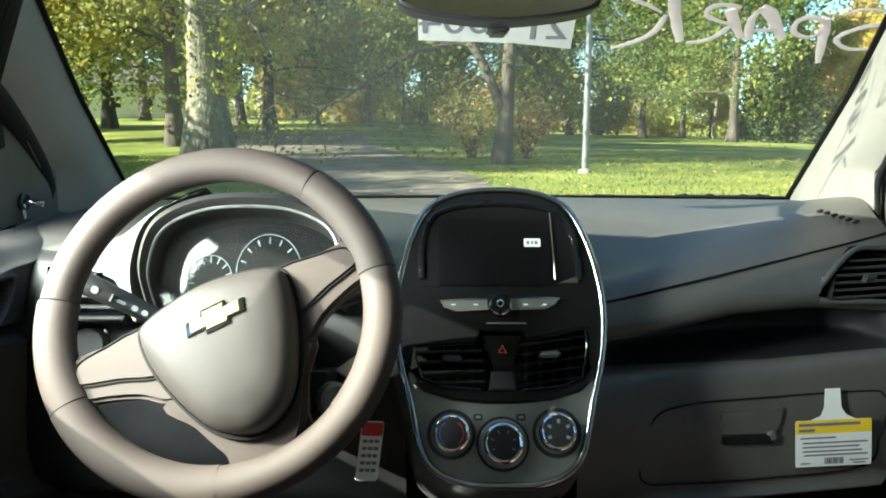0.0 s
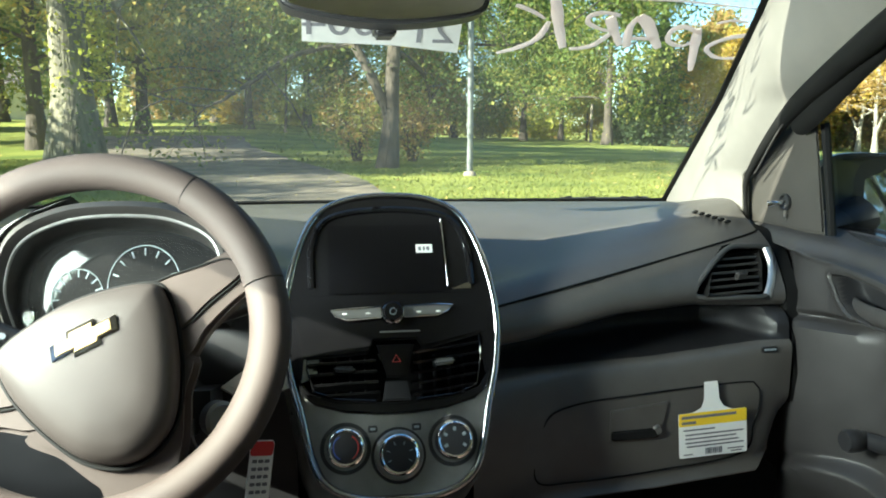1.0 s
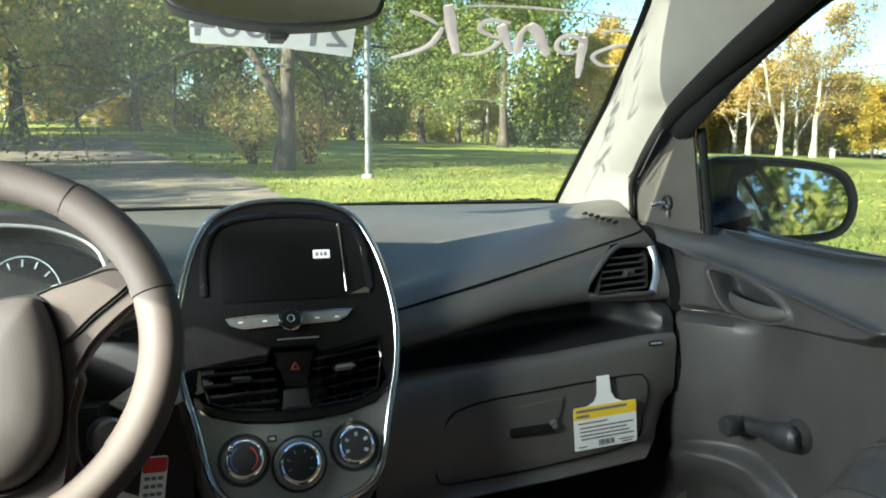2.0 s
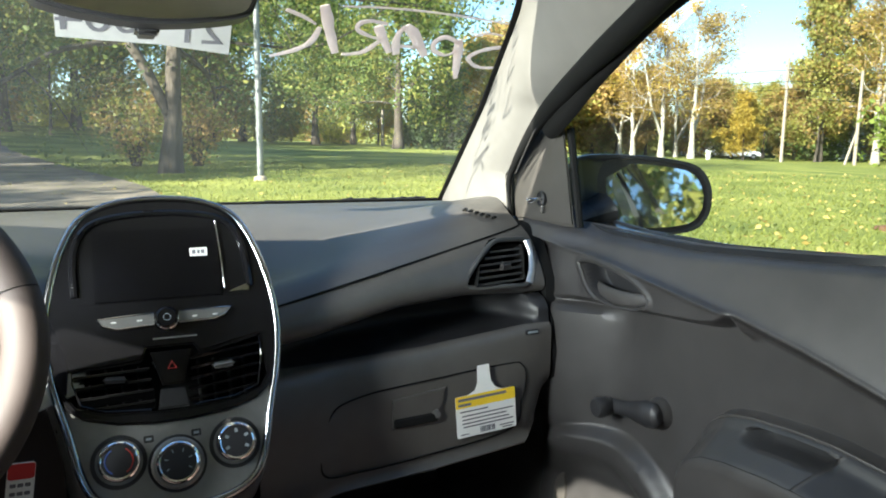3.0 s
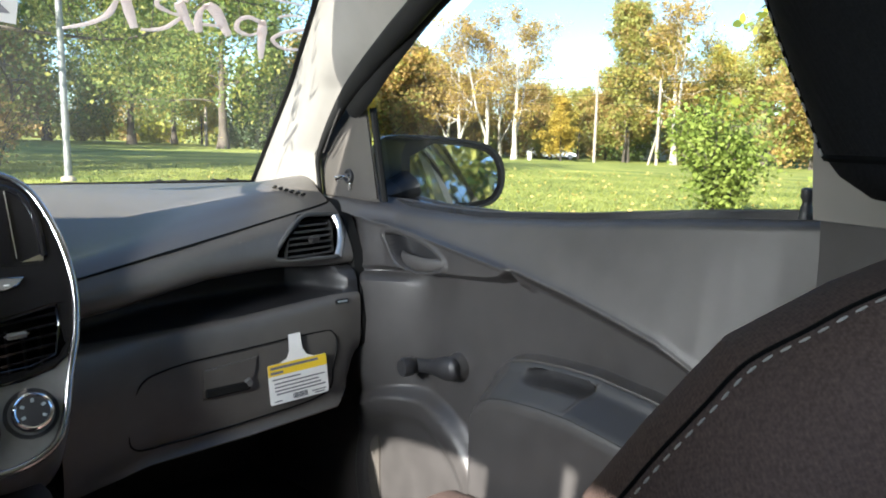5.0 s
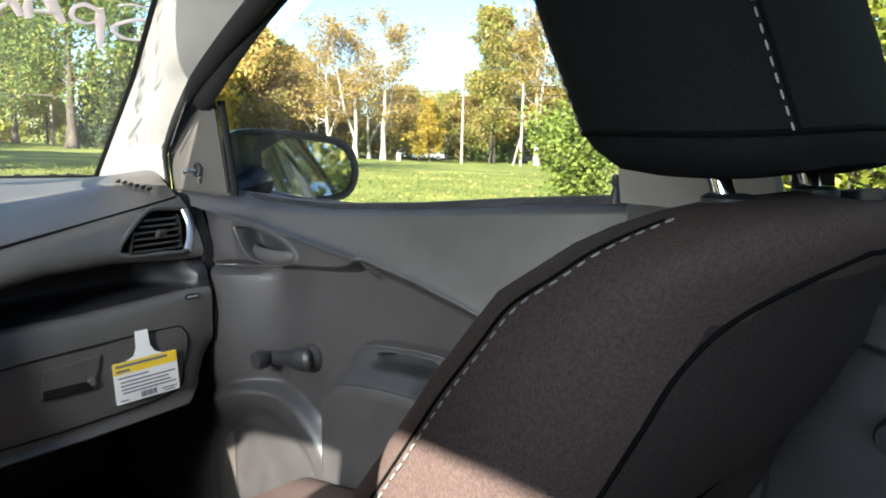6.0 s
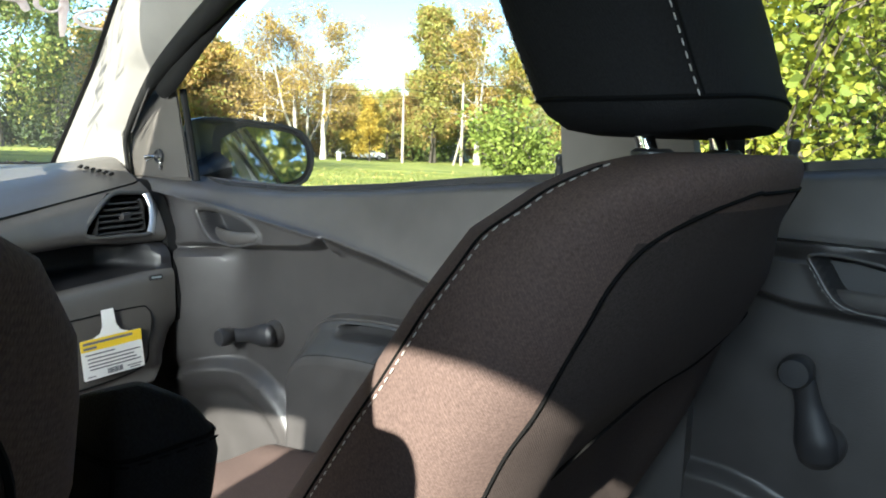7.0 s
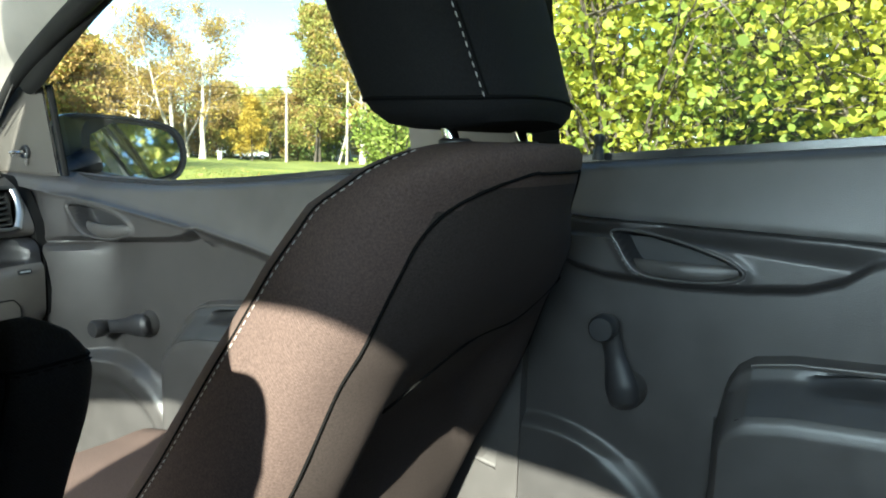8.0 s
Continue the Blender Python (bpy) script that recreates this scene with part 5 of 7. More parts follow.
        part("strip_rim", tube([m @ Vector((u, v, 0.0075)) for u, v in s], 0.0009, n=6, closed=True), M_CHROME, sp)
        for u in ((-0.058, -0.030) if s is stripL else (0.032, 0.056)):
            part("button_mark", prism(rounded(0.006, 0.002, 0.0008, 2, u, 0.171), 0.0008, m @ pose(0, 0, 0.0083)), M_PAPER, sp)
    vol = part("volume_knob", lathe([(0.0125, 0.0), (0.0125, 0.007), (0.0105, 0.009), (0.0, 0.009)], m @ pose(0, 0.171, 0.006)), M_GLOSS, t, "black volume knob")
    part("knob_ring", lathe([(0.0138, 0.0), (0.0138, 0.005), (0.0122, 0.0068), (0.0118, 0.003)], m @ pose(0, 0.171, 0.0055), cap=False), M_CHROME, vol, "chrome ring")
    part("knob_mark", tube([m @ Vector((0.004 * math.cos(a), 0.171 + 0.004 * math.sin(a), 0.0152)) for a in [2 * math.pi * k / 20 for k in range(20)]], 0.0004, n=5, closed=True), M_DIALINK, vol)
    part("slot_line", prism(rounded(0.050, 0.0018, 0.0008, 2, 0.008, 0.148), 0.001, m @ pose(0, 0, 0.0052)), M_SATIN, t)
    # hazard button
    haz = part("hazard_button", prism([(-0.0215, 0.132), (0.0245, 0.132), (0.014, 0.092), (-0.010, 0.092)], 0.008, m @ pose(0, 0, 0.009), 0.002), M_GLOSS, t, "black wedge-shaped hazard button")
    part("hazard_top", prism([(-0.019, 0.130), (0.022, 0.130), (0.016, 0.114), (-0.012, 0.114)], 0.002, m @ pose(0, 0, 0.0105, -14, 0, 0) , 0.0006), M_SATIN, haz)
    tri = [m @ Vector((0.0015 + 0.0055 * math.sin(a), 0.113 + 0.0055 * math.cos(a), 0.0118)) for a in (0, 2.094, 4.189)]
    part("hazard_mark", tube(tri, 0.0009, n=6, closed=True), M_REDMARK, haz, "red triangle outline")
    part("hazard_foot", prism([(-0.012, 0.088), (0.014, 0.088), (0.018, 0.066), (-0.016, 0.066)], 0.008, m @ pose(0, 0, 0.0055), 0.002), M_BLACK, t)
    # twin vents: gloss slats in an open box
    for sgn in (-1, 1):
        rim = [(0.030, 0.124), (0.060, 0.131), (0.104, 0.141 if sgn > 0 else 0.120), (0.106, 0.118), (0.098, 0.080), (0.070, 0.070), (0.024, 0.066)]
        if sgn < 0:
            rim = [(0.032, 0.122), (0.060, 0.120), (0.104, 0.118), (0.104, 0.105), (0.096, 0.080), (0.070, 0.070), (0.024, 0.066)]
        part("vent_rim", tube([m @ Vector((sgn * u, v, 0.0055)) for u, v in rim], 0.0012, n=6), M_GLOSS, t)
        for k in range(5):
            v = 0.074 + 0.0125 * k
            rise_v = 0.010 if sgn > 0 else -0.002
            u0 = 0.018 + 0.0012 * k
            u1 = 0.098 + 0.002 * k
            if sgn < 0 and k == 4:
                continue
            a0, a1 = Vector((sgn * u0, v, -0.006)), Vector((sgn * u1, v + rise_v, -0.006))
            c0 = (a0 + a1) / 2
            ang = math.degrees(math.atan2((a1 - a0).y, (a1 - a0).x))
            part("slat", rbox(((a1 - a0).length, 0.0032, 0.022), m @ pose(c0.x, c0.y, c0.z) @ pose(0, 0, 0, 0, 0, ang) @ pose(0, 0, 0, 16, 0, 0), 0.0013, 2), M_GLOSS, t)
        for k in range(4):
            part("vane", rbox((0.0022, 0.050, 0.016), m @ pose(sgn * (0.034 + 0.018 * k), 0.098, -0.030), 0.0005, 1), M_BLACK, t)
        part("vane_tab", rbox((0.026, 0.0075, 0.012), m @ pose(sgn * 0.060, 0.1045 if sgn < 0 else 0.109, 0.006, 10, 0, 4 * sgn), 0.003), M_SATIN if sgn > 0 else M_BLACK, t)
    # heater knobs
    for k, (u, v, r) in enumerate(((-0.061, 0.014, 0.0215), (0.0, 0.003, 0.0235), (0.065, 0.016, 0.0215))):
        f = m @ pose(u, v, 0.001)
        kb = part("heater_knob", lathe([(r, 0.0), (r, 0.012), (r * 0.93, 0.016), (r * 0.82, 0.017), (0.0, 0.0165)], f), M_BLACK, t, "black rotary heater knob with a chrome ring")
        part("seat_ring", lathe([(r * 1.38, -0.001), (r * 1.36, 0.001), (r * 1.16, 0.0006), (r * 1.10, -0.004)], f, cap=False), M_BLACK, kb)
        part("knob_ring", lathe([(r * 0.99, 0.0125), (r * 0.99, 0.0160), (r * 0.90, 0.0178), (r * 0.82, 0.0172)], f, cap=False), M_CHROME, kb, "chrome ring")
        if k == 1:
            part("knob_skirt", lathe([(r * 1.22, 0.0), (r * 1.22, 0.006), (r * 1.12, 0.008), (r * 1.0, 0.008)], f, cap=False), M_SATIN, kb)
        if k == 0:
            for mt, a0 in ((M_BLUEMARK, 120), (M_REDMARK, -60)):
                part("knob_print", tube([f @ Vector((r * 0.66 * math.cos(radians(a0 + 12 * j)), r * 0.66 * math.sin(radians(a0 + 12 * j)), 0.0171)) for j in range(11)], 0.0008, n=5), mt, kb)
        else:
            for j in range(6 if k == 1 else 5):
                a = radians(210 - (48 if k == 1 else 60) * j)
                part("knob_print", rbox((0.0042, 0.0012, 0.0006) if k == 1 else (0.0045, 0.0035, 0.0006), f @ pose(r * 0.58 * math.cos(a), r * 0.58 * math.sin(a), 0.0171) @ pose(0, 0, 0, 0, 0, math.degrees(a)), 0), M_DIALINK, kb)
    for u in (-0.029, 0.0225):
        b = part("small_button", prism(rounded(0.011, 0.008, 0.0015, 3, u, 0.034), 0.003, m @ pose(0, 0, 0.0028), 0.001), M_BLACK, t)
        part("button_mark", prism(rounded(0.006, 0.003, 0.0005, 2, u, 0.034), 0.0005, m @ pose(0, 0, 0.0032)), M_DIALINK, b)
    # tunnel below
    part("tunnel", sheet(lambda u, v: (XC + 0.004 + (2 * u - 1) * (0.115 - 0.02 * v), 0.90 - 0.55 * v, 0.66 - 0.26 * step(0, 0.7, v) - 0.16 * abs(2 * u - 1) ** 6), 16, 16, 0.01, (0, 0, -1)), M_BLACK, t, "black tunnel cover")
    return t


console()


# ---- loose and hanging things ----
def hang_tag():
    t = thing("warning_tag", "white and yellow hanging card on the glovebox lid", "tag")
    f = frame_of((0.5425, 0.9755, 0.684), (1, 0.03, 0.04), (0, 0.08, 1))
    body = rounded(0.107, 0.066, 0.003)
    neck = [(-0.034, 0.032), (-0.018, 0.039), (-0.013, 0.050), (-0.012, 0.077), (0.009, 0.077), (0.011, 0.050), (0.018, 0.039), (0.034, 0.032)]
    part("card", prism(body, 0.0008, f), M_PAPER, t, "white printed card")
    part("neck", prism(neck[::-1], 0.0008, f @ pose(0, 0, -0.0001)), M_PAPER, t)
    part("yellow_band", prism(rounded(0.1068, 0.019, 0.002, 3, 0, 0.0235), 0.0004, f @ pose(0, 0, 0.0004)), M_YELLOW, t, "yellow heading band")
    for k, (x, y, w, h) in enumerate(((-0.006, 0.027, 0.086, 0.0042), (-0.038, 0.019, 0.022, 0.004), (-0.022, 0.008, 0.050, 0.0022), (0.002, 0.001, 0.092, 0.0022), (-0.004, -0.005, 0.080, 0.0022), (-0.002, -0.011, 0.084, 0.0022), (0.003, -0.0165, 0.090, 0.0022), (-0.040, -0.028, 0.014, 0.0018), (0.035, -0.025, 0.026, 0.0018), (0.036, -0.029, 0.018, 0.0018))):
        part("print_line", prism(rounded(w, h, 0.0006, 2, x, y), 0.0003, f @ pose(0, 0, 0.0008)), M_INK, t)
    for k in range(9):
        part("bar_mark", prism(rounded(0.0014 + 0.0006 * (k % 3), 0.009, 0.0003, 2, -0.012 + 0.003 * k, -0.025), 0.0003, f @ pose(0, 0, 0.0008)), M_INK, t)
    return t


hang_tag()


def key_tag():
    t = thing("key_tag", "white card key tag with a red top hanging from the ignition", "tag")
    f = frame_of((-0.0835, 0.800, 0.752), (0.95, 0.3, -0.16), (0.10, 0.10, 1))
    part("card", prism(rounded(0.026, 0.070, 0.004), 0.001, f, 0.0003), M_PAPER, t)
    part("red_band", prism(rounded(0.025, 0.016, 0.003, 3, 0, 0.026), 0.0004, f @ pose(0, 0, 0.0004)), M_RED, t, "red band")
    for k in range(5):
        for j in range(3):
            part("print_line", prism(rounded(0.0055, 0.0038, 0.001, 2, -0.007 + 0.0068 * j, 0.012 - 0.0085 * k), 0.0003, f @ pose(0, 0, 0.0006)), M_INK, t)
    part("ring", tube([(-0.090, 0.815, 0.789 + 0.0), (-0.100, 0.825, 0.797), (-0.112, 0.832, 0.800)], 0.0012, n=6), M_CHROME, t)
    return t


key_tag()


def inner_mirror():
    t = thing("rear_view_mirror", "black-rimmed rear view mirror on a short stem", "mirror")
    c = Vector((0.064, 0.88, 1.285))
    f = frame_of(c, (1, 0.03, 0.01), (0, 0.10, 1)) @ pose(0, 0, 0, 0, 0, 0)
    o = spline([(-0.122, 0.020, 0), (-0.119, -0.020, 0), (-0.095, -0.038, 0), (0.0, -0.050, 0), (0.095, -0.040, 0), (0.119, -0.022, 0), (0.122, 0.020, 0), (0.090, 0.036, 0), (0, 0.040, 0), (-0.090, 0.036, 0)], 6, True)
    part("case", prism([(p.x, p.y) for p in o], 0.035, f, 0.004, 3), M_BLACK, t, "black plastic case")
    part("glass", prism([(p.x * 0.95, p.y * 0.91) for p in o], 0.001, f @ pose(0, 0, 0.0008)), M_MIRROR, t, "mirror glass")
    part("stem", tube([c + Vector((0, 0.03, -0.01)), c + Vector((0.002, 0.10, -0.02)), Vector((0.068, glass_y(0.068, 1.30) - 0.008, 1.30))], [0.012, 0.010, 0.016]), M_BLACK, t)
    part("mount", rbox((0.026, 0.05, 0.020), pose(0.066, 0.935, 1.236), 0.004), M_BLACK, t)
    return t


inner_mirror()


def glass_frame(x, z):
    """Matrix on the inner side of the windscreen."""
    p = Vector((x, glass_y(x, z), z))
    r = (Vector((x + 0.01, glass_y(x + 0.01, z), z)) - p)
    u = (Vector((x, glass_y(x, z + 0.01), z + 0.01)) - p)
    return p, r, u


def text_mesh(body, size, m, material, parent):
    cu = bpy.data.curves.new("print", "FONT")
    cu.body, cu.size, cu.extrude, cu.align_x, cu.align_y = body, size, 0.0003, "CENTER", "CENTER"
    tmp = bpy.data.objects.new("print", cu)
    me = bpy.data.meshes.new_from_object(tmp)
    bpy.data.objects.remove(tmp)
    me.transform(m)
    me.materials.append(material)
    ob = new("print", me)
    ob.parent = parent
    return ob


def paper_strip():
    t = thing("paper_strip", "white paper strip with grey figures taped behind the mirror", "paper")
    p, r, u = glass_frame(0.076, 1.264)
    f = frame_of(p + Vector((0, -0.004, -0.004)), r, u)
    part("sheet", prism([(-0.112, -0.032), (-0.05, -0.0345), (0.02, -0.037), (0.112, -0.050), (0.110, 0.040), (-0.110, 0.040)], 0.0004, f), M_STRIP, t)
    back = f @ pose(0, 0, 0.0008) @ Matrix.Diagonal((-1, 1, 1, 1))
    text_mesh("004", 0.070, back @ pose(0.060, 0.004, 0), M_INK, t)
    text_mesh("21", 0.070, back @ pose(-0.070, -0.008, 0), M_INK, t)
    return t


paper_strip()


def brush_strokes():
    """White paint strokes on the outside of the windscreen, as flat brushed ribbons."""
    t = thing("window_paint", "white hand-brushed paint strokes across the windscreen", "paint marks")
    strokes = [
        ([(0.312, 1.294), (0.321, 1.279), (0.329, 1.265), (0.348, 1.236)], 0.0105),
        ([(0.260, 1.286), (0.286, 1.279), (0.307, 1.271)], 0.0042),
        ([(0.314, 1.268), (0.306, 1.249), (0.284, 1.237), (0.250, 1.228)], 0.0058),
        ([(0.338, 1.294), (0.40, 1.2955), (0.48, 1.294), (0.56, 1.289), (0.64, 1.283)], 0.0024),
        ([(0.400, 1.274), (0.407, 1.266), (0.415, 1.258), (0.433, 1.240)], 0.0100),
        ([(0.414, 1.276), (0.388, 1.279), (0.371, 1.275), (0.372, 1.267), (0.393, 1.260), (0.411, 1.257)], 0.0046),
        ([(0.412, 1.256), (0.394, 1.241), (0.376, 1.236), (0.358, 1.235)], 0.0052),
        ([(0.445, 1.238), (0.438, 1.252), (0.436, 1.264), (0.442, 1.275)], 0.0072),
        ([(0.442, 1.275), (0.458, 1.268), (0.474, 1.254), (0.494, 1.237)], 0.0105),
        ([(0.444, 1.249), (0.462, 1.249), (0.480, 1.248)], 0.0042),
        ([(0.537, 1.262), (0.545, 1.246), (0.553, 1.229), (0.564, 1.207)], 0.0088),
        ([(0.545, 1.256), (0.515, 1.264), (0.500, 1.258), (0.504, 1.246), (0.527, 1.240), (0.543, 1.247)], 0.0050),
        ([(0.626, 1.255), (0.597, 1.252), (0.576, 1.245), (0.569, 1.236), (0.595, 1.225), (0.640, 1.226)], 0.0052),
        ([(0.560, 1.268), (0.581, 1.272), (0.607, 1.270)], 0.0030),
        ([(0.560, 1.312), (0.585, 1.318), (0.615, 1.313), (0.630, 1.322)], 0.0045),
        ([(0.52, 1.335), (0.535, 1.318), (0.552, 1.330), (0.566, 1.348)], 0.0045),
        ([(0.46, 1.355), (0.475, 1.335), (0.495, 1.330), (0.505, 1.350)], 0.0050),
        ([(0.39, 1.360), (0.400, 1.338), (0.425, 1.335), (0.440, 1.352)], 0.0050),
        ([(0.30, 1.365), (0.315, 1.340), (0.335, 1.338), (0.350, 1.360)], 0.0050),
    ]
    for pts, w in strokes:
        p = spline([(x, glass_y(x, z) + 0.004, z + 0.004) for x, z in pts], 7)
        k = len(p)
        rr = [w * (0.55 + 0.45 * math.sin(math.pi * min(1, (i + 1.5) / k) ** 0.7)) * (0.9 + 0.2 * noise.noise(q * 60)) for i, q in enumerate(p)]
        part("stroke", tube(p, rr, n=8, flat=0.08, up=(0, 0.60, 0.80)), M_BRUSH, t)
    return t


brush_strokes()


def wiper():
    t = thing("wiper", "black wiper arm resting along the foot of the windscreen", "wiper")
    pts = [(x, glass_y(x, 0.985) + 0.015, 0.978 + 0.004 * math.sin(9 * x)) for x in (0.30, 0.38, 0.46, 0.54, 0.60, 0.64)]
    part("blade", tube(spline(pts, 5), 0.0045, n=8), M_RUBBER, t)
    part("arm", tube([(x, y + 0.01, z + 0.004) for x, y, z in pts[2:]], 0.005, n=8), M_BLACK, t)
    for k, x in enumerate((0.47, 0.52, 0.585, 0.615)):
        part("clip", rbox((0.016, 0.010, 0.009), pose(x, glass_y(x, 0.99) + 0.012, 0.982, 0, 10 * (k - 1), 0), 0.002), M_RUBBER, t)
    return t


wiper()


def outer_mirror():
    t = thing("door_mirror", "black-cased oval door mirror outside the passenger window", "mirror")
    c = Vector((0.914, 1.055, 1.011))
    f = frame_of(c, (0.936, -0.352, 0.0), (0.0, 0.040, 1))
    o = spline([(-0.100, 0.005, 0), (-0.096, 0.050, 0), (-0.070, 0.066, 0), (0.020, 0.061, 0), (0.076, 0.046, 0), (0.098, 0.008, 0), (0.092, -0.036, 0), (0.058, -0.060, 0), (-0.040, -0.068, 0), (-0.086, -0.054, 0)], 6, True)
    bm = bmesh.new()
    rows = []
    for s, w in ((0.35, -0.085), (0.75, -0.075), (1.02, -0.045), (1.12, -0.006), (1.10, 0.012), (1.02, 0.012), (0.985, -0.004)):
        rows.append([bm.verts.new(f @ Vector((p.x * s * (1.42 if p.x < 0 and s > 0.99 else 1.0), p.y * s, w))) for p in o])
    for a, b in zip(rows, rows[1:]):
        for j in range(len(a)):
            bm.faces.new((a[j], a[(j + 1) % len(a)], b[(j + 1) % len(a)], b[j]))
    bm.faces.new(rows[0])
    bmesh.ops.recalc_face_normals(bm, faces=bm.faces)
    part("case", bm, M_BLACK, t, "black plastic case")
    part("bezel", prism([(p.x * (1.40 if p.x < 0 else 1.0), p.y * 1.01) for p in o], 0.01, f @ pose(0, 0, -0.004)), M_BLACK, t)
    # the glass is turned in towards the car's flank
    f2 = frame_of(c + Vector((0.004, -0.006, 0)), (0.914, -0.405, 0.0), (0.0, 0.15, 1))
    part("glass", prism([(p.x * 0.89, p.y * 0.87) for p in o], 0.003, f2), M_MIRROR, t, "mirror glass")
    part("foot", tube(spline([c + Vector((-0.085, 0.02, -0.02)), c + Vector((-0.13, 0.03, -0.035)), c + Vector((-0.19, 0.035, -0.05))], 5), [0.055, 0.05, 0.048, 0.045, 0.043, 0.04, 0.04, 0.04, 0.04, 0.04, 0.04], n=14, flat=0.5), M_BLACK, t)
    return t


outer_mirror()


# ---- seats ----
def spine(z):
    """Front-to-back place of the seat back's middle at a height: it leans rearwards."""
    return lerp_at([(0.44, 0.335), (0.60, 0.262), (0.734, 0.172), (0.80, 0.126), (0.86, 0.090), (0.90, 0.064), (0.94, 0.040), (1.0, 0.004), (1.03, -0.024), (1.048, -0.040)], z)


def seat_ring(z, cx, back=0.0):
    """Outline of the seat back at one height: full rear, deep bolsters, soft corners."""
    w = lerp_at([(0.44, 0.205), (0.60, 0.215), (0.80, 0.208), (0.90, 0.202), (0.96, 0.196), (1.0, 0.184), (1.025, 0.166), (1.038, 0.146), (1.044, 0.124), (1.048, 0.092)], z)
    front = lerp_at([(0.44, 0.100), (0.734, 0.098), (0.80, 0.094), (0.90, 0.086), (0.96, 0.082), (1.0, 0.078), (1.03, 0.066), (1.044, 0.046), (1.048, 0.026)], z)
    rear = lerp_at([(0.44, 0.130), (0.60, 0.120), (0.734, 0.108), (0.80, 0.094), (0.90, 0.072), (0.96, 0.058), (1.0, 0.050), (1.03, 0.040), (1.044, 0.030), (1.048, 0.020)], z)
    yc = spine(z) + back + 0.004 + (0.24 * max(0.0, 0.94 - z) if cx < 0 else 0.0)
    pts = []
    n = 72
    for k in range(n):
        a = 2 * math.pi * k / n
        sn = math.sin(a)
        e = 2 / 3.4 if sn > 0 else 2 / lerp_at([(0.80, 3.2), (0.95, 2.7), (1.02, 2.2)], z)
        u = w * math.copysign(abs(math.cos(a)) ** e, math.cos(a))
        v = (front if sn > 0 else rear) * math.copysign(abs(sn) ** e, sn)
        q = abs(u) / w
        if u > 0:
            u *= 1 - 0.20 * step(0.94, 1.03, z) if cx > 0 else 1 - 0.05 * step(1.0, 0.92, z)
            u *= 1 + (1 if cx > 0 else 0) * lerp_at([(0.44, 0.30), (0.60, 0.40), (0.70, 0.42), (0.78, 0.38), (0.86, 0.32), (0.91, 0.24), (0.95, 0.11), (0.975, 0.02), (0.99, -0.06), (1.01, -0.16), (1.03, -0.24)], z)
        if v > 0:
            v -= 0.030 * (1 - step(0.35, 0.85, q)) * step(1.04, 0.98, z)
        else:
            full = lerp_at([(0.58, 0.020), (0.66, 0.015), (0.71, -0.015), (0.76, -0.052), (0.81, -0.044), (0.855, -0.012), (0.90, 0.010), (0.96, 0.018), (1.05, 0.012)], z)
            v -= full * ((1 - q ** 2.5) if full > 0 else step(-0.62, -0.30, u / w) * step(1.0, 0.62, u / w))
        # the passenger seat's outer shoulder sags, the driver's inner one stands high
        sag = -0.030 * step(0.2, 1.0, u / w) if cx > 0 else 0.014 * step(0.0, 0.7, u / w)
        pts.append((cx + u, yc + v, z + sag * step(0.90, 1.02, z)))
    return pts


def skin_of(rings, cap=True):
    bm = bmesh.new()
    rows = [[bm.verts.new(p) for p in r] for r in rings]
    for a, b in zip(rows, rows[1:]):
        for j in range(len(a)):
            bm.faces.new((a[j], a[(j + 1) % len(a)], b[(j + 1) % len(a)], b[j]))
    if cap:
        bm.faces.new(rows[0][::-1])
        bm.faces.new(rows[-1])
    bmesh.ops.recalc_face_normals(bm, faces=bm.faces)
    return bm


def stitches(path, parent, gap=0.0072, size=0.0042, r=0.0006, thread=M_THREAD):
    """Single stitches lying along a path."""
    pts = [Vector(p) for p in path]
    bm = bmesh.new()
    run = 0.0
    for a, b in zip(pts, pts[1:]):
        d = (b - a)
        ln = d.length
        if ln < 1e-6:
            continue
        d /= ln
        s = -run
        while s < ln:
            if s >= 0:
                p = a + d * s
                tube([p, p + d * size * 0.5, p + d * size], [r * 0.6, r, r * 0.6], n=5, bm=bm)
            s += gap
        run = gap - (s - ln) if s >= ln else 0
        run = (ln - (s - gap))
    ob = part("stitching", bm, thread, parent, "pale contrast stitching")
    ob["kind"] = "stuff"
    return ob


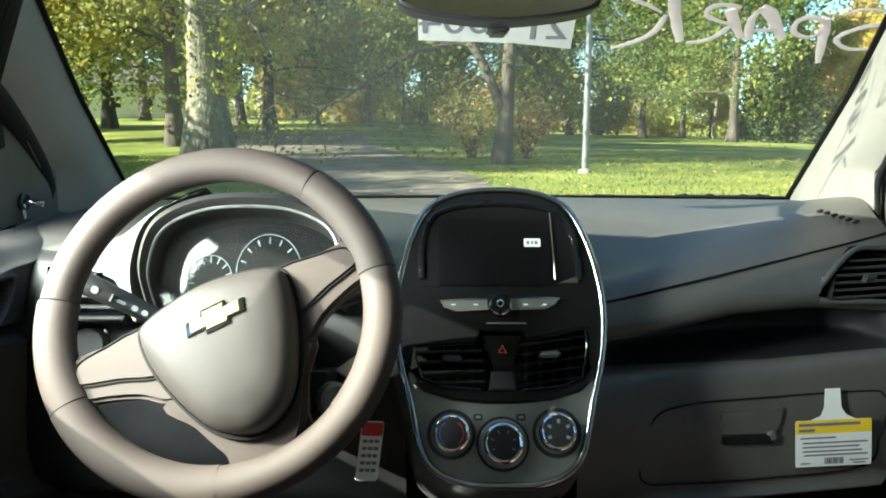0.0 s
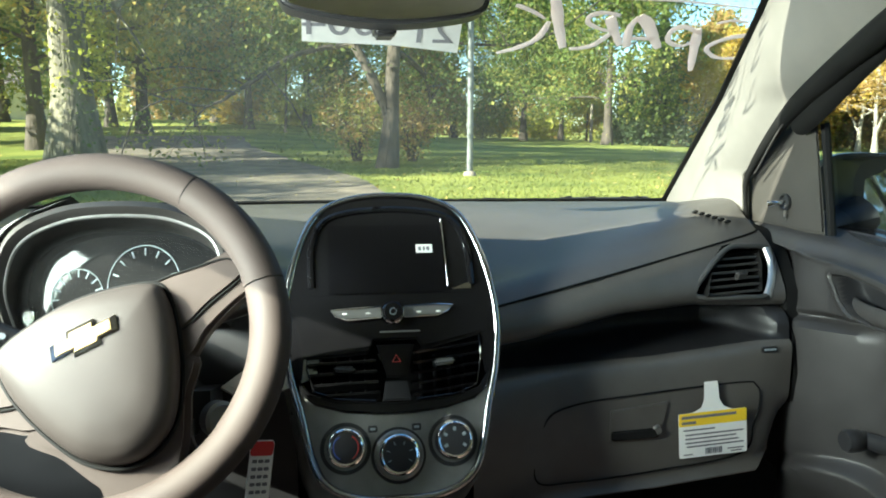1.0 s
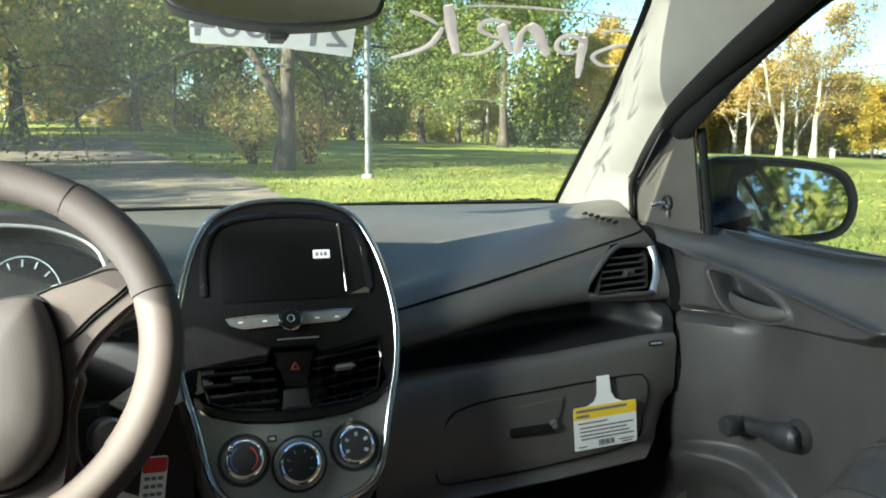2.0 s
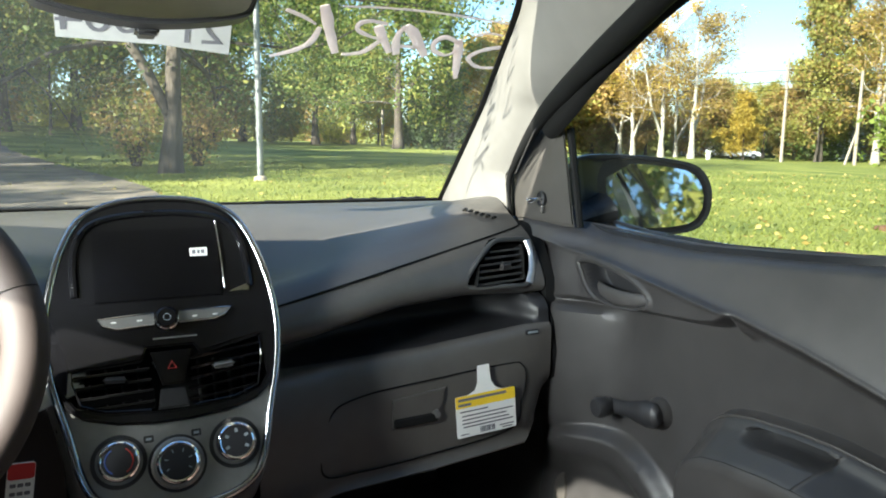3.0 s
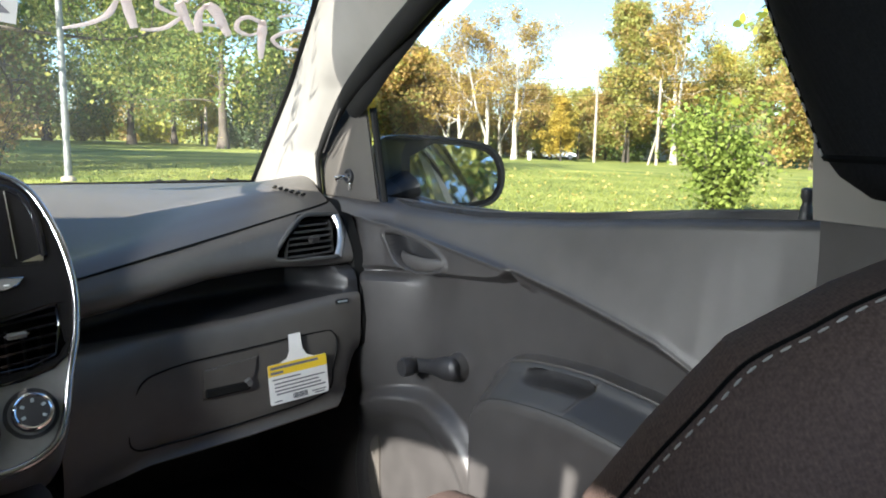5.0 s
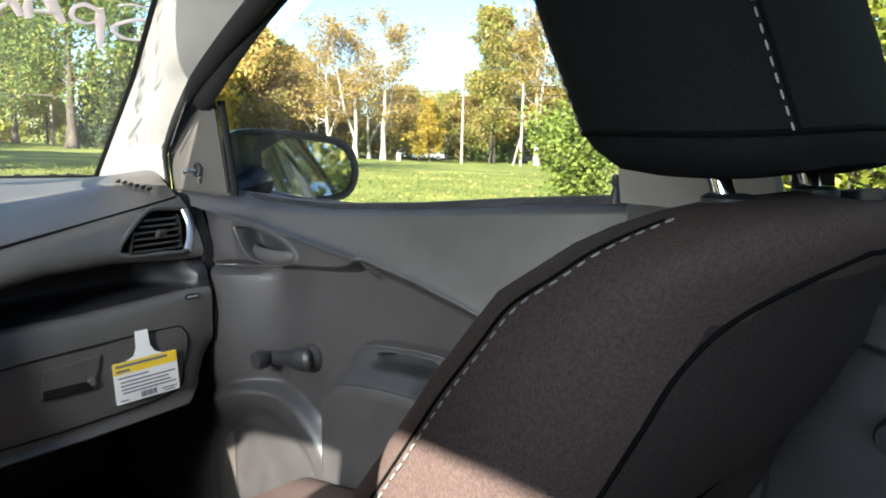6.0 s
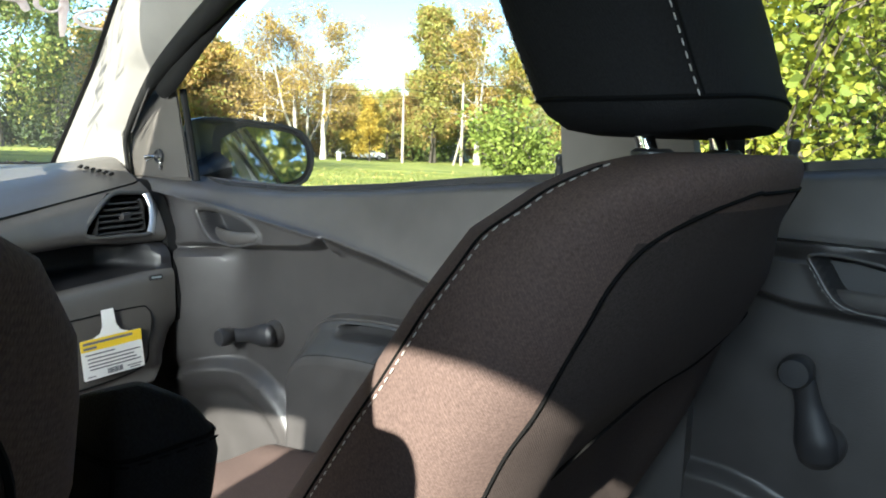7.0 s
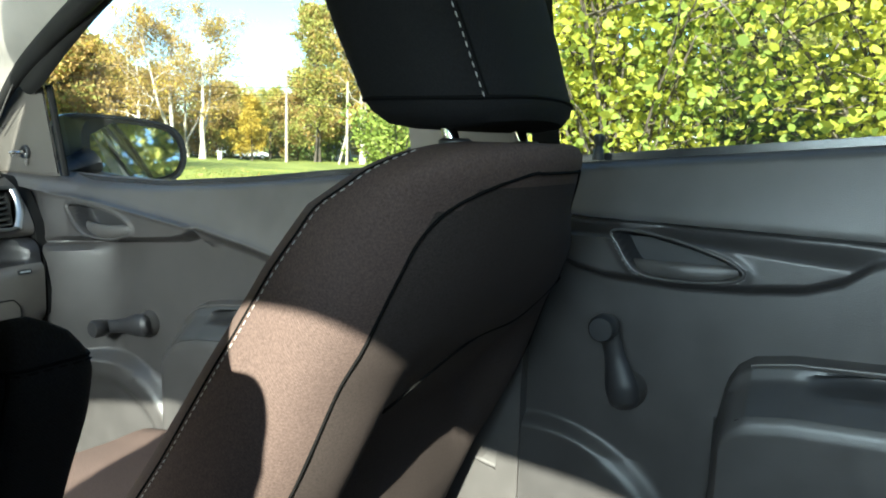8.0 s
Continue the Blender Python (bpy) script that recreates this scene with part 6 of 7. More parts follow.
def headrest(parent, cx, back):
    rows = []
    for z, w, d in ((1.064, 0.076, 0.034), (1.067, 0.096, 0.048), (1.076, 0.106, 0.057), (1.084, 0.110, 0.060), (1.105, 0.114, 0.061), (1.140, 0.122, 0.062), (1.190, 0.131, 0.060), (1.230, 0.128, 0.052), (1.252, 0.110, 0.040), (1.262, 0.082, 0.025)):
        r = []
        for k in range(72):
            a = 2 * math.pi * k / 72
            e = 2 / 3.2
            u = w * math.copysign(abs(math.cos(a)) ** e, math.cos(a))
            v = d * math.copysign(abs(math.sin(a)) ** e, math.sin(a))
            if v < 0:
                v -= 0.010 * (1 - (u / w) ** 2)
            r.append((cx + u, 0.003 + back + 0.36 * (z - 1.07) + v, z + (0.006 * math.sin(math.pi * (0.5 + 0.5 * u / w)) if z < 1.09 and v < 0 else 0)))
        rows.append(r)
    rows = [[(x, y, z - 0.007) for x, y, z in r] for r in rows]
    h = part("headrest", skin_of(rows), M_CLOTH2, parent, "black cloth head restraint with pale stitching")
    for k in (26, 46):
        path = []
        for i in range(3, 9):
            p = Vector(rows[i][k])
            away = (p - Vector((cx, 0.003 + back + 0.36 * (p.z - 1.07), p.z))).normalized()
            path.append(p + away * 0.0006)
        path = spline(path, 10)
        part("seam", tube(path, 0.0010, n=5), M_DARKTHREAD, h)
        k2 = k - 1 if k == 46 else k + 1
        stitches(spline([Vector(rows[i][k2]).lerp(Vector(rows[i][k]), 0.45) + (Vector(rows[i][k2]) - Vector((cx, rows[i][18][1] * 0.5 + rows[i][54][1] * 0.5, rows[i][k2][2]))).normalized() * 0.0012 for i in range(3, 9)], 10), h)
    part("seam", tube([Vector(p) for p in rows[3]], 0.0016, n=5, closed=True), M_DARKTHREAD, h)
    for s in (-1, 1):
        post = part("post", tube([(cx + s * 0.066, back - 0.016, 1.03), (cx + s * 0.066, back + 0.006, 1.09)], 0.0058, n=12), M_CHROME, h, "chrome post")
        part("guide", lathe([(0.013, 0), (0.013, 0.004), (0.010, 0.006), (0.007, 0.006)], pose(cx + s * 0.066, back - 0.012, 1.044)), M_BLACK, post)
    return h


def seat(name, cx, label, back=0.0):
    t = thing(name, label, "car seat", "front seats", at=(0, 0, 0))
    zs = [0.44, 0.50, 0.56, 0.62, 0.68, 0.74, 0.79, 0.83, 0.87, 0.90, 0.93, 0.955, 0.98, 1.0, 1.015, 1.025, 1.033, 1.040, 1.045, 1.048]
    rings = [seat_ring(z, cx, back) for z in zs]
    rest = part("backrest", skin_of(rings), M_CLOTH, t, "black woven cloth back")
    rest.data.materials.append(M_CLOTH3)
    for i in range(14):
        for j in range(44 if i < 13 else 46, 64 if i < 13 else 62):
            rest.data.polygons[i * 72 + j].material_index = 1

    def edge(k, upto, lift=0.0005):
        path = []
        for r in rings[:upto]:
            p = Vector(r[k])
            away = (p - Vector((cx, spine(p.z) + back, p.z))).normalized()
            path.append(p + away * lift)
        return spline(path, 6)
    for k in (33, 3):
        p = edge(k, 18)
        part("seam", tube(p, 0.0010, n=5), M_DARKTHREAD, rest)
        k2 = k + 1 if k > 18 else k - 1
        stitches(spline([Vector(r[k2]).lerp(Vector(r[k]), 0.35) + Vector(((-1 if k > 18 else 1) * 0.0013, 0, 0.0003)) for r in rings[:18]], 6), rest)
    up = [Vector(r[44]) for r in rings[:13]] + [Vector(rings[13][45]), Vector(rings[14][47])] + [Vector(p) for p in rings[15][50:59]] + [Vector(rings[14][61]), Vector(rings[13][63])] + [Vector(r[64]) for r in rings[12::-1]]
    part("seam", tube([p + (p - Vector((cx, spine(p.z) + back, p.z))).normalized() * 0.0006 for p in spline(up, 4)], 0.0014, n=5), M_DARKTHREAD, rest)
    low = [Vector(rings[i][k]) for i, k in ((7, 50), (8, 54), (8, 57), (9, 61), (9, 64))]
    part("seam", tube([p + Vector((0, -0.0008, 0)) for p in spline(low, 6)], 0.0013, n=5), M_DARKTHREAD, rest)
    headrest(t, cx - 0.018, back)
    # cushion
    rows = []
    for y, w, top in ((0.22, 0.215, 0.560), (0.30, 0.235, 0.575), (0.45, 0.245, 0.570), (0.60, 0.245, 0.585), (0.70, 0.235, 0.575), (0.735, 0.20, 0.55)):
        r = []
        for k in range(40):
            a = 2 * math.pi * k / 40
            u = w * math.copysign(abs(math.cos(a)) ** 0.6, math.cos(a))
            v = 0.085 * math.copysign(abs(math.sin(a)) ** 0.6, math.sin(a))
            r.append((cx + u, y + back * 0.8, top - 0.085 + v + (0.018 * step(0.5, 0.95, abs(u) / w) if v > 0 else 0)))
        rows.append(r)
    cu = part("cushion", skin_of(rows), M_CLOTH, t, "black woven cloth cushion")
    part("side_cover", rbox((0.04, 0.42, 0.14), pose(cx - 0.245 if cx > 0 else cx + 0.245, 0.40 + back, 0.44), 0.02), M_BLACK, t, "black plastic side cover")
    for s in (-1, 1):
        part("rail", rbox((0.04, 0.52, 0.06), pose(cx + s * 0.18, 0.42 + back, 0.335), 0.008), M_BLACK, t)
        part("bracket", rbox((0.03, 0.30, 0.10), pose(cx + s * 0.18, 0.42 + back, 0.40), 0.008), M_BLACK, t)
    return t


PX, DX = 0.450, -0.150
seat("passenger_seat", PX, "black cloth front passenger seat with pale stitching")
driver = seat("driver_seat", DX, "black cloth driver's seat with a folded-up armrest", 0.020)
driver.location.z = -0.020


def armrest():
    """Padded armrest folded up beside the driver's seat back: upright block with a domed end."""
    rows = []
    zs = [0.62 + 0.031 * i for i in range(10)] + [0.908, 0.918, 0.928, 0.937, 0.944, 0.950, 0.9545, 0.9575, 0.9590]
    for z in zs:
        rear = lerp_at([(0.62, 0.165), (0.86, 0.070), (0.905, 0.050), (0.930, 0.043), (0.945, 0.044), (0.954, 0.048), (0.959, 0.056)], z)
        front = lerp_at([(0.62, 0.270), (0.88, 0.152), (0.92, 0.130), (0.940, 0.106), (0.950, 0.086), (0.9555, 0.072), (0.959, 0.058)], z)
        left = lerp_at([(0.92, 0.0535), (0.945, 0.0545), (0.954, 0.058), (0.959, 0.063)], z)
        right = lerp_at([(0.62, 0.100), (0.90, 0.1045), (0.925, 0.1035), (0.938, 0.100), (0.950, 0.090), (0.956, 0.080), (0.959, 0.072)], z)
        yc, d, xc, w = (rear + front) / 2, (front - rear) / 2, (left + right) / 2, (right - left) / 2
        r = []
        for k in range(40):
            a = 2 * math.pi * k / 40
            r.append((xc + w * math.copysign(abs(math.cos(a)) ** 0.36, math.cos(a)), yc + d * math.copysign(abs(math.sin(a)) ** 0.36, math.sin(a)), z))
        rows.append(r)
    a = part("armrest", skin_of(rows), M_CLOTH2, driver, "folded-up padded cloth armrest")
    a.location.z = 0.020
    part("seam", tube(rows[13], 0.0009, n=5, closed=True), M_DARKTHREAD, a)
    stitches([Vector(p) + Vector((0, -0.0008, -0.002)) for p in rows[13][20:40]], a, 0.0075, 0.0045, 0.0006, M_DARKTHREAD)["label"] = "black seam stitching"
    part("seam", tube(spline([Vector(r[25]) + Vector((-0.0003, -0.0003, 0)) for r in rows[:14]], 3), 0.0010, n=5), M_DARKTHREAD, a)
    part("bracket", rbox((0.09, 0.06, 0.06), pose(0.04, 0.19, 0.66), 0.015), M_BLACK, a)


armrest()


def rear_bench():
    t = thing("rear_bench", "black cloth rear bench seat", "car seat")
    part("cushion", rbox((1.20, 0.50, 0.18), pose(XC, -0.72, 0.53), 0.06, 5), M_CLOTH, t)
    part("backrest", rbox((1.20, 0.14, 0.56), pose(XC, -1.03, 0.80, -14, 0, 0), 0.05, 5), M_CLOTH, t)
    part("base", rbox((1.20, 0.46, 0.18), pose(XC, -0.74, 0.38), 0.01), M_CARPET, t)
    return t


rear_bench()


# ---- outside ----
def rise(x, y):
    """Height of the ground: it climbs gently ahead on one side and falls away on the other."""
    z = (0.95 * step(18, 58, y) + 0.95 * step(50, 86, y)) * step(14, -8, x)
    z -= 1.70 * step(10, 78, x)
    z += 0.05 * noise.noise(Vector((x * 0.09, y * 0.09, 0.0))) * step(4, 14, math.hypot(x, y))
    return z


M_GRASS = mat("lawn", (0.125, 0.170, 0.042), rough=0.95, var=0.25, scale=0.35, bump=1.0, bscale=14, depth=0.05, second=(0.24, 0.248, 0.062), spec=0.1)
M_BLADE = leaf_mat("grass_blades", (0.125, 0.170, 0.034), (0.26, 0.265, 0.062), 0.35)
M_ROAD = mat("worn_asphalt", (0.085, 0.078, 0.062), rough=0.9, var=0.3, scale=1.2, bump=0.8, bscale=60, depth=0.01, second=(0.165, 0.135, 0.098))
M_MULCH = mat("bark_mulch", (0.16, 0.075, 0.04), rough=1.0, var=0.4, scale=12, bump=1.0, bscale=60, depth=0.03)
M_BARK = mat("grey_bark", (0.135, 0.120, 0.088), rough=0.95, var=0.45, scale=3.0, bump=1.0, bscale=14, depth=0.05, stretch=(1, 1, 0.22), second=(0.19, 0.175, 0.12))
M_DARKBARK = mat("dark_bark", (0.085, 0.07, 0.055), rough=0.95, var=0.4, scale=3.0, bump=1.0, bscale=14, depth=0.04, stretch=(1, 1, 0.25))
M_PALEBARK = mat("pale_birch_bark", (0.36, 0.33, 0.28), rough=0.85, var=0.3, scale=3.5, bump=0.5, bscale=20, depth=0.02, stretch=(1, 1, 0.6))
L_GREEN = leaf_mat("green_leaves", (0.092, 0.142, 0.037), (0.210, 0.268, 0.070), 0.5)
L_MAPLE = leaf_mat("deep_green_leaves", (0.075, 0.118, 0.030), (0.19, 0.235, 0.060), 0.5)
L_OLIVE = leaf_mat("olive_leaves", (0.208, 0.233, 0.054), (0.42, 0.398, 0.108), 0.5)
L_YELLOW = leaf_mat("yellow_leaves", (0.33, 0.26, 0.04), (0.58, 0.43, 0.08))
L_ORANGE = leaf_mat("orange_leaves", (0.28, 0.185, 0.065), (0.45, 0.32, 0.11))
L_LIME = leaf_mat("yellow_green_leaves", (0.27, 0.34, 0.045), (0.66, 0.62, 0.11), 0.62)
L_SHRUB = leaf_mat("fresh_green_leaves", (0.13, 0.20, 0.035), (0.36, 0.41, 0.09), 0.5)
L_SPRUCE = leaf_mat("spruce_needles", (0.05, 0.085, 0.04), (0.12, 0.16, 0.07), 0.25)
L_FALLEN = leaf_mat("fallen_leaves", (0.33, 0.24, 0.06), (0.55, 0.42, 0.14), 0.2)


def leaf_cloud(centres, size, seed, flat=0.0, near=False, far=False):
    """Folded four-point leaves round the centres, as verts and faces; three-point ones for far crowns."""
    rs = np.random.RandomState(seed)
    n = len(centres)
    c = np.asarray(centres, float)
    a = rs.normal(size=(n, 3))
    a[:, 2] *= 1 - flat
    a /= np.linalg.norm(a, axis=1)[:, None] + 1e-9
    b = rs.normal(size=(n, 3))
    b -= (b * a).sum(1)[:, None] * a
    b /= np.linalg.norm(b, axis=1)[:, None] + 1e-9
    nn = np.cross(a, b)
    s = size * (0.45 + 1.0 * rs.rand(n))[:, None]
    w = s * (0.55 + 0.2 * rs.rand(n))[:, None]
    if near:
        v = np.empty((n, 6, 3))
        v[:, 0] = c - a * s * 0.5
        v[:, 1] = c - a * s * 0.14 + b * w * 0.5 + nn * s * 0.10
        v[:, 2] = c + a * s * 0.20 + b * w * 0.40 + nn * s * 0.07
        v[:, 3] = c + a * s * 0.5 - nn * s * 0.06
        v[:, 4] = c + a * s * 0.20 - b * w * 0.40 + nn * s * 0.07
        v[:, 5] = c - a * s * 0.14 - b * w * 0.5 + nn * s * 0.10
        return v.reshape(-1, 3), np.arange(n * 6).reshape(n, 6)
    if far:
        v = np.stack([c - a * s * 0.5 - b * w * 0.45, c + b * w * 0.6, c + a * s * 0.55 - b * w * 0.3], 1)
        return v.reshape(-1, 3), np.arange(n * 3).reshape(n, 3)
    v = np.empty((n, 4, 3))
    v[:, 0] = c - a * s * 0.5
    v[:, 1] = c + b * w * 0.5 + nn * s * 0.10
    v[:, 2] = c + a * s * 0.5
    v[:, 3] = c - b * w * 0.5 + nn * s * 0.10
    f = np.arange(n * 4).reshape(n, 4)
    return v.reshape(-1, 3), f


def cloud_object(name, verts, faces, material, parent=None, label=""):
    me = bpy.data.meshes.new(name)
    me.vertices.add(len(verts))
    me.vertices.foreach_set("co", np.ascontiguousarray(verts, dtype=np.float32).ravel())
    me.loops.add(faces.size)
    me.loops.foreach_set("vertex_index", np.ascontiguousarray(faces, dtype=np.int32).ravel())
    me.polygons.add(len(faces))
    me.polygons.foreach_set("loop_start", np.arange(0, faces.size, faces.shape[1], dtype=np.int32))
    me.update(calc_edges=True)
    me.validate()
    me.materials.append(material)
    ob = new(name, me)
    if parent:
        ob.parent = parent
    if label:
        ob["label"] = label
    return ob


def tree(name, label, height, girth, base, spread, limbs, leaves, leaf, bark, foliage, seed, lean=(0, 0), fork=False, droop=0.0, far=False, category="tree", group=""):
    """A tapered trunk with curved limbs and twigs, and leaves in uneven tufts along them."""
    rs = np.random.RandomState(seed)
    t = thing(name, label, category, group)
    bm = bmesh.new()
    k = 9
    trunk = []
    for i in range(k + 1):
        q = i / k
        trunk.append(Vector((lean[0] * q * height + rs.normal() * 0.012 * height * q, lean[1] * q * height + rs.normal() * 0.012 * height * q, q * height * 0.92)))
    trunk[0].z = -0.25
    rad = [girth * (1.0 - 0.86 * (i / k) ** 0.85) * (1.5 if i == 0 else 1.0) for i in range(k + 1)]
    tp = spline(trunk, 4)
    tube(tp, [lerp_at([(j * 4, rad[j]) for j in range(k + 1)], i) for i in range(len(tp))], n=12, bm=bm)
    ends = []
    stems = [tp]
    if fork:
        j = next(i for i, p in enumerate(tp) if p.z > base * height * 0.40)
        side = -1.0 if lean[0] >= 0 else 1.0
        second = [tp[j].copy()]
        for s in range(7):
            second.append(second[-1] + Vector((side * (0.10 + 0.02 * s) * height * 0.20 * (2.4 if s < 2 else 1), rs.normal() * 0.05, (0.90 * height - tp[j].z) / 7.4)))
        sp2 = spline(second, 4)
        tube(sp2, [girth * 0.62 * (1 - 0.85 * i / (len(sp2) - 1)) for i in range(len(sp2))], n=10, bm=bm)
        stems.append(sp2)
    for i in range(limbs):
        q = base + (0.97 - base) * (i + rs.rand() * 0.8) / limbs
        along = stems[i % len(stems)]
        want = q * height * 0.95
        p = min(along, key=lambda v: abs(v.z - want))
        az = i * 2.4 + rs.rand() * 1.2
        h = (q - base) / (1 - base + 1e-6)
        prof = math.sin(math.pi * min(1, 0.33 + 0.64 * h)) ** 0.6
        ln = spread * (0.60 + 0.5 * rs.rand()) * max(0.28, prof)
        d = Vector((math.cos(az), math.sin(az), 0.25 + 0.9 * h - droop))
        r0 = max(0.012, girth * (0.42 if fork and i < 2 else 0.26) * (1.15 - q))
        pts = [p.copy()]
        for s in range(5):
            d = (d + Vector(rs.normal(size=3)) * 0.20 + Vector((0, 0, 0.05 - droop * 0.16))).normalized()
            if pts[-1].z < 0.15 * height:
                d.z = abs(d.z) + 0.1
            pts.append(pts[-1] + d * ln / 5)
        lp = spline(pts, 3)
        tube(lp, [r0 * (1 - 0.85 * j / (len(lp) - 1)) for j in range(len(lp))], n=6, bm=bm)
        for s in range(7):
            p2 = lp[min(len(lp) - 1, int(len(lp) * (0.25 + 0.105 * s)))]
            d2 = (d + Vector(rs.normal(size=3)) * 0.85).normalized()
            l2 = ln * (0.20 + 0.22 * rs.rand())
            q2 = [p2, p2 + d2 * l2 * 0.5 + Vector((0, 0, 0.05 * l2)), p2 + d2 * l2 - Vector((0, 0, droop * 0.25 * l2))]
            tube(q2, [r0 * 0.35, r0 * 0.22, r0 * 0.06], n=4, bm=bm)
            ends += [np.array(x) for x in (q2[1], q2[2], q2[2])]
            for k3 in range(2):
                e3 = q2[1 + k3] + Vector(rs.normal(size=3)).normalized() * l2 * 0.4
                ends += [np.array(e3)]
        ends += [np.array(x) for x in (lp[-1], lp[-3], lp[len(lp) // 2 + 1])]
    part("trunk", bm, bark, t, "rough bark trunk with limbs")
    ends = np.array(ends)
    idx = rs.randint(0, len(ends), leaves)
    tuft_r = spread * 0.075 + 0.10
    off = rs.normal(size=(leaves, 3)) * tuft_r * np.array([1, 1, 0.75])
    c = ends[idx] + off
    mats = foliage if isinstance(foliage, (list, tuple)) else [foliage]
    cut = np.array([int(i) % 7 for i in idx])
    for j, mt in enumerate(mats):
        sel = c if len(mats) == 1 else c[(cut < 5) if j == 0 else (cut >= 5)]
        v, f = leaf_cloud(sel, leaf, seed + j, far=far)
        tagged(cloud_object("crown" if j == 0 else "turned_leaves", v, f, mt, t, "uneven crown of small leaves"), kind="stuff")
    return t


def spruce(name, label, height, spread, n, seed):
    rs = np.random.RandomState(seed)
    t = thing(name, label, "conifer", "far trees")
    part("trunk", tube([(0, 0, -0.2), (0, 0, height * 0.5), (0, 0, height)], [0.22, 0.13, 0.02], n=8), M_DARKBARK, t)
    q = rs.rand(n) ** 0.7
    z = height * (1.0 - 0.94 * q)
    tier = np.abs(np.sin(z * 2.6)) * 0.35 + 0.65
    r = spread * q * tier * np.sqrt(rs.rand(n))
    a = rs.rand(n) * 6.283
    lob = 1 + 0.25 * np.sin(a * 5 + z)
    c = np.stack([r * lob * np.cos(a), r * lob * np.sin(a), z - 0.25 * r], 1)
    v, f = leaf_cloud(c, 0.34, seed, 0.5)
    tagged(cloud_object("crown", v, f, L_SPRUCE, t, "dense dark needles"), kind="stuff")
    return t


def polar(az, dist):
    """Ground point at an azimuth, clockwise in degrees from straight ahead."""
    x, y = dist * math.sin(radians(az)), dist * math.cos(radians(az))
    return x, y, rise(x, y)


def plant(proto, az, dist, turn=0, scale=1.0, first=False):
    x, y, z = polar(az, dist)
    m = pose(x, y, z, 0, 0, turn)
    if first:
        proto.matrix_basis = m @ Matrix.Diagonal((scale, scale, scale, 1))
        return proto
    ob = copy_thing(proto, m)
    ob.scale = (scale, scale, scale)
    return ob


def ground():
    xs = sorted(set([s * v for s in (-1, 1) for v in [1.5 * i for i in range(30)] + [48, 54, 62, 72, 85, 100, 130, 180, 260, 400, 700, 1200, 2200]]))
    bm = bmesh.new()
    g = [[bm.verts.new((x, y, rise(x, y) - 0.004)) for y in xs] for x in xs]
    for i in range(len(xs) - 1):
        for j in range(len(xs) - 1):
            bm.faces.new((g[i][j], g[i + 1][j], g[i + 1][j + 1], g[i][j + 1]))
    ob = part("ground", bm, M_GRASS)
    tagged(ob, "wide park lawn, green with yellowing patches", "lawn", kind="structure")
    line = spline([(-0.5, -12, 0), (-0.5, -3, 0), (-0.45, 6, 0), (-0.45, 13, 0), (-2.4, 20, 0), (-4.6, 26, 0), (-6.6, 33, 0), (-8.2, 42, 0)], 8)
    wide = lambda p: lerp_at([(-12, 1.5), (6, 1.45), (13, 1.35), (20, 2.3), (26, 3.2), (40, 3.6)], p.y)
    bm = bmesh.new()
    rows = []
    for i, p in enumerate(line):
        d = (line[min(i + 1, len(line) - 1)] - line[max(i - 1, 0)]).normalized()
        nrm = Vector((d.y, -d.x, 0))
        row = []
        for s in range(9):
            q = p + nrm * wide(p) * (s / 4 - 1) * (1 + 0.06 * noise.noise(p * 0.9 + Vector((s // 8 * 9, 0, 0))))
            row.append(bm.verts.new((q.x, q.y, rise(q.x, q.y) + 0.03)))
        rows.append(row)
    for a, b in zip(rows, rows[1:]):
        for j in range(8):
            bm.faces.new((a[j], a[j + 1], b[j + 1], b[j]))
    ob = part("road", bm, M_ROAD)
    tagged(ob, "worn grey asphalt drive in dappled shade", "driveway", kind="structure")
    # grass blades and fallen leaves near the car
    rs = np.random.RandomState(5)
    n = 70000
    az = np.radians(rs.rand(n) * 128 - 34)
    d = 3.2 + 24 * rs.rand(n) ** 1.25
    x, y = d * np.sin(az), d * np.cos(az)
    keep = ~((np.abs(x + 0.45) < 1.7) & (y < 14))
    x, y = x[keep], y[keep]
    z = np.array([rise(a, b) for a, b in zip(x, y)])
    h = 0.025 + 0.035 * rs.rand(len(x))
    th = rs.rand(len(x)) * 6.283
    w = 0.010 + 0.010 * rs.rand(len(x))
    bend = rs.normal(size=(len(x), 2)) * 0.035
    v = np.empty((len(x), 3, 3))
    v[:, 0] = np.stack([x - w * np.cos(th), y - w * np.sin(th), z - 0.01], 1)
    v[:, 1] = np.stack([x + w * np.cos(th), y + w * np.sin(th), z - 0.01], 1)
    v[:, 2] = np.stack([x + bend[:, 0], y + bend[:, 1], z + h], 1)
    ob = cloud_object("grass", v.reshape(-1, 3), np.arange(len(x) * 3).reshape(-1, 3), M_BLADE)
    tagged(ob, "short uneven grass blades on the lawn", "grass", kind="stuff")
    n = 3600
    az = np.radians(rs.rand(n) * 125 - 30)
    d = 3.5 + 26 * rs.rand(n) ** 1.1
    c = np.stack([d * np.sin(az), d * np.cos(az), np.zeros(n)], 1)
    c = c[(np.degrees(az) > 24) | (rs.rand(n) < 0.25)]
    c[:, 2] = [rise(a, b) + 0.03 for a, b in c[:, :2]]
    v, f = leaf_cloud(c, 0.07, 11, 0.85)
    ob = cloud_object("fallen_leaves", v, f, L_FALLEN)
    tagged(ob, "yellow and brown fallen leaves scattered on the lawn", "leaves", kind="stuff")
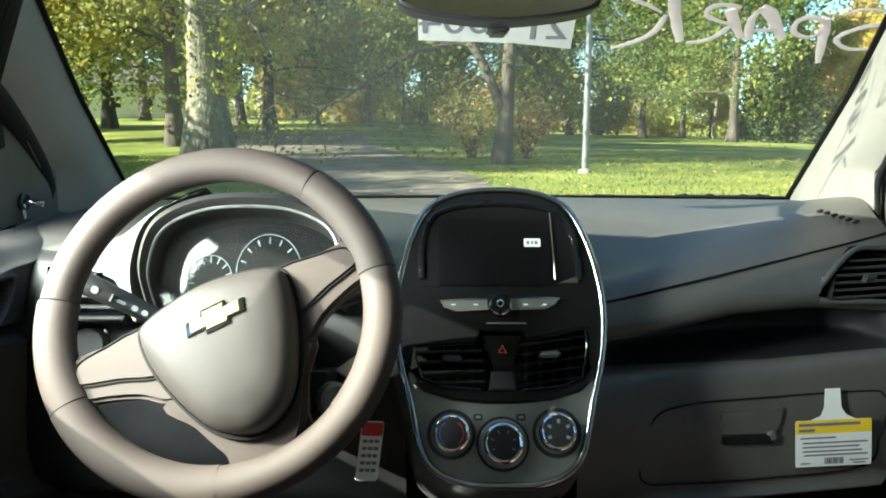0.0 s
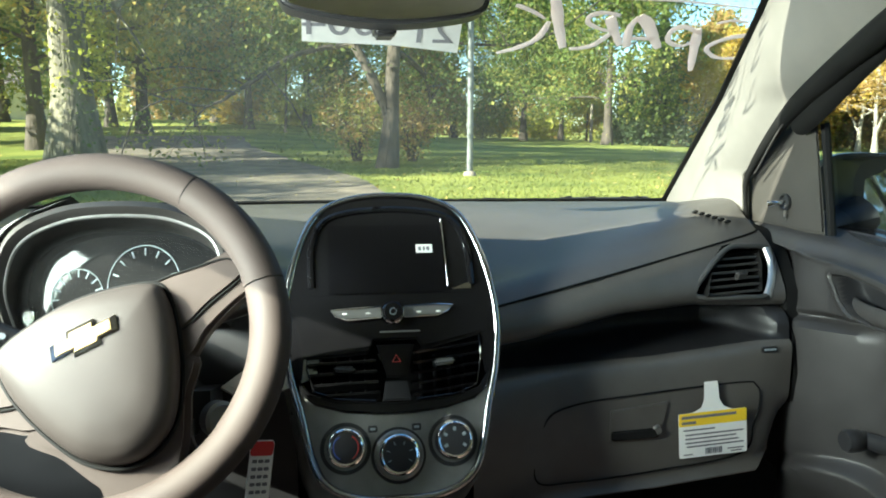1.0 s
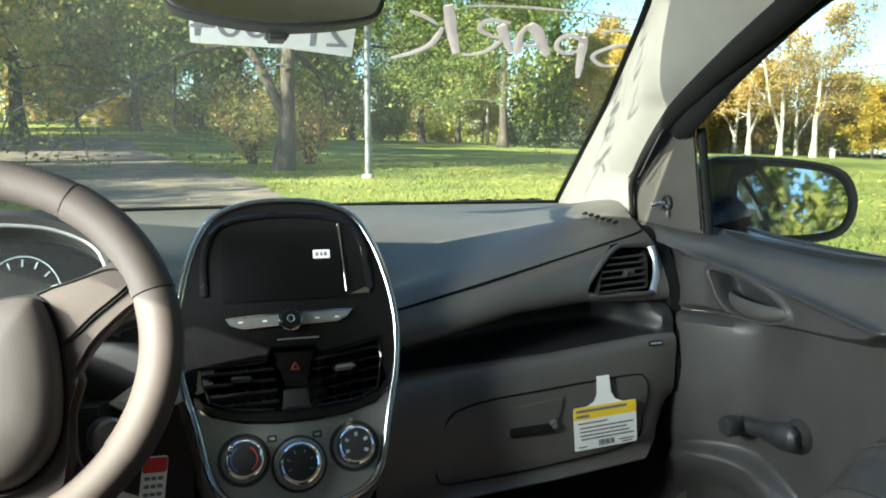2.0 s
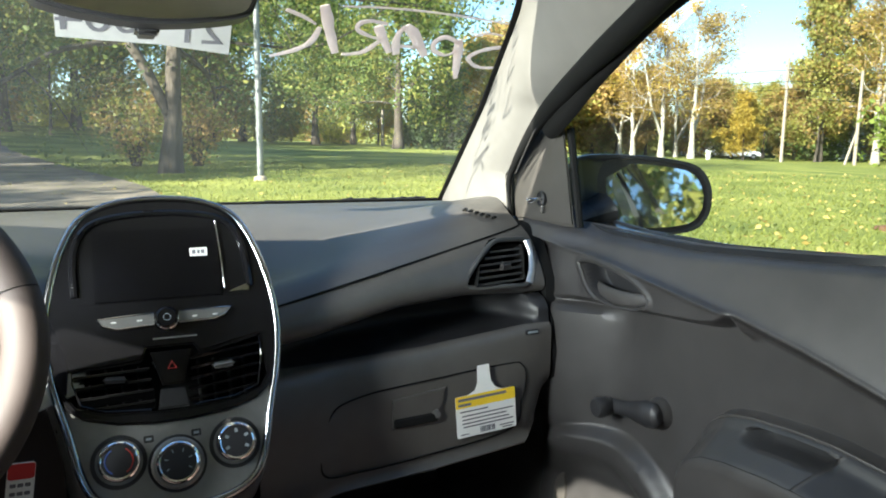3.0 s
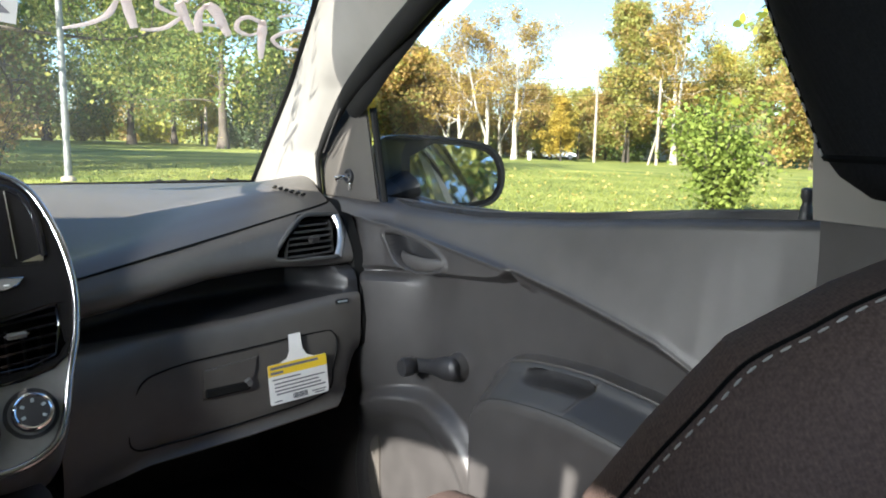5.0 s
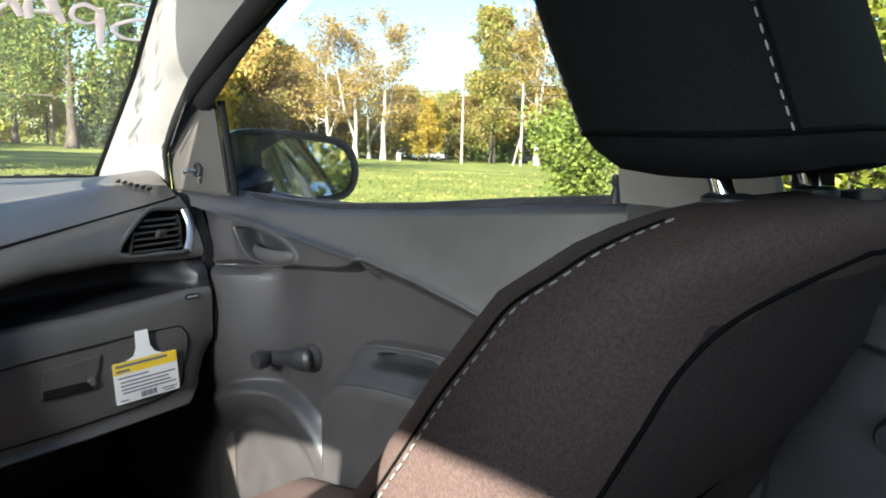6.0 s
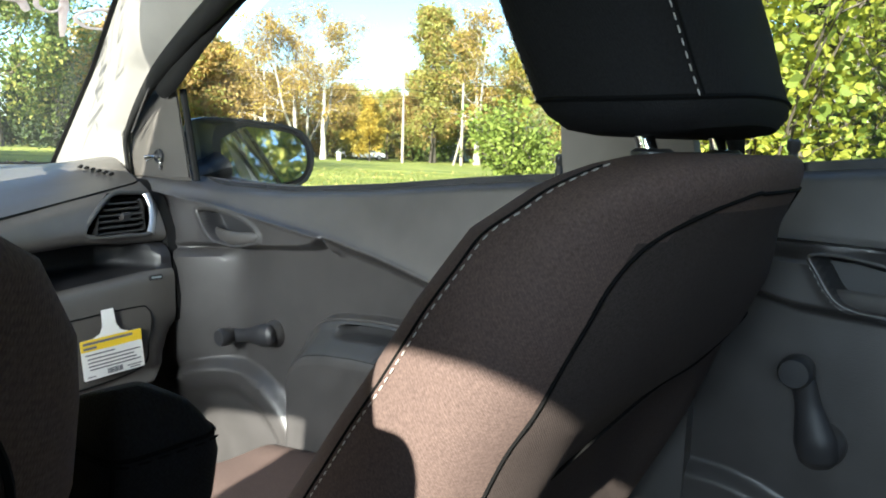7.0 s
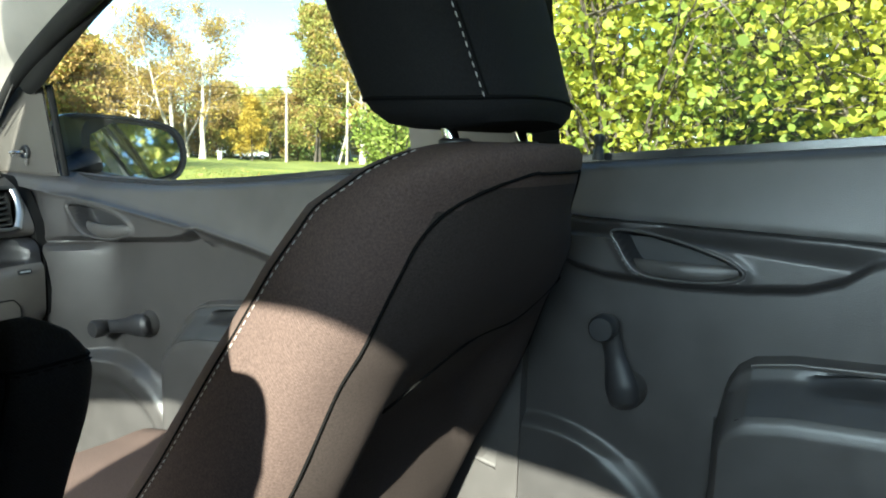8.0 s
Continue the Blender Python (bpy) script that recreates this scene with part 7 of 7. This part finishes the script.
    for az, dist, a, b in ((58.5, 10.6, 0.75, 0.4), (44.5, 7.6, 0.55, 0.16), (53.0, 7.6, 0.4, 0.13)):
        x, y, z = polar(az, dist)
        bm = lathe([(1.0, -0.03), (0.9, 0.03), (0.6, 0.06), (0.0, 0.08)], pose(x, y, z) @ pose(0, 0, 0, 0, 0, -az) @ Matrix.Diagonal((a, b, 1, 1)), 28)
        ob = part("mulch_bed", bm, M_MULCH)
        tagged(ob, "reddish-brown patch of bark mulch on the lawn", "mulch bed", kind="stuff")


ground()


def plants():
    big = tree("oak_tree", "massive old tree with pale ridged bark and ivy", 19, 0.70, 0.22, 8.5, 26, 26000, 0.20, M_BARK, L_OLIVE, 3, category="tree", group="park trees")
    plant(big, -17.3, 25.5, 30, 1.0, True)
    ivy_rs = np.random.RandomState(8)
    n = 2200
    a, z = ivy_rs.rand(n) * 6.283, 2.0 + 7 * ivy_rs.rand(n)
    r = 0.55 + 0.55 * ivy_rs.rand(n) ** 2
    v, f = leaf_cloud(np.stack([r * np.cos(a) * 0.9 + 0.35, r * np.sin(a), z], 1), 0.17, 9)
    tagged(cloud_object("shoots", v, f, L_LIME, big, "bright leafy shoots on the trunk"), kind="stuff")
    maple = tree("maple_tree", "broad maple with a forked dark trunk and low hanging boughs", 12.5, 0.25, 0.25, 9.6, 40, 66000, 0.120, M_DARKBARK, [L_MAPLE, L_OLIVE], 14, lean=(0.09, 0.0), fork=True, droop=0.30, group="park trees")
    plant(maple, 4.4, 20.8, 0, 1.0, True)
    mid = tree("park_tree", "tall shade tree with yellowing leaves", 14, 0.34, 0.24, 7.2, 26, 26000, 0.27, M_DARKBARK, [L_OLIVE, L_YELLOW], 21, far=True, group="park trees")
    plant(mid, -19.6, 33, 0, 1.05, True)
    green = tree("park_tree", "tall green shade tree", 15, 0.40, 0.24, 7.6, 26, 27000, 0.28, M_DARKBARK, [L_GREEN, L_OLIVE], 33, far=True, droop=0.12, group="park trees")
    plant(green, -12.9, 46, 0, 1.0, True)
    slim = tree("young_tree", "slender young tree with thin foliage", 7.0, 0.11, 0.30, 2.6, 14, 4800, 0.18, M_DARKBARK, L_OLIVE, 41, lean=(0.05, 0), far=True, group="park trees")
    plant(slim, -3.1, 52, 0, 1.0, True)
    gold = tree("yellow_tree", "small tree in golden yellow leaf", 8.5, 0.13, 0.12, 3.2, 20, 11000, 0.27, M_DARKBARK, L_YELLOW, 52, far=True, group="park trees")
    plant(gold, -9.4, 60, 0, 1.0, True)
    rust = tree("orange_tree", "round tree in orange-brown leaf", 10.5, 0.20, 0.10, 5.4, 24, 20000, 0.34, M_DARKBARK, [L_ORANGE, L_OLIVE], 63, far=True, group="park trees")
    plant(rust, 33.5, 88, 0, 1.18, True)
    birch = tree("birch_tree", "pale-stemmed tree with sparse orange leaves", 15.5, 0.30, 0.28, 4.6, 22, 5600, 0.24, M_PALEBARK, [L_ORANGE, L_YELLOW], 74, lean=(0.02, 0.02), far=True, fork=True, group="pale-stemmed trees")
    plant(birch, 40.6, 82, 0, 1.0, True)
    tall = tree("tall_tree", "tall bushy tree, green turning yellow", 19, 0.36, 0.13, 5.2, 28, 22000, 0.33, M_DARKBARK, [L_OLIVE, L_ORANGE], 85, far=True, group="far trees")
    plant(tall, 51.0, 92, 0, 1.0, True)
    plain = tree("edge_tree", "shade tree at the far edge of the park", 14, 0.34, 0.2, 6.8, 16, 3600, 0.62, M_DARKBARK, [L_OLIVE, L_GREEN], 91, far=True, group="park trees")
    plant(plain, -38, 62, 0, 0.9, True)
    fir = spruce("spruce_tree", "dark green spruce with drooping tiers", 10.5, 3.2, 9000, 96)
    plant(fir, 24.7, 62, 0, 1.0, True)
    for proto, az, dist, turn, sc in (
            (green, -23.8, 55, 50, 1.1), (mid, -27.5, 44, 90, 1.1), (green, -30.5, 38, 10, 1.0), (mid, -15.0, 60, 200, 1.15), (green, -8.0, 70, 120, 1.1),
            (green, -21.5, 75, 10, 1.2), (rust, -11.0, 82, 20, 1.0), (mid, -5.7, 56, 140, 0.95), (green, -1.5, 66, 220, 1.0), (mid, 1.5, 80, 20, 1.2),
            (gold, -4.5, 78, 60, 1.0), (gold, 0.5, 70, 150, 0.8), (gold, -16.5, 80, 60, 1.0), (rust, 7.5, 72, 80, 0.75), (green, 9.5, 85, 60, 1.0), (gold, 13.0, 88, 100, 0.9),
            (green, 14.8, 70, 300, 0.9), (mid, 17.6, 84, 10, 0.9), (gold, 19.5, 92, 0, 1.0), (fir, 22.4, 78, 40, 0.85), (green, 21.0, 58, 170, 0.95), (rust, 28.3, 80, 40, 1.1),
            (gold, 27.3, 66, 70, 1.05), (gold, 30.0, 74, 10, 1.2), (rust, 31.6, 95, 100, 1.1), (rust, 35.6, 92, 160, 1.05), (rust, 37.4, 96, 220, 0.95), (rust, 39.5, 104, 30, 0.95),
            (birch, 38.6, 84, 90, 0.9), (birch, 42.7, 80, 200, 1.0), (birch, 37.6, 88, 300, 0.85), (birch, 41.6, 92, 140, 0.8), (rust, 43.8, 104, 70, 0.85), (mid, 45.0, 108, 60, 0.65),
            (gold, 46.2, 82, 20, 0.78), (mid, 47.5, 104, 160, 0.62), (tall, 53.2, 100, 140, 0.92), (rust, 49.5, 100, 10, 0.8), (birch, 54.4, 88, 40, 1.15), (rust, 55.6, 102, 60, 0.85),
            (mid, 57.5, 96, 30, 0.9), (tall, 60.5, 92, 200, 0.9), (rust, 63.5, 84, 20, 1.0), (green, 67.0, 80, 60, 0.9), (tall, 71.0, 74, 20, 0.9), (rust, 75.5, 70, 100, 0.9), (plain, 80, 66, 0, 1.0), (plain, 86, 60, 50, 1.0), (plain, 93, 60, 20, 1.0), (plain, 101, 58, 70, 1.1),
            (plain, -47, 70, 70, 1.0), (plain, -43, 58, 150, 1.0), (plain, -62, 66, 40, 0.9), (plain, -54, 64, 200, 0.9), (mid, -50, 23.5, 100, 0.85), (mid, -75, 24, 10, 0.85), (plain, -66, 34, 10, 0.9), (plain, -76, 60, 20, 0.9), (plain, -92, 62, 80, 0.9),
            (plain, 146, 30, 70, 0.8), (plain, 160, 34, 130, 1.0), (plain, 168, 40, 10, 1.0), (plain, 178, 36, 200, 1.0), (plain, 189, 40, 10, 1.0), (plain, 118, 40, 60, 1.0)):
        plant(proto, az, dist, turn, sc)


plants()


def bush(name, label, az, dist, height, width, n, leaf, foliage, seed, stems=26):
    rs = np.random.RandomState(seed)
    t = thing(name, label, "shrub", "shrubs")
    bm = bmesh.new()
    ends = []
    for i in range(stems):
        a, q = rs.rand() * 6.283, 0.35 + 0.65 * rs.rand()
        top = Vector((math.cos(a) * width * 0.5 * q, math.sin(a) * width * 0.5 * q, height * (0.55 + 0.45 * rs.rand())))
        mid = Vector((top.x * 0.35, top.y * 0.35, top.z * 0.55))
        pts = spline([(top.x * 0.08, top.y * 0.08, -0.1), mid, top], 5)
        r0 = 0.010 + 0.006 * height * rs.rand()
        tube(pts, [r0 * (1 - 0.8 * j / (len(pts) - 1)) for j in range(len(pts))], n=5, bm=bm)
        for j in range(3, len(pts)):
            ends += [np.array(pts[j])] * 1
            d = Vector(rs.normal(size=3)).normalized() * width * 0.16
            e = pts[j] + d
            tube([pts[j], pts[j] + d * 0.6 + Vector((0, 0, 0.02)), e], [r0 * 0.4, r0 * 0.3, r0 * 0.1], n=4, bm=bm)
            ends += [np.array(e), np.array(pts[j] + d * 0.6)]
    part("stems", bm, M_DARKBARK, t, "thin branching stems")
    ends = np.array(ends)
    c = ends[rs.randint(0, len(ends), n)] + rs.normal(size=(n, 3)) * width * 0.065
    c = c[c[:, 2] > 0.03]
    mats = foliage if isinstance(foliage, (list, tuple)) else [foliage]
    share = np.sin(c[:, 0] * 2.3 + c[:, 2] * 3.1) + np.sin(c[:, 1] * 2.9 - c[:, 2] * 1.7) + 1.2 * rs.normal(size=len(c))
    for j, mt in enumerate(mats):
        sel = c if len(mats) == 1 else c[(share < 0.5) if j == 0 else (share >= 0.5)]
        v, f = leaf_cloud(sel, leaf, seed + j, 0.3, dist < 12, dist > 50)
        tagged(cloud_object("foliage" if j == 0 else "green_foliage", v, f, mt, t, "many small leaves"), kind="stuff")
    x, y, z = polar(az, dist)
    t.location = (x, y, z)
    return t


bush("lawn_shrub", "rounded yellow-green shrub standing in bark mulch", 58.2, 10.9, 1.55, 1.5, 6400, 0.064, L_SHRUB, 7)
bush("hedge_bush", "large sunlit bush of yellow-green leaves beside the car", 76, 5.4, 3.6, 3.4, 12600, 0.060, [L_LIME, L_SHRUB], 17, 34)
bush("hedge_bush", "large sunlit bush of yellow-green leaves beside the car", 97, 5.0, 3.4, 3.2, 11600, 0.060, [L_LIME, L_SHRUB], 19, 32)
bush("hedge_bush", "tall green bush behind the sunlit one", 86, 8.5, 3.6, 4.6, 5200, 0.10, L_OLIVE, 23, 50)
bush("hedge_bush", "low green bush under the sunlit one", 80, 7.0, 1.7, 3.2, 4200, 0.075, L_GREEN, 25, 40)
bush("hedge_bush", "low green bush under the sunlit one", 93, 7.0, 1.7, 3.2, 4200, 0.075, L_GREEN, 27, 40)
bush("understorey_bush", "sparse brownish bush round the maple's foot", 2.2, 24.5, 2.3, 3.0, 2400, 0.11, [L_OLIVE, L_ORANGE], 29)
bush("understorey_bush", "sparse brownish bush round the maple's foot", 6.4, 24.5, 2.1, 2.6, 1800, 0.11, [L_ORANGE, L_OLIVE], 31)
for k, (az, d, h, w, mt) in enumerate(((-6.8, 66, 2.4, 6, L_YELLOW), (-2.4, 70, 2.6, 7, L_LIME), (6.5, 75, 3.2, 8, L_LIME), (11.5, 86, 3.0, 9, L_OLIVE), (16.5, 88, 3.0, 9, L_LIME), (23.5, 84, 3.4, 9, L_OLIVE), (30, 90, 3.2, 9, L_OLIVE), (36, 98, 3.5, 10, L_OLIVE), (45, 100, 3, 10, L_OLIVE), (51, 99, 3, 9, L_GREEN), (57, 92, 3, 10, L_OLIVE))):
    bush("far_bush", "far bush along the edge of the park", az, d, h, w, 2400, 0.34, mt, 200 + k, 22)


for k, (az, d, h, w, mt) in enumerate(((158, 30, 5.5, 9, L_OLIVE), (168, 34, 6.5, 10, L_GREEN), (178, 32, 6.0, 10, L_OLIVE), (188, 36, 6.5, 10, L_GREEN), (198, 34, 6.0, 10, L_OLIVE), (148, 30, 6.0, 10, L_GREEN))):
    bush("far_bush", "tall bush at the edge of the park behind the car", az, d, h, w, 5000, 0.36, mt, 260 + k, 30)


def woods():
    """The closed belt of trees at the park's far side."""
    rs = np.random.RandomState(77)
    n = 90000
    az = rs.rand(n) * 165 - 45
    top = 6.5 + 2.5 * np.sin(az * 0.45) + 2.0 * np.sin(az * 1.37 + 1) + 1.2 * np.sin(az * 3.1)
    top = np.where((az > 41) & (az < 62), top * 0.62, top)
    d = 112 + 14 * rs.rand(n)
    z = top * rs.rand(n) ** 0.8
    x, y = d * np.sin(np.radians(az)), d * np.cos(np.radians(az))
    c = np.stack([x, y, z - 1.5 * (x > 20)], 1)
    kind = (np.sin(az * 0.9) + 0.6 * np.sin(az * 2.3) + 0.5 * rs.rand(n)) > 0.55
    for sel, mt in ((kind, L_ORANGE), (~kind, L_OLIVE)):
        v, f = leaf_cloud(c[sel], 0.70, 5, far=True)
        ob = cloud_object("far_woods", v, f, mt)
        tagged(ob, "dense far belt of autumn trees", "woods", kind="stuff")


woods()

M_WOOD = mat("weathered_pole_wood", (0.30, 0.255, 0.20), rough=0.9, var=0.2, scale=2.0, bump=0.6, bscale=30, stretch=(1, 1, 0.1))
M_GALV = mat("galvanised_steel", (0.20, 0.21, 0.21), rough=0.5, metal=0.4, var=0.1, scale=6, bump=0.1)
M_HOUSE = mat("white_siding", (0.74, 0.73, 0.70), rough=0.7, var=0.06, scale=1.5, bump=0.2, bscale=20)
M_ROOF = mat("grey_shingle", (0.13, 0.11, 0.105), rough=0.9, var=0.25, scale=2, bump=0.5, bscale=10)
M_PANE = mat("dark_window_pane", (0.03, 0.035, 0.04), rough=0.1, var=0.1, bump=0)
M_CARBODY = mat("pale_car_paint", (0.65, 0.68, 0.72), rough=0.3, var=0.03, bump=0, coat=0.4)


def lamp_pole():
    x, y, z = polar(10.75, 17.3)
    t = thing("steel_pole", "thin grey galvanised steel pole on a small concrete foot", "pole")
    part("shaft", tube([(x, y, z - 0.2), (x, y, z + 3), (x - 0.02, y, z + 8.5)], [0.075, 0.068, 0.05], n=16), M_GALV, t)
    part("foot", lathe([(0.15, -0.05), (0.15, 0.05), (0.12, 0.09), (0.08, 0.10)], pose(x, y, z), 20), M_WOOD, t)
    part("band", lathe([(0.085, 0), (0.085, 0.10), (0.07, 0.10)], pose(x, y, z + 1.1), 16), M_GALV, t)


lamp_pole()


def wood_pole(az, dist, h, wires=True):
    x, y, z = polar(az, dist)
    t = thing("utility_pole", "pale weathered wooden utility pole", "pole", "utility poles")
    part("shaft", tube([(x, y, z - 0.2), (x + 0.03, y, z + h)], [0.17, 0.13], n=12), M_WOOD, t)
    return t


wood_pole(48.7, 82, 10.2)
wood_pole(53.2, 77, 8.3)
wood_pole(46.0, 100, 8.6)
wood_pole(19.8, 74, 3.6)
x, y, z = polar(52.6, 77)
stay = thing("pole_brace", "pale timber brace leaning beside the pole", "pole")
part("shaft", tube([(x, y, z - 0.1), (x + 1.0, y - 0.7, z + 4.6)], [0.12, 0.10], n=10), M_WOOD, stay)
for k, (h0, h1) in enumerate(((8.0, 7.6), (7.2, 6.9), (6.4, 6.2), (9.4, 8.1))):
    pts = []
    for s in range(25):
        az = 32 + 46 * s / 24
        px, py, pz = polar(az, 84 - 4 * math.sin(radians((az - 32) * 3.9)))
        pts.append((px, py, pz + h0 + (h1 - h0) * s / 24 - 0.5 * abs(math.sin(radians((az - 48.7) * 20)))))
    cable = part("cable", tube(pts, 0.022, n=5), M_RUBBER)
    tagged(cable, "thin dark overhead cable between the poles", "cable", "overhead cables")


def house(az, dist, w, d, h, label, turn=0):
    x, y, z = polar(az, dist)
    t = thing("house", label, "house", "far houses", at=(x, y, z))
    t.rotation_euler = (0, 0, radians(-az + turn))
    part("wall", rbox((w, d, h + 1), pose(0, 0, h / 2 - 0.5), 0.02, 1), M_HOUSE, t, "white siding wall")
    bm = bmesh.new()
    a = [bm.verts.new(p) for p in ((-w / 2 - 0.4, -d / 2 - 0.4, h), (w / 2 + 0.4, -d / 2 - 0.4, h), (w / 2 + 0.4, d / 2 + 0.4, h), (-w / 2 - 0.4, d / 2 + 0.4, h), (-w / 2 - 0.4, 0, h + d * 0.33), (w / 2 + 0.4, 0, h + d * 0.33))]
    for f in ((0, 1, 5, 4), (2, 3, 4, 5), (0, 4, 3), (1, 2, 5), (0, 3, 2, 1)):
        bm.faces.new([a[i] for i in f])
    part("roof", bm, M_ROOF, t, "grey shingle roof", smooth=False)
    k = max(2, int(w / 3))
    for i in range(k):
        cx = -w / 2 + w * (i + 0.5) / k
        win = part("window", rbox((1.1, 0.08, 1.3), pose(cx, -d / 2 - 0.02, 1.5), 0.02, 1), M_HOUSE, t)
        part("pane", rbox((0.9, 0.06, 1.1), pose(cx, -d / 2 - 0.05, 1.5), 0.01, 1), M_PANE, win)
    return t


house(-22.3, 88, 12, 8, 3.2, "low white house behind the far trees")
house(54.0, 112, 14, 9, 4.0, "white house half hidden by trees")
house(44.5, 118, 10, 8, 3.4, "white house half hidden by trees")
house(82, 40, 12, 8, 3.5, "pale house seen through the bushes")


def parked_car(az, dist, label):
    x, y, z = polar(az, dist)
    t = thing("parked_car", label, "car", at=(x, y, z))
    t.rotation_euler = (0, 0, radians(-az + 8))
    prof = [(-2.1, 0.35), (-2.1, 0.85), (-1.9, 0.95), (-1.5, 1.42), (0.35, 1.45), (1.05, 1.0), (1.95, 0.85), (2.1, 0.65), (2.1, 0.35)]
    part("body", prism([(u, v) for u, v in prof][::-1], 1.65, frame_of((0, -0.82, 0), (1, 0, 0), (0, 0, 1)), 0.06), M_CARBODY, t, "pale painted body")
    part("side_window", prism([(-1.45, 1.0), (-1.3, 1.36), (0.30, 1.38), (0.80, 1.02)][::-1], 0.01, frame_of((0, -0.825, 0), (1, 0, 0), (0, 0, 1))), M_PANE, t)
    for u in (-1.3, 1.3):
        for v in (-0.78, 0.78):
            wh = part("wheel", lathe([(0.20, -0.1), (0.31, -0.09), (0.31, 0.09), (0.20, 0.1)], frame_of((u, v, 0.31), (1, 0, 0), (0, 0, 1)), 24), M_RUBBER, t)
            part("rim", lathe([(0.19, -0.105), (0.19, 0.105), (0.05, 0.108)], frame_of((u, v, 0.31), (1, 0, 0), (0, 0, 1)), 16), M_GALV, wh)
    return t


parked_car(46.1, 97, "pale parked car on the far road")
parked_car(44.8, 104, "pale parked car on the far road")
x, y, z = polar(43.9, 80)
marker = tagged(part("marker_post", rbox((0.35, 0.3, 0.9), pose(x, y, z + 0.4), 0.04), M_HOUSE), "short white marker post on the lawn", "post")
